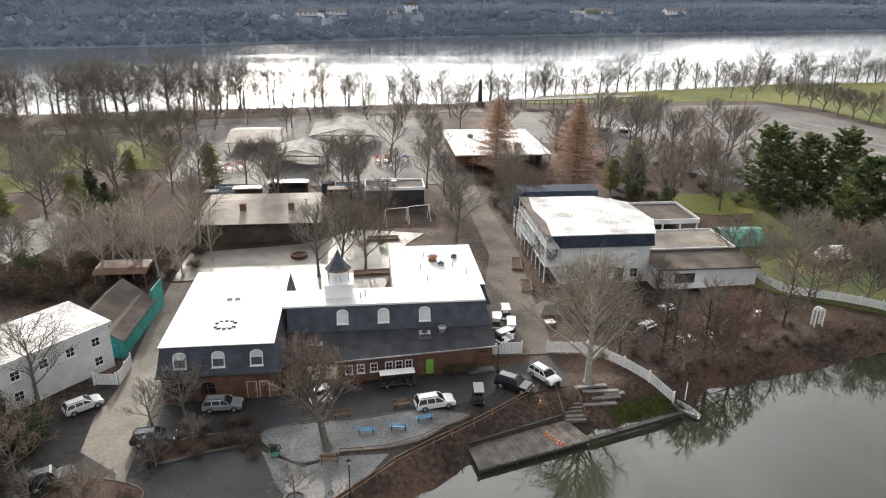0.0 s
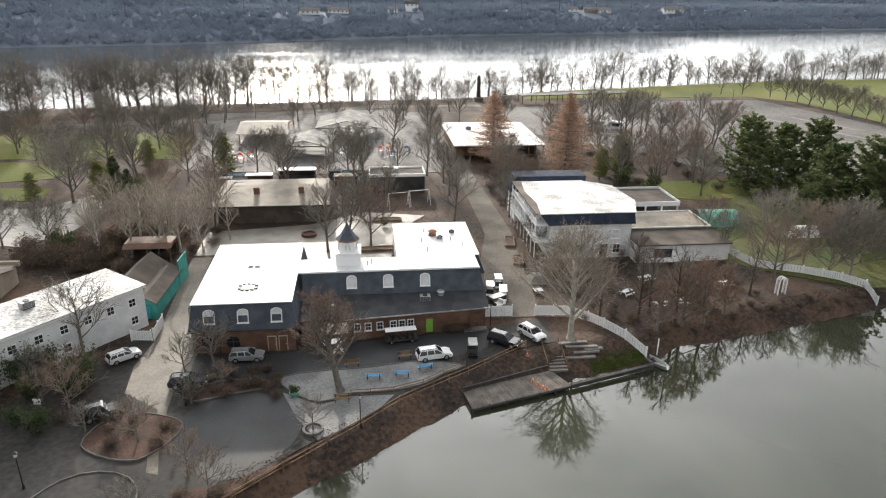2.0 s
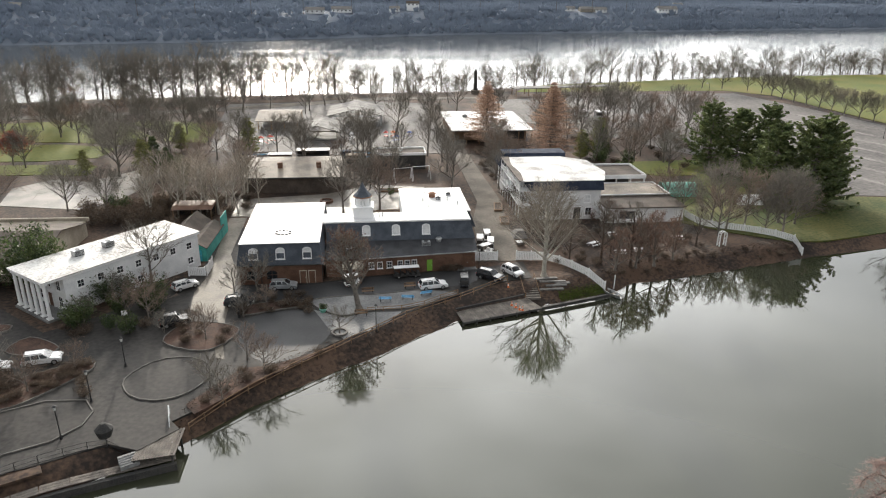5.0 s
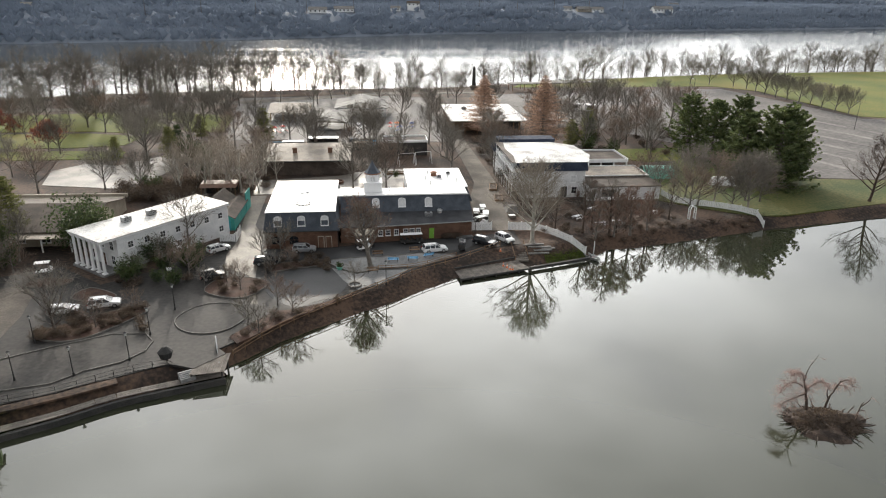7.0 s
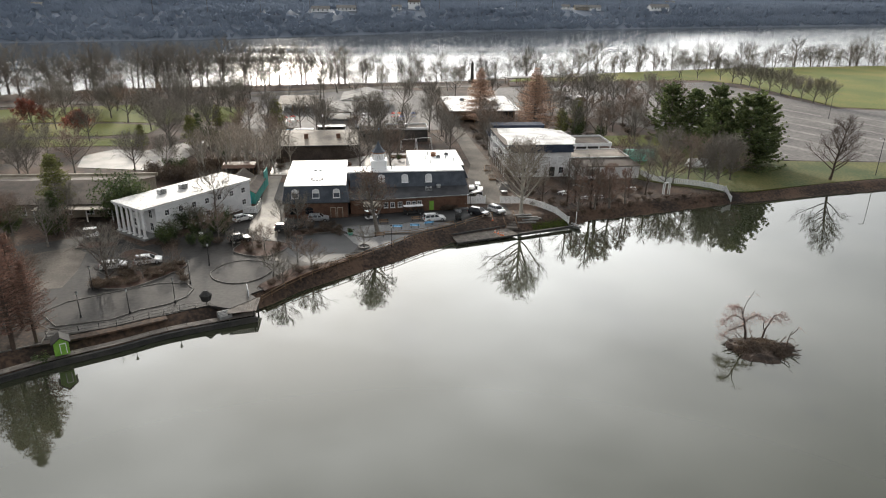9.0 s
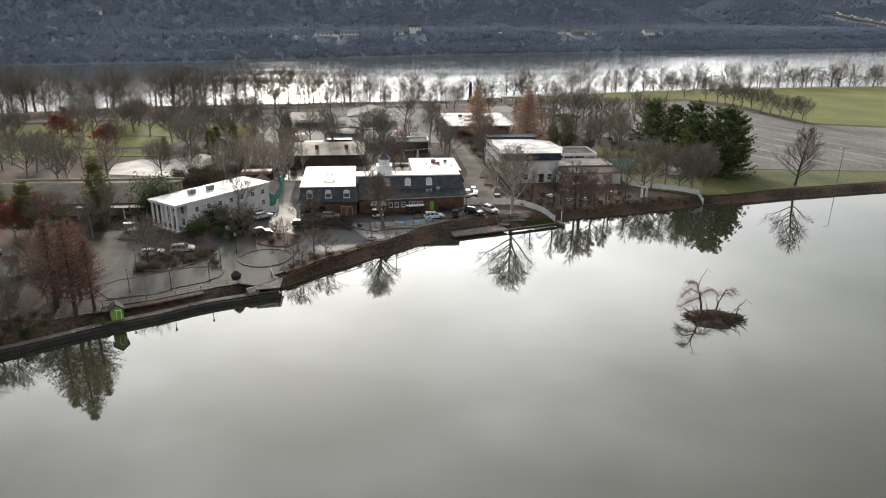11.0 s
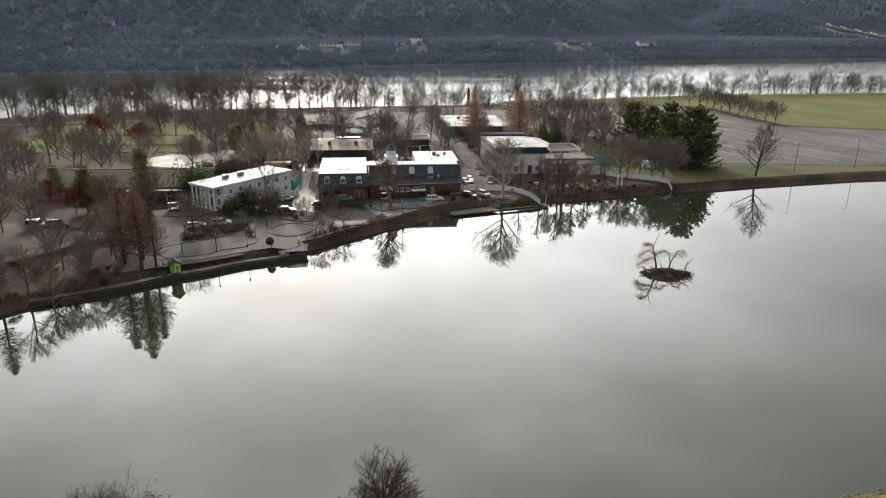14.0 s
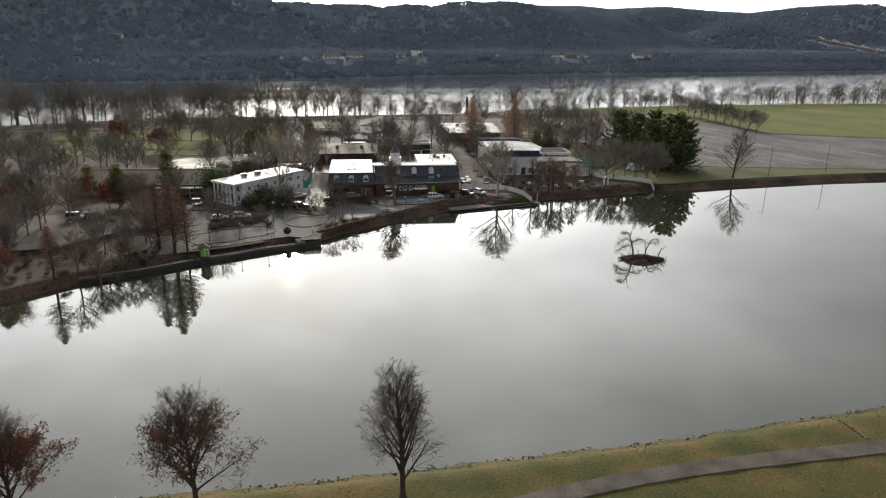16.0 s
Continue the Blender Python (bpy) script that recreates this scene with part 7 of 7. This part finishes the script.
for x, y, r in ((-18.3, -12.6, 6), (-11.6, -11.2, 8), (-19.4, -20.2, 5)):
    bench(x, y, r, BROWNTIMBER, "brown timber bench by the terrace")


def post_lamp(x, y, h=3.6, label="dark post lamp with a pale lantern head"):
    z = gz(x, y) + 0.03
    l = thing("street_lamp", label, "lamp", pose(x, y, z), "post lamps")
    part("base", cyl(bmesh.new(), 0, 0, -0.05, 0.5, 0.16, 0.1), DARKMETAL, l)
    part("pole", cyl(bmesh.new(), 0, 0, 0.5, h, 0.06, 0.05), DARKMETAL, l)
    part("lantern", cyl(bmesh.new(), 0, 0, h, h + 0.42, 0.12, 0.2, 8), LAMPGLASS, l)
    part("cap", cyl(bmesh.new(), 0, 0, h + 0.42, h + 0.6, 0.26, 0.04, 8), DARKMETAL, l)


for x, y in ((-17.3, -25), (0.6, -4.9), (-49, -31.7), (-50.5, -39.3), (-51.2, -46.2), (-56.9, -49.4), (-63.6, -49.9), (-65.2, -40.4), (-37.0, -19.2), (27, 2.4), (49.4, 23), (12.6, 12)):
    post_lamp(x, y)
for x, y in ((111, 15.3), (135.1, 19.7), (118, 150), (150, 92)):
    t = thing("light_pole", "tall slim parking lot light pole", "lamp", pose(x, y, 0.03), "parking lot light poles")
    part("pole", cyl(bmesh.new(), 0, 0, 0, 9.8, 0.09, 0.05), DARKMETAL, t)
    part("arm", bar(bmesh.new(), (0, 0, 9.7), (-1.0, 0, 9.8), 0.07), DARKMETAL, t)
    part("lamp_head", one(-1.4, -0.8, -0.14, 0.14, 9.74, 9.88, 0.03), STEEL, t)
for x, y, r in ((27.7, 0.6, 10), (31.3, 1.3, -5), (29.1, 10.1, 20), (41.5, 7, 0), (24, 5, 30)):
    t = thing("picnic_table", "pale weathered picnic table in the garden", "table", pose(x, y, gz(x, y), 0, 0, r), "picnic tables")
    part("tabletop", one(-1.0, 1.0, -0.42, 0.42, 0.7, 0.76, 0.02), OLDWHITE, t)
    for s in (-0.75, 0.75):
        part("bench_board", one(-1.0, 1.0, s - 0.13, s + 0.13, 0.42, 0.47), OLDWHITE, t)
    for sx in (-0.7, 0.7):
        for sy in (-0.6, 0.6):
            part("leg", bar(bmesh.new(), (sx, sy, 0), (sx, sy * 0.35, 0.72), 0.07), OLDWHITE, t)
arb = thing("garden_arch", "white lattice garden arch", "arch", pose(48.4, 3.2, gz(48.4, 3.2), 0, 0, 10))
for s in (-0.7, 0.7):
    for d in (-0.35, 0.35):
        part("post", one(s - 0.06, s + 0.06, d - 0.06, d + 0.06, 0, 2.3), WHITEPAINT, arb)
    bm = bmesh.new()
    for k in range(8):
        box(bm, s - 0.02, s + 0.02, -0.3, 0.3, 0.2 + k * 0.27, 0.26 + k * 0.27)
    part("lattice", bm, WHITEPAINT, arb)
bm = bmesh.new()
for k in range(9):
    a0, a1 = math.pi * k / 9, math.pi * (k + 1) / 9
    for d in (-0.35, 0.35):
        bar(bm, (0.7 * math.cos(a0), d, 2.3 + 0.6 * math.sin(a0)), (0.7 * math.cos(a1), d, 2.3 + 0.6 * math.sin(a1)), 0.1)
    bar(bm, (0.7 * math.cos(a0), -0.4, 2.3 + 0.6 * math.sin(a0)), (0.7 * math.cos(a0), 0.4, 2.3 + 0.6 * math.sin(a0)), 0.07)
part("arch_top", bm, WHITEPAINT, arb)
wt = thing("white_tent", "crumpled white tarpaulin on the lawn", "tarpaulin", pose(68, 28, 0))
part("sheet", frustum(bmesh.new(), -3, 3, -1.4, 1.4, 0, -2.5, 2.6, -0.4, 0.3, 2.1), OLDWHITE, wt)
tp = first(shrub("potted_shrub", "round green shrub in a tub", 61, 0.7, 0.9, EVERGREEN, 300, 0.12, 7), (-25, -18.4))
tp.location.z = 0.45
tub = thing("planter_tub", "green tub under a round shrub", "planter", pose(-25, -18.4, 0.06))
part("tub", cyl(bmesh.new(), 0, 0, 0, 0.45, 0.4, 0.55, 14), GREENTENT, tub)
rp = thing("ring_planter", "round stone-ringed planter in the courtyard", "planter", pose(-26.8, 35.8, 0.03))
for i in range(16):
    a = math.tau * i / 16
    b = bmesh.new()
    bmesh.ops.create_cube(b, size=1, matrix=pose(1.25 * math.cos(a), 1.25 * math.sin(a), 0.25, 0, 0, math.degrees(a)) @ Matrix.Diagonal((0.35, 0.46, 0.5, 1)))
    part("stone", b, BRICK, rp)
part("soil", cyl(bmesh.new(), 0, 0, 0, 0.3, 1.1, seg=16), LITTER, rp)
ringed = thing("tree_ring", "round kerb of stone round a small tree", "planter", pose(-22.4, -25.2, 0.03))
for i in range(14):
    a = math.tau * i / 14
    b = bmesh.new()
    bmesh.ops.create_cube(b, size=1, matrix=pose(1.0 * math.cos(a), 1.0 * math.sin(a), 0.12, 0, 0, math.degrees(a)) @ Matrix.Diagonal((0.25, 0.42, 0.3, 1)))
    part("stone", b, KERB, ringed)
for x, y, r, w in ((9.4, 20, 82, 4), (9.8, 29, 80, 5), (-14.5, 27.4, 3, 7), (-12.5, 43.4, 0, 6)):
    t = thing("raised_bed", "low timber-edged raised bed of dark soil", "planter", pose(x + 0.6, y, 0.03, 0, 0, r), "raised beds")
    for x0, x1, y0, y1 in ((-w / 2, w / 2, -0.9, -0.75), (-w / 2, w / 2, 0.75, 0.9), (-w / 2, -w / 2 + 0.15, -0.75, 0.75), (w / 2 - 0.15, w / 2, -0.75, 0.75)):
        part("board", one(x0, x1, y0, y1, 0, 0.4), BROWNTIMBER, t)
    part("soil", one(-w / 2 + 0.1, w / 2 - 0.1, -0.78, 0.78, 0, 0.3), LITTER, t)
wp = thing("tarpaulin_heap", "heap under a pale grey tarpaulin beside the road", "heap", pose(11.2, 11.6, 0))
part("sheet", frustum(bmesh.new(), -1.4, 1.5, -1.8, 1.7, 0, -0.6, 0.8, -0.9, 0.6, 1.2), METALROOF, wp)
cr = thing("crate", "pale wooden crate beside the road", "crate", pose(10.4, 7, 0, 0, 0, 8))
for i in range(5):
    part("slat", one(-0.7 + i * 0.29, -0.47 + i * 0.29, -0.6, 0.6, 0.5, 0.55), OLDWHITE, cr)
part("box", one(-0.7, 0.7, -0.6, 0.6, 0, 0.5), TIMBER, cr)
# white swing frames in the garden behind
for x, y in ((-9, 52), (-4.4, 53.5)):
    t = thing("swing_frame", "white metal swing frame", "frame", pose(x, y, 0, 0, 0, 12), "white frames")
    part("top_bar", bar(bmesh.new(), (-2.2, 0, 3.2), (2.2, 0, 3.2), 0.1), WHITEPAINT, t)
    for s in (-2.2, 2.2):
        for d in (-1.2, 1.2):
            part("leg", bar(bmesh.new(), (s, 0, 3.2), (s, d, 0), 0.09), WHITEPAINT, t)
# coloured playthings on the fair ground
for i, (x, y, m, nm) in enumerate(((-48.5, 94.5, REDPAINT, "red"), (-46, 96, REDPAINT, "red"), (-11.3, 100.4, REDPAINT, "red"), (-9, 100.6, ORANGE, "orange"), (-4, 100, DARKBLUE, "dark blue"), (-8.4, 94.6, DARKBLUE, "dark blue"), (-20, 101, OLDWHITE, "white"), (-22, 99.4, OLDWHITE, "white"), (-50.4, 95.6, OLDWHITE, "white"))):
    t = thing("play_set", f"small {nm} playground climbing set", "playground", pose(x, y, 0.03, 0, 0, i * 37), "playthings on the fair ground")
    for sx in (-0.7, 0.7):
        for sy in (-0.5, 0.5):
            part("post", one(sx - 0.06, sx + 0.06, sy - 0.06, sy + 0.06, 0, 1.9), STEEL, t)
    part("deck", one(-0.75, 0.75, -0.55, 0.55, 0.8, 0.9), m, t)
    part("canopy", frustum(bmesh.new(), -0.9, 0.9, -0.7, 0.7, 1.85, -0.15, 0.15, -0.1, 0.1, 2.4), m, t)
    part("slide", bar(bmesh.new(), (0.75, 0, 0.88), (2.1, 0, 0.15), 0.5, 0.08), m, t)
cb = thing("bench_stack", "stack of red boards and crates in the yard", "stack", pose(-91, -31.6, 0.03))
for i in range(5):
    part("board", one(-1.2, 1.2, -0.5 + i * 0.03, 0.5, i * 0.16, i * 0.16 + 0.12), REDPAINT if i % 2 else TIMBER, cb)
sg = thing("picnic_sign", "small white board on two posts beside the drive", "sign", pose(-53, -18.6, 0))
part("board", one(-0.4, 0.4, -0.03, 0.03, 0.8, 1.5), WHITEPAINT, sg)
for s in (-0.35, 0.35):
    part("post", one(s - 0.04, s + 0.04, 0.035, 0.1, 0, 1.5), BROWNTIMBER, sg)

# ---------------------------------------------------------------- pond islet
isl = thing("islet", "small rooty mud islet with a withered tree", "islet", pose(33.0, -65.2, POND))
rnd = random.Random(5)
V, F = [], []
for i in range(9):
    for k in range(22):
        a = math.tau * k / 22
        rr = (i / 8) * (1 + 0.16 * math.sin(3 * a + 1) + 0.1 * math.sin(7 * a))
        zz = 0.95 * (1 - (i / 8) ** 2.2) - 0.12 + rnd.uniform(-0.08, 0.08)
        V.append((4.7 * rr * math.cos(a), 3.7 * rr * math.sin(a), zz + 0.12 * math.sin(a * 5 + i) * (i / 8)))
for i in range(8):
    for k in range(22):
        F.append((i * 22 + k, i * 22 + (k + 1) % 22, (i + 1) * 22 + (k + 1) % 22, (i + 1) * 22 + k))
mesh("mound", V, F, MUD, isl)
for k in range(48):
    a = rnd.uniform(0, math.tau)
    p = Vector((4.0 * math.cos(a), 2.9 * math.sin(a), 0.25))
    q = p + Vector((math.cos(a) * rnd.uniform(0.2, 0.9), math.sin(a) * rnd.uniform(0.2, 0.9), rnd.uniform(-0.5, 0.1)))
    RV, RF = [], []
    tube(RV, RF, [p * 0.85, p.lerp(q, 0.5) + Vector((0, 0, 0.12)), q], [0.09, 0.06, 0.03], 4)
    mesh("root", RV, RF, DARKBARK, isl)


def withered(label, spot, limbs, seed, haze):
    """A dead, gnarled tree of bent limbs (each a list of points and a radius), some with drooping pinkish twigs."""
    r = random.Random(seed)
    t = thing("withered_tree", label, "tree", pose(spot[0], spot[1], POND + 0.55))
    TV, TF, CV, CF = [], [], [], []
    for pts, rad, twiggy in limbs:
        line = smooth_line(pts, 0.35)
        k = len(line)
        line = [p + Vector((r.uniform(-1, 1), r.uniform(-1, 1), r.uniform(-1, 1))) * 0.05 for p in line]
        at = len(TV)
        tube(TV, TF, line, [rad * 0.72 * (1 - 0.8 * i / k) for i in range(k)], 6)
        if at:
            weld(TV, TF, at, range(at))
        for q in range(haze * 2 if twiggy else 2):
            p = line[r.randrange(k // 3, k)]
            d = Vector((r.uniform(-1, 1), r.uniform(-1, 1), r.uniform(-0.35, 0.5))).normalized()
            m = p + d * r.uniform(0.4, 0.9)
            e = m + d * r.uniform(0.2, 0.7) + Vector((0, 0, -r.uniform(0.1, 0.7)))
            tube(CV, CF, [p, m, e], [0.014, 0.01, 0.005], 3)
            for u in range(7):
                b = p.lerp(m, r.random()) if u % 2 else m.lerp(e, r.random())
                f = b + Vector((r.uniform(-1, 1), r.uniform(-1, 1), r.uniform(-0.9, 0.5))) * 0.5
                tube(CV, CF, [b, f], [0.01, 0.004], 3)
    mesh("trunk", TV, TF, DARKBARK, t, smooth=True)
    mesh("crown", CV, CF, PINKTWIG, t)
    return t


withered("withered leaning tree with pinkish twigs on the islet", (31.7, -63.2),
         (([(0.1, 0, -0.4), (-0.1, 0, 1.2), (-0.5, 0, 2.6), (-1.0, 0.2, 4.3), (-1.5, 0.2, 5.2)], 0.3, True), ([(-0.9, 0.1, 4.2), (-0.7, 0.3, 5.6), (-0.1, 0.3, 6.6), (0.2, 0.2, 7.6)], 0.1, False),
          ([(-0.5, 0, 2.5), (-1.6, -0.4, 2.4), (-2.8, -0.6, 2.1), (-3.9, -0.5, 1.2)], 0.14, True), ([(-0.7, 0, 3.2), (-1.8, 0.6, 3.7), (-2.8, 0.7, 3.2), (-3.4, 0.6, 2.3)], 0.12, True),
          ([(-0.6, 0, 2.8), (0.6, 0.4, 3.4), (1.7, 0.6, 3.5), (2.5, 0.5, 2.9)], 0.13, True), ([(-1.4, 0.2, 5.0), (-2.2, 0.1, 5.3), (-2.8, 0.2, 4.9)], 0.08, True)), 71, 30)
withered("small forked withered tree on the islet", (34.9, -62.4),
         (([(0, 0, -0.4), (0.1, 0, 0.8), (0.4, 0, 1.5), (0.9, 0.1, 2.6), (1.2, 0, 3.3)], 0.24, False), ([(0.1, 0, 0.9), (-0.2, 0.1, 1.7), (-0.1, 0.1, 2.6)], 0.14, False),
          ([(0.9, 0, 2.9), (1.7, 0.1, 3.3), (2.6, 0.1, 3.1), (3.1, 0, 2.4)], 0.1, True), ([(0.6, 0, 2.0), (1.2, 0.2, 2.6), (1.9, 0.2, 2.5)], 0.09, True)), 72, 16)
withered("broken forked snag on the islet", (36.9, -65.2),
         (([(0, 0, -0.5), (0.05, 0, 0.7), (0.3, 0.1, 1.6), (0.4, 0, 2.1)], 0.2, False), ([(0.3, 0, 1.5), (0.8, 0.1, 1.9), (1.2, 0, 2.6), (1.15, 0, 2.9)], 0.1, False), ([(0.1, 0, 0.9), (0.6, -0.1, 1.1)], 0.08, False)), 73, 4)
rnd = random.Random(15)
for k in range(26):
    a = rnd.uniform(0, math.tau)
    o = Vector((33.0 + 4.5 * math.cos(a), -65.2 + 3.4 * math.sin(a), POND + 0.1))
    t = thing("dead_branch", "broken dead branch sticking out of the islet's edge", "branch", Matrix.Translation(o), "dead branches on the islet")
    RV, RF = [], []
    d = Vector((math.cos(a), math.sin(a), rnd.uniform(0.0, 0.7))) * rnd.uniform(0.5, 1.3)
    tube(RV, RF, [Vector(d) * -0.5, Vector((0, 0, 0.1)), d], [0.09, 0.08, 0.03], 5)
    tube(RV, RF, [d * 0.4, d * 0.7 + Vector((0.2, -0.15, 0.3))], [0.04, 0.015], 4)
    mesh("branch", RV, RF, DARKBARK, t)

# stones and tussocks along the near shore: too many to count
V, F = [], []
rnd = random.Random(9)
for i in range(1300):
    x = rnd.uniform(-75, 75)
    y = float(np.interp(x, NX, NY)) - rnd.uniform(-0.4, 1.1)
    z, s = gz(x, y), 0.06 + 0.2 * rnd.random() ** 2.5
    k = len(V)
    V += [(x + s * rnd.uniform(0.7, 1.2) * dx, y + s * rnd.uniform(0.7, 1.2) * dy, z + s * dz * rnd.uniform(0.5, 0.9)) for dx, dy, dz in ((1, 0, 0), (0, 1, 0), (-1, 0, 0), (0, -1, 0), (0.1, 0.1, 1))]
    F += [(k, k + 1, k + 4), (k + 1, k + 2, k + 4), (k + 2, k + 3, k + 4), (k + 3, k, k + 4)]
tagged(mesh("shore_stones", V, F, STONE), "pale broken stones along the water's edge", "stones", kind="stuff")
for x0, y0, x1, y1, n in ((31.8, -133.4, 32.2, -137.6, 9),):
    for i in range(n):
        f = i / (n - 1)
        x, y = x0 + (x1 - x0) * f, y0 + (y1 - y0) * f
        t = thing("kerb_stone", "pale flat stone in a row across the bank", "stone", pose(x, y, gz(x, y) - 0.05, 0, 0, rnd.uniform(-20, 20)), "row of stones on the bank")
        part("stone", one(-0.22, 0.22, -0.15, 0.15, 0, 0.14, 0.04), STONE, t)
V, F = [], []
for i in range(9000):
    x = rnd.uniform(-70, 60)
    y = rnd.uniform(-165, -128)
    if y > float(np.interp(x, NX, NY)) - 0.9:
        continue
    pm = min((Vector((x, y, 0)) - m).length for m in mid[::3])
    if pm < 1.5:
        continue
    leaf(V, F, Vector((x, y, gz(x, y) + 0.05)), rnd.uniform(0.05, 0.14), rnd, 0.7)
tagged(mesh("bank_tufts", V, F, BANKGRASS), "dry grass tufts and leaves on the bank", "grass", kind="stuff")
V, F = [], []
for i in range(9000):
    x = rnd.uniform(-40, 66)
    y = float(np.interp(x, SX, SY)) + rnd.uniform(0.1, 6)
    if -5.5 < x < 9.5 and y < -13:
        continue
    leaf(V, F, Vector((x, y, gz(x, y) + 0.08)), rnd.uniform(0.05, 0.15), rnd, 0.3)
tagged(mesh("bank_brush", V, F, LITTER), "fallen leaves and low brown brush on the bank", "brush", kind="stuff")

# ---------------------------------------------------------------- across the river
def far_house(x, d, w, dep, h, wall, roof, label, rz=0):
    y = float(np.interp(x, FX, FY)) + d
    t = thing("far_house", label, "house", pose(x, y, gz(x, y) - 0.3, 0, 0, rz), "houses across the river")
    part("wall", gable_wall(bmesh.new(), -w / 2, w / 2, -dep / 2, dep / 2, h, h + dep * 0.28), wall, t)
    gable(t, -w / 2, w / 2, -dep / 2, dep / 2, h, h + dep * 0.3, roof, 0.5)
    for i in range(max(2, int(w / 4))):
        window(t, pose(-w / 2 + (i + 0.5) * w / max(2, int(w / 4)), -dep / 2 - 0.02, h - 1.9), 1.3, 1.4, 0, DARKGLASS, WHITEPAINT, 0.05, 0, False)


for x, d, w, dep, h, wall, roof, label in ((-62, 74, 18, 9, 3.2, OLDWHITE, METALROOF, "low white house with a grey roof"), (-36, 78, 20, 9, 3, OLDWHITE, METALROOF, "long low white river house"), (38, 84, 13, 8, 7.5, WHITEPAINT, BROWNROOF, "tall white house over the river"),
                                          (18, 80, 10, 8, 3, OLDWHITE, METALROOF, "small white house in the woods"), (262, 70, 14, 9, 3.5, OLDWHITE, METALROOF, "white house with a pale roof"), (245, 74, 16, 9, 3, TANWALL, METALROOF, "low tan house by the river"),
                                          (225, 78, 10, 8, 3, OLDWHITE, METALROOF, "small pale house by the river"), (352, 66, 24, 12, 4.5, WHITEPAINT, METALROOF, "white metal barn by the river"), (-320, 120, 12, 8, 3, OLDWHITE, METALROOF, "small white house in the woods"), (-300, 180, 12, 8, 3, OLDWHITE, METALROOF, "small white house in the woods"), (395, 120, 12, 9, 4, OLDWHITE, METALROOF, "small pale house by the river")):
    far_house(x, d, w, dep, h, wall, roof, label)
for i in range(13):
    x = -210 + i * 46
    d = 66
    y = float(np.interp(x, FX, FY)) + d
    t = thing("utility_pole", "pale utility pole across the river", "pole", pose(x, y, gz(x, y)), "utility poles")
    part("pole", cyl(bmesh.new(), 0, 0, -0.3, 19, 0.28, 0.18, 6), TIMBER, t)
    part("crossarm", bar(bmesh.new(), (-1.6, 0, 18), (1.6, 0, 18), 0.2), TIMBER, t)
hw = thing("far_highway", "distant highway on concrete walls along the hillside", "road", kind="structure")
pts = [Vector((float(np.interp(y, HWY_Y, HWY_X)), y, float(np.interp(y, HWY_Y, HWY_Z)))) for y in range(790, 1001, 14)]
for a, b in zip(pts, pts[1:]):
    part("roadway", bar(bmesh.new(), a, b, 13, 1.0), PARKING, hw)
    part("retaining_wall", bar(bmesh.new(), (a.x - 7, a.y, a.z - 0.8), (b.x - 7, b.y, b.z - 0.8), 0.8, 2.6), STONE, hw)
for i, p in enumerate(pts):
    t = thing("far_vehicle", "white vehicle far off on the highway", "vehicle", pose(p.x + (-4, 3)[i % 2], p.y, p.z + 0.6, 0, 0, 98), "traffic on the highway")
    part("body", one(-2.6, 2.6, -1.1, 1.1, 0.4, 2.6, 0.2), CARWHITE, t)
    part("wheel_base", one(-2.2, 2.2, -1.0, 1.0, 0, 0.4), TYRE, t)
ob = thing("obelisk", "slim dark stone obelisk by the river", "monument", pose(31, 190, 0))
part("plinth", one(-1.6, 1.6, -1.6, 1.6, -0.2, 1.6, 0.1), STONE, ob)
part("shaft", frustum(bmesh.new(), -0.8, 0.8, -0.8, 0.8, 1.6, -0.55, 0.55, -0.55, 0.55, 9.0), DARKWALL, ob)
part("cap", frustum(bmesh.new(), -0.7, 0.7, -0.7, 0.7, 9.0, -0.1, 0.1, -0.1, 0.1, 10.4), DARKWALL, ob)
lowp = thing("river_pavilion", "long low pavilion roof beside the river", "pavilion", pose(70, 188, 0, 0, 0, 8))
part("roof", one(-24, 24, -3, 3, 3.0, 3.3, 0.05), METALROOF, lowp)
for i in range(9):
    for s in (-2.6, 2.6):
        part("post", one(-23 + i * 5.75 - 0.12, -23 + i * 5.75 + 0.12, s - 0.12, s + 0.12, 0, 3.0), BROWNTIMBER, lowp)
tow = thing("channel_marker", "thin pale channel marker standing in the river", "mast", pose(36, 386, STREAM))
part("mast", cyl(bmesh.new(), 0, 0, -3, 9, 0.25, 0.18, 6), STEEL, tow)
part("top_light", cyl(bmesh.new(), 0, 0, 9, 9.6, 0.3, 0.2, 6), STEEL, tow)

V, F = [], []
for i in range(3500):
    x = rnd.uniform(12.5, 20.5)
    y = float(np.interp(x, SX, SY)) + rnd.gauss(1.8, 0.7)
    leaf(V, F, Vector((x, y, gz(x, y) + 0.04)), rnd.uniform(0.06, 0.16), rnd, 0.3)
tagged(mesh("mossy_grass", V, F, MOSS), "bright mossy grass on the bank by the dock", "grass", kind="stuff")

V, F = [], []
for i in range(2600):
    a, q = rnd.uniform(0, math.tau), math.sqrt(rnd.random()) * 0.97
    x, y = 33.0 + 4.3 * q * math.cos(a), -65.2 + 3.2 * q * math.sin(a)
    leaf(V, F, Vector((x, y, POND + 0.95 * (1 - q ** 2.2) - 0.05 + rnd.uniform(-0.05, 0.12))), rnd.uniform(0.06, 0.22), rnd, 0.2)
tagged(mesh("islet_litter", V, F, SHRUB), "dead twigs and leaves strewn on the islet", "litter", kind="stuff")
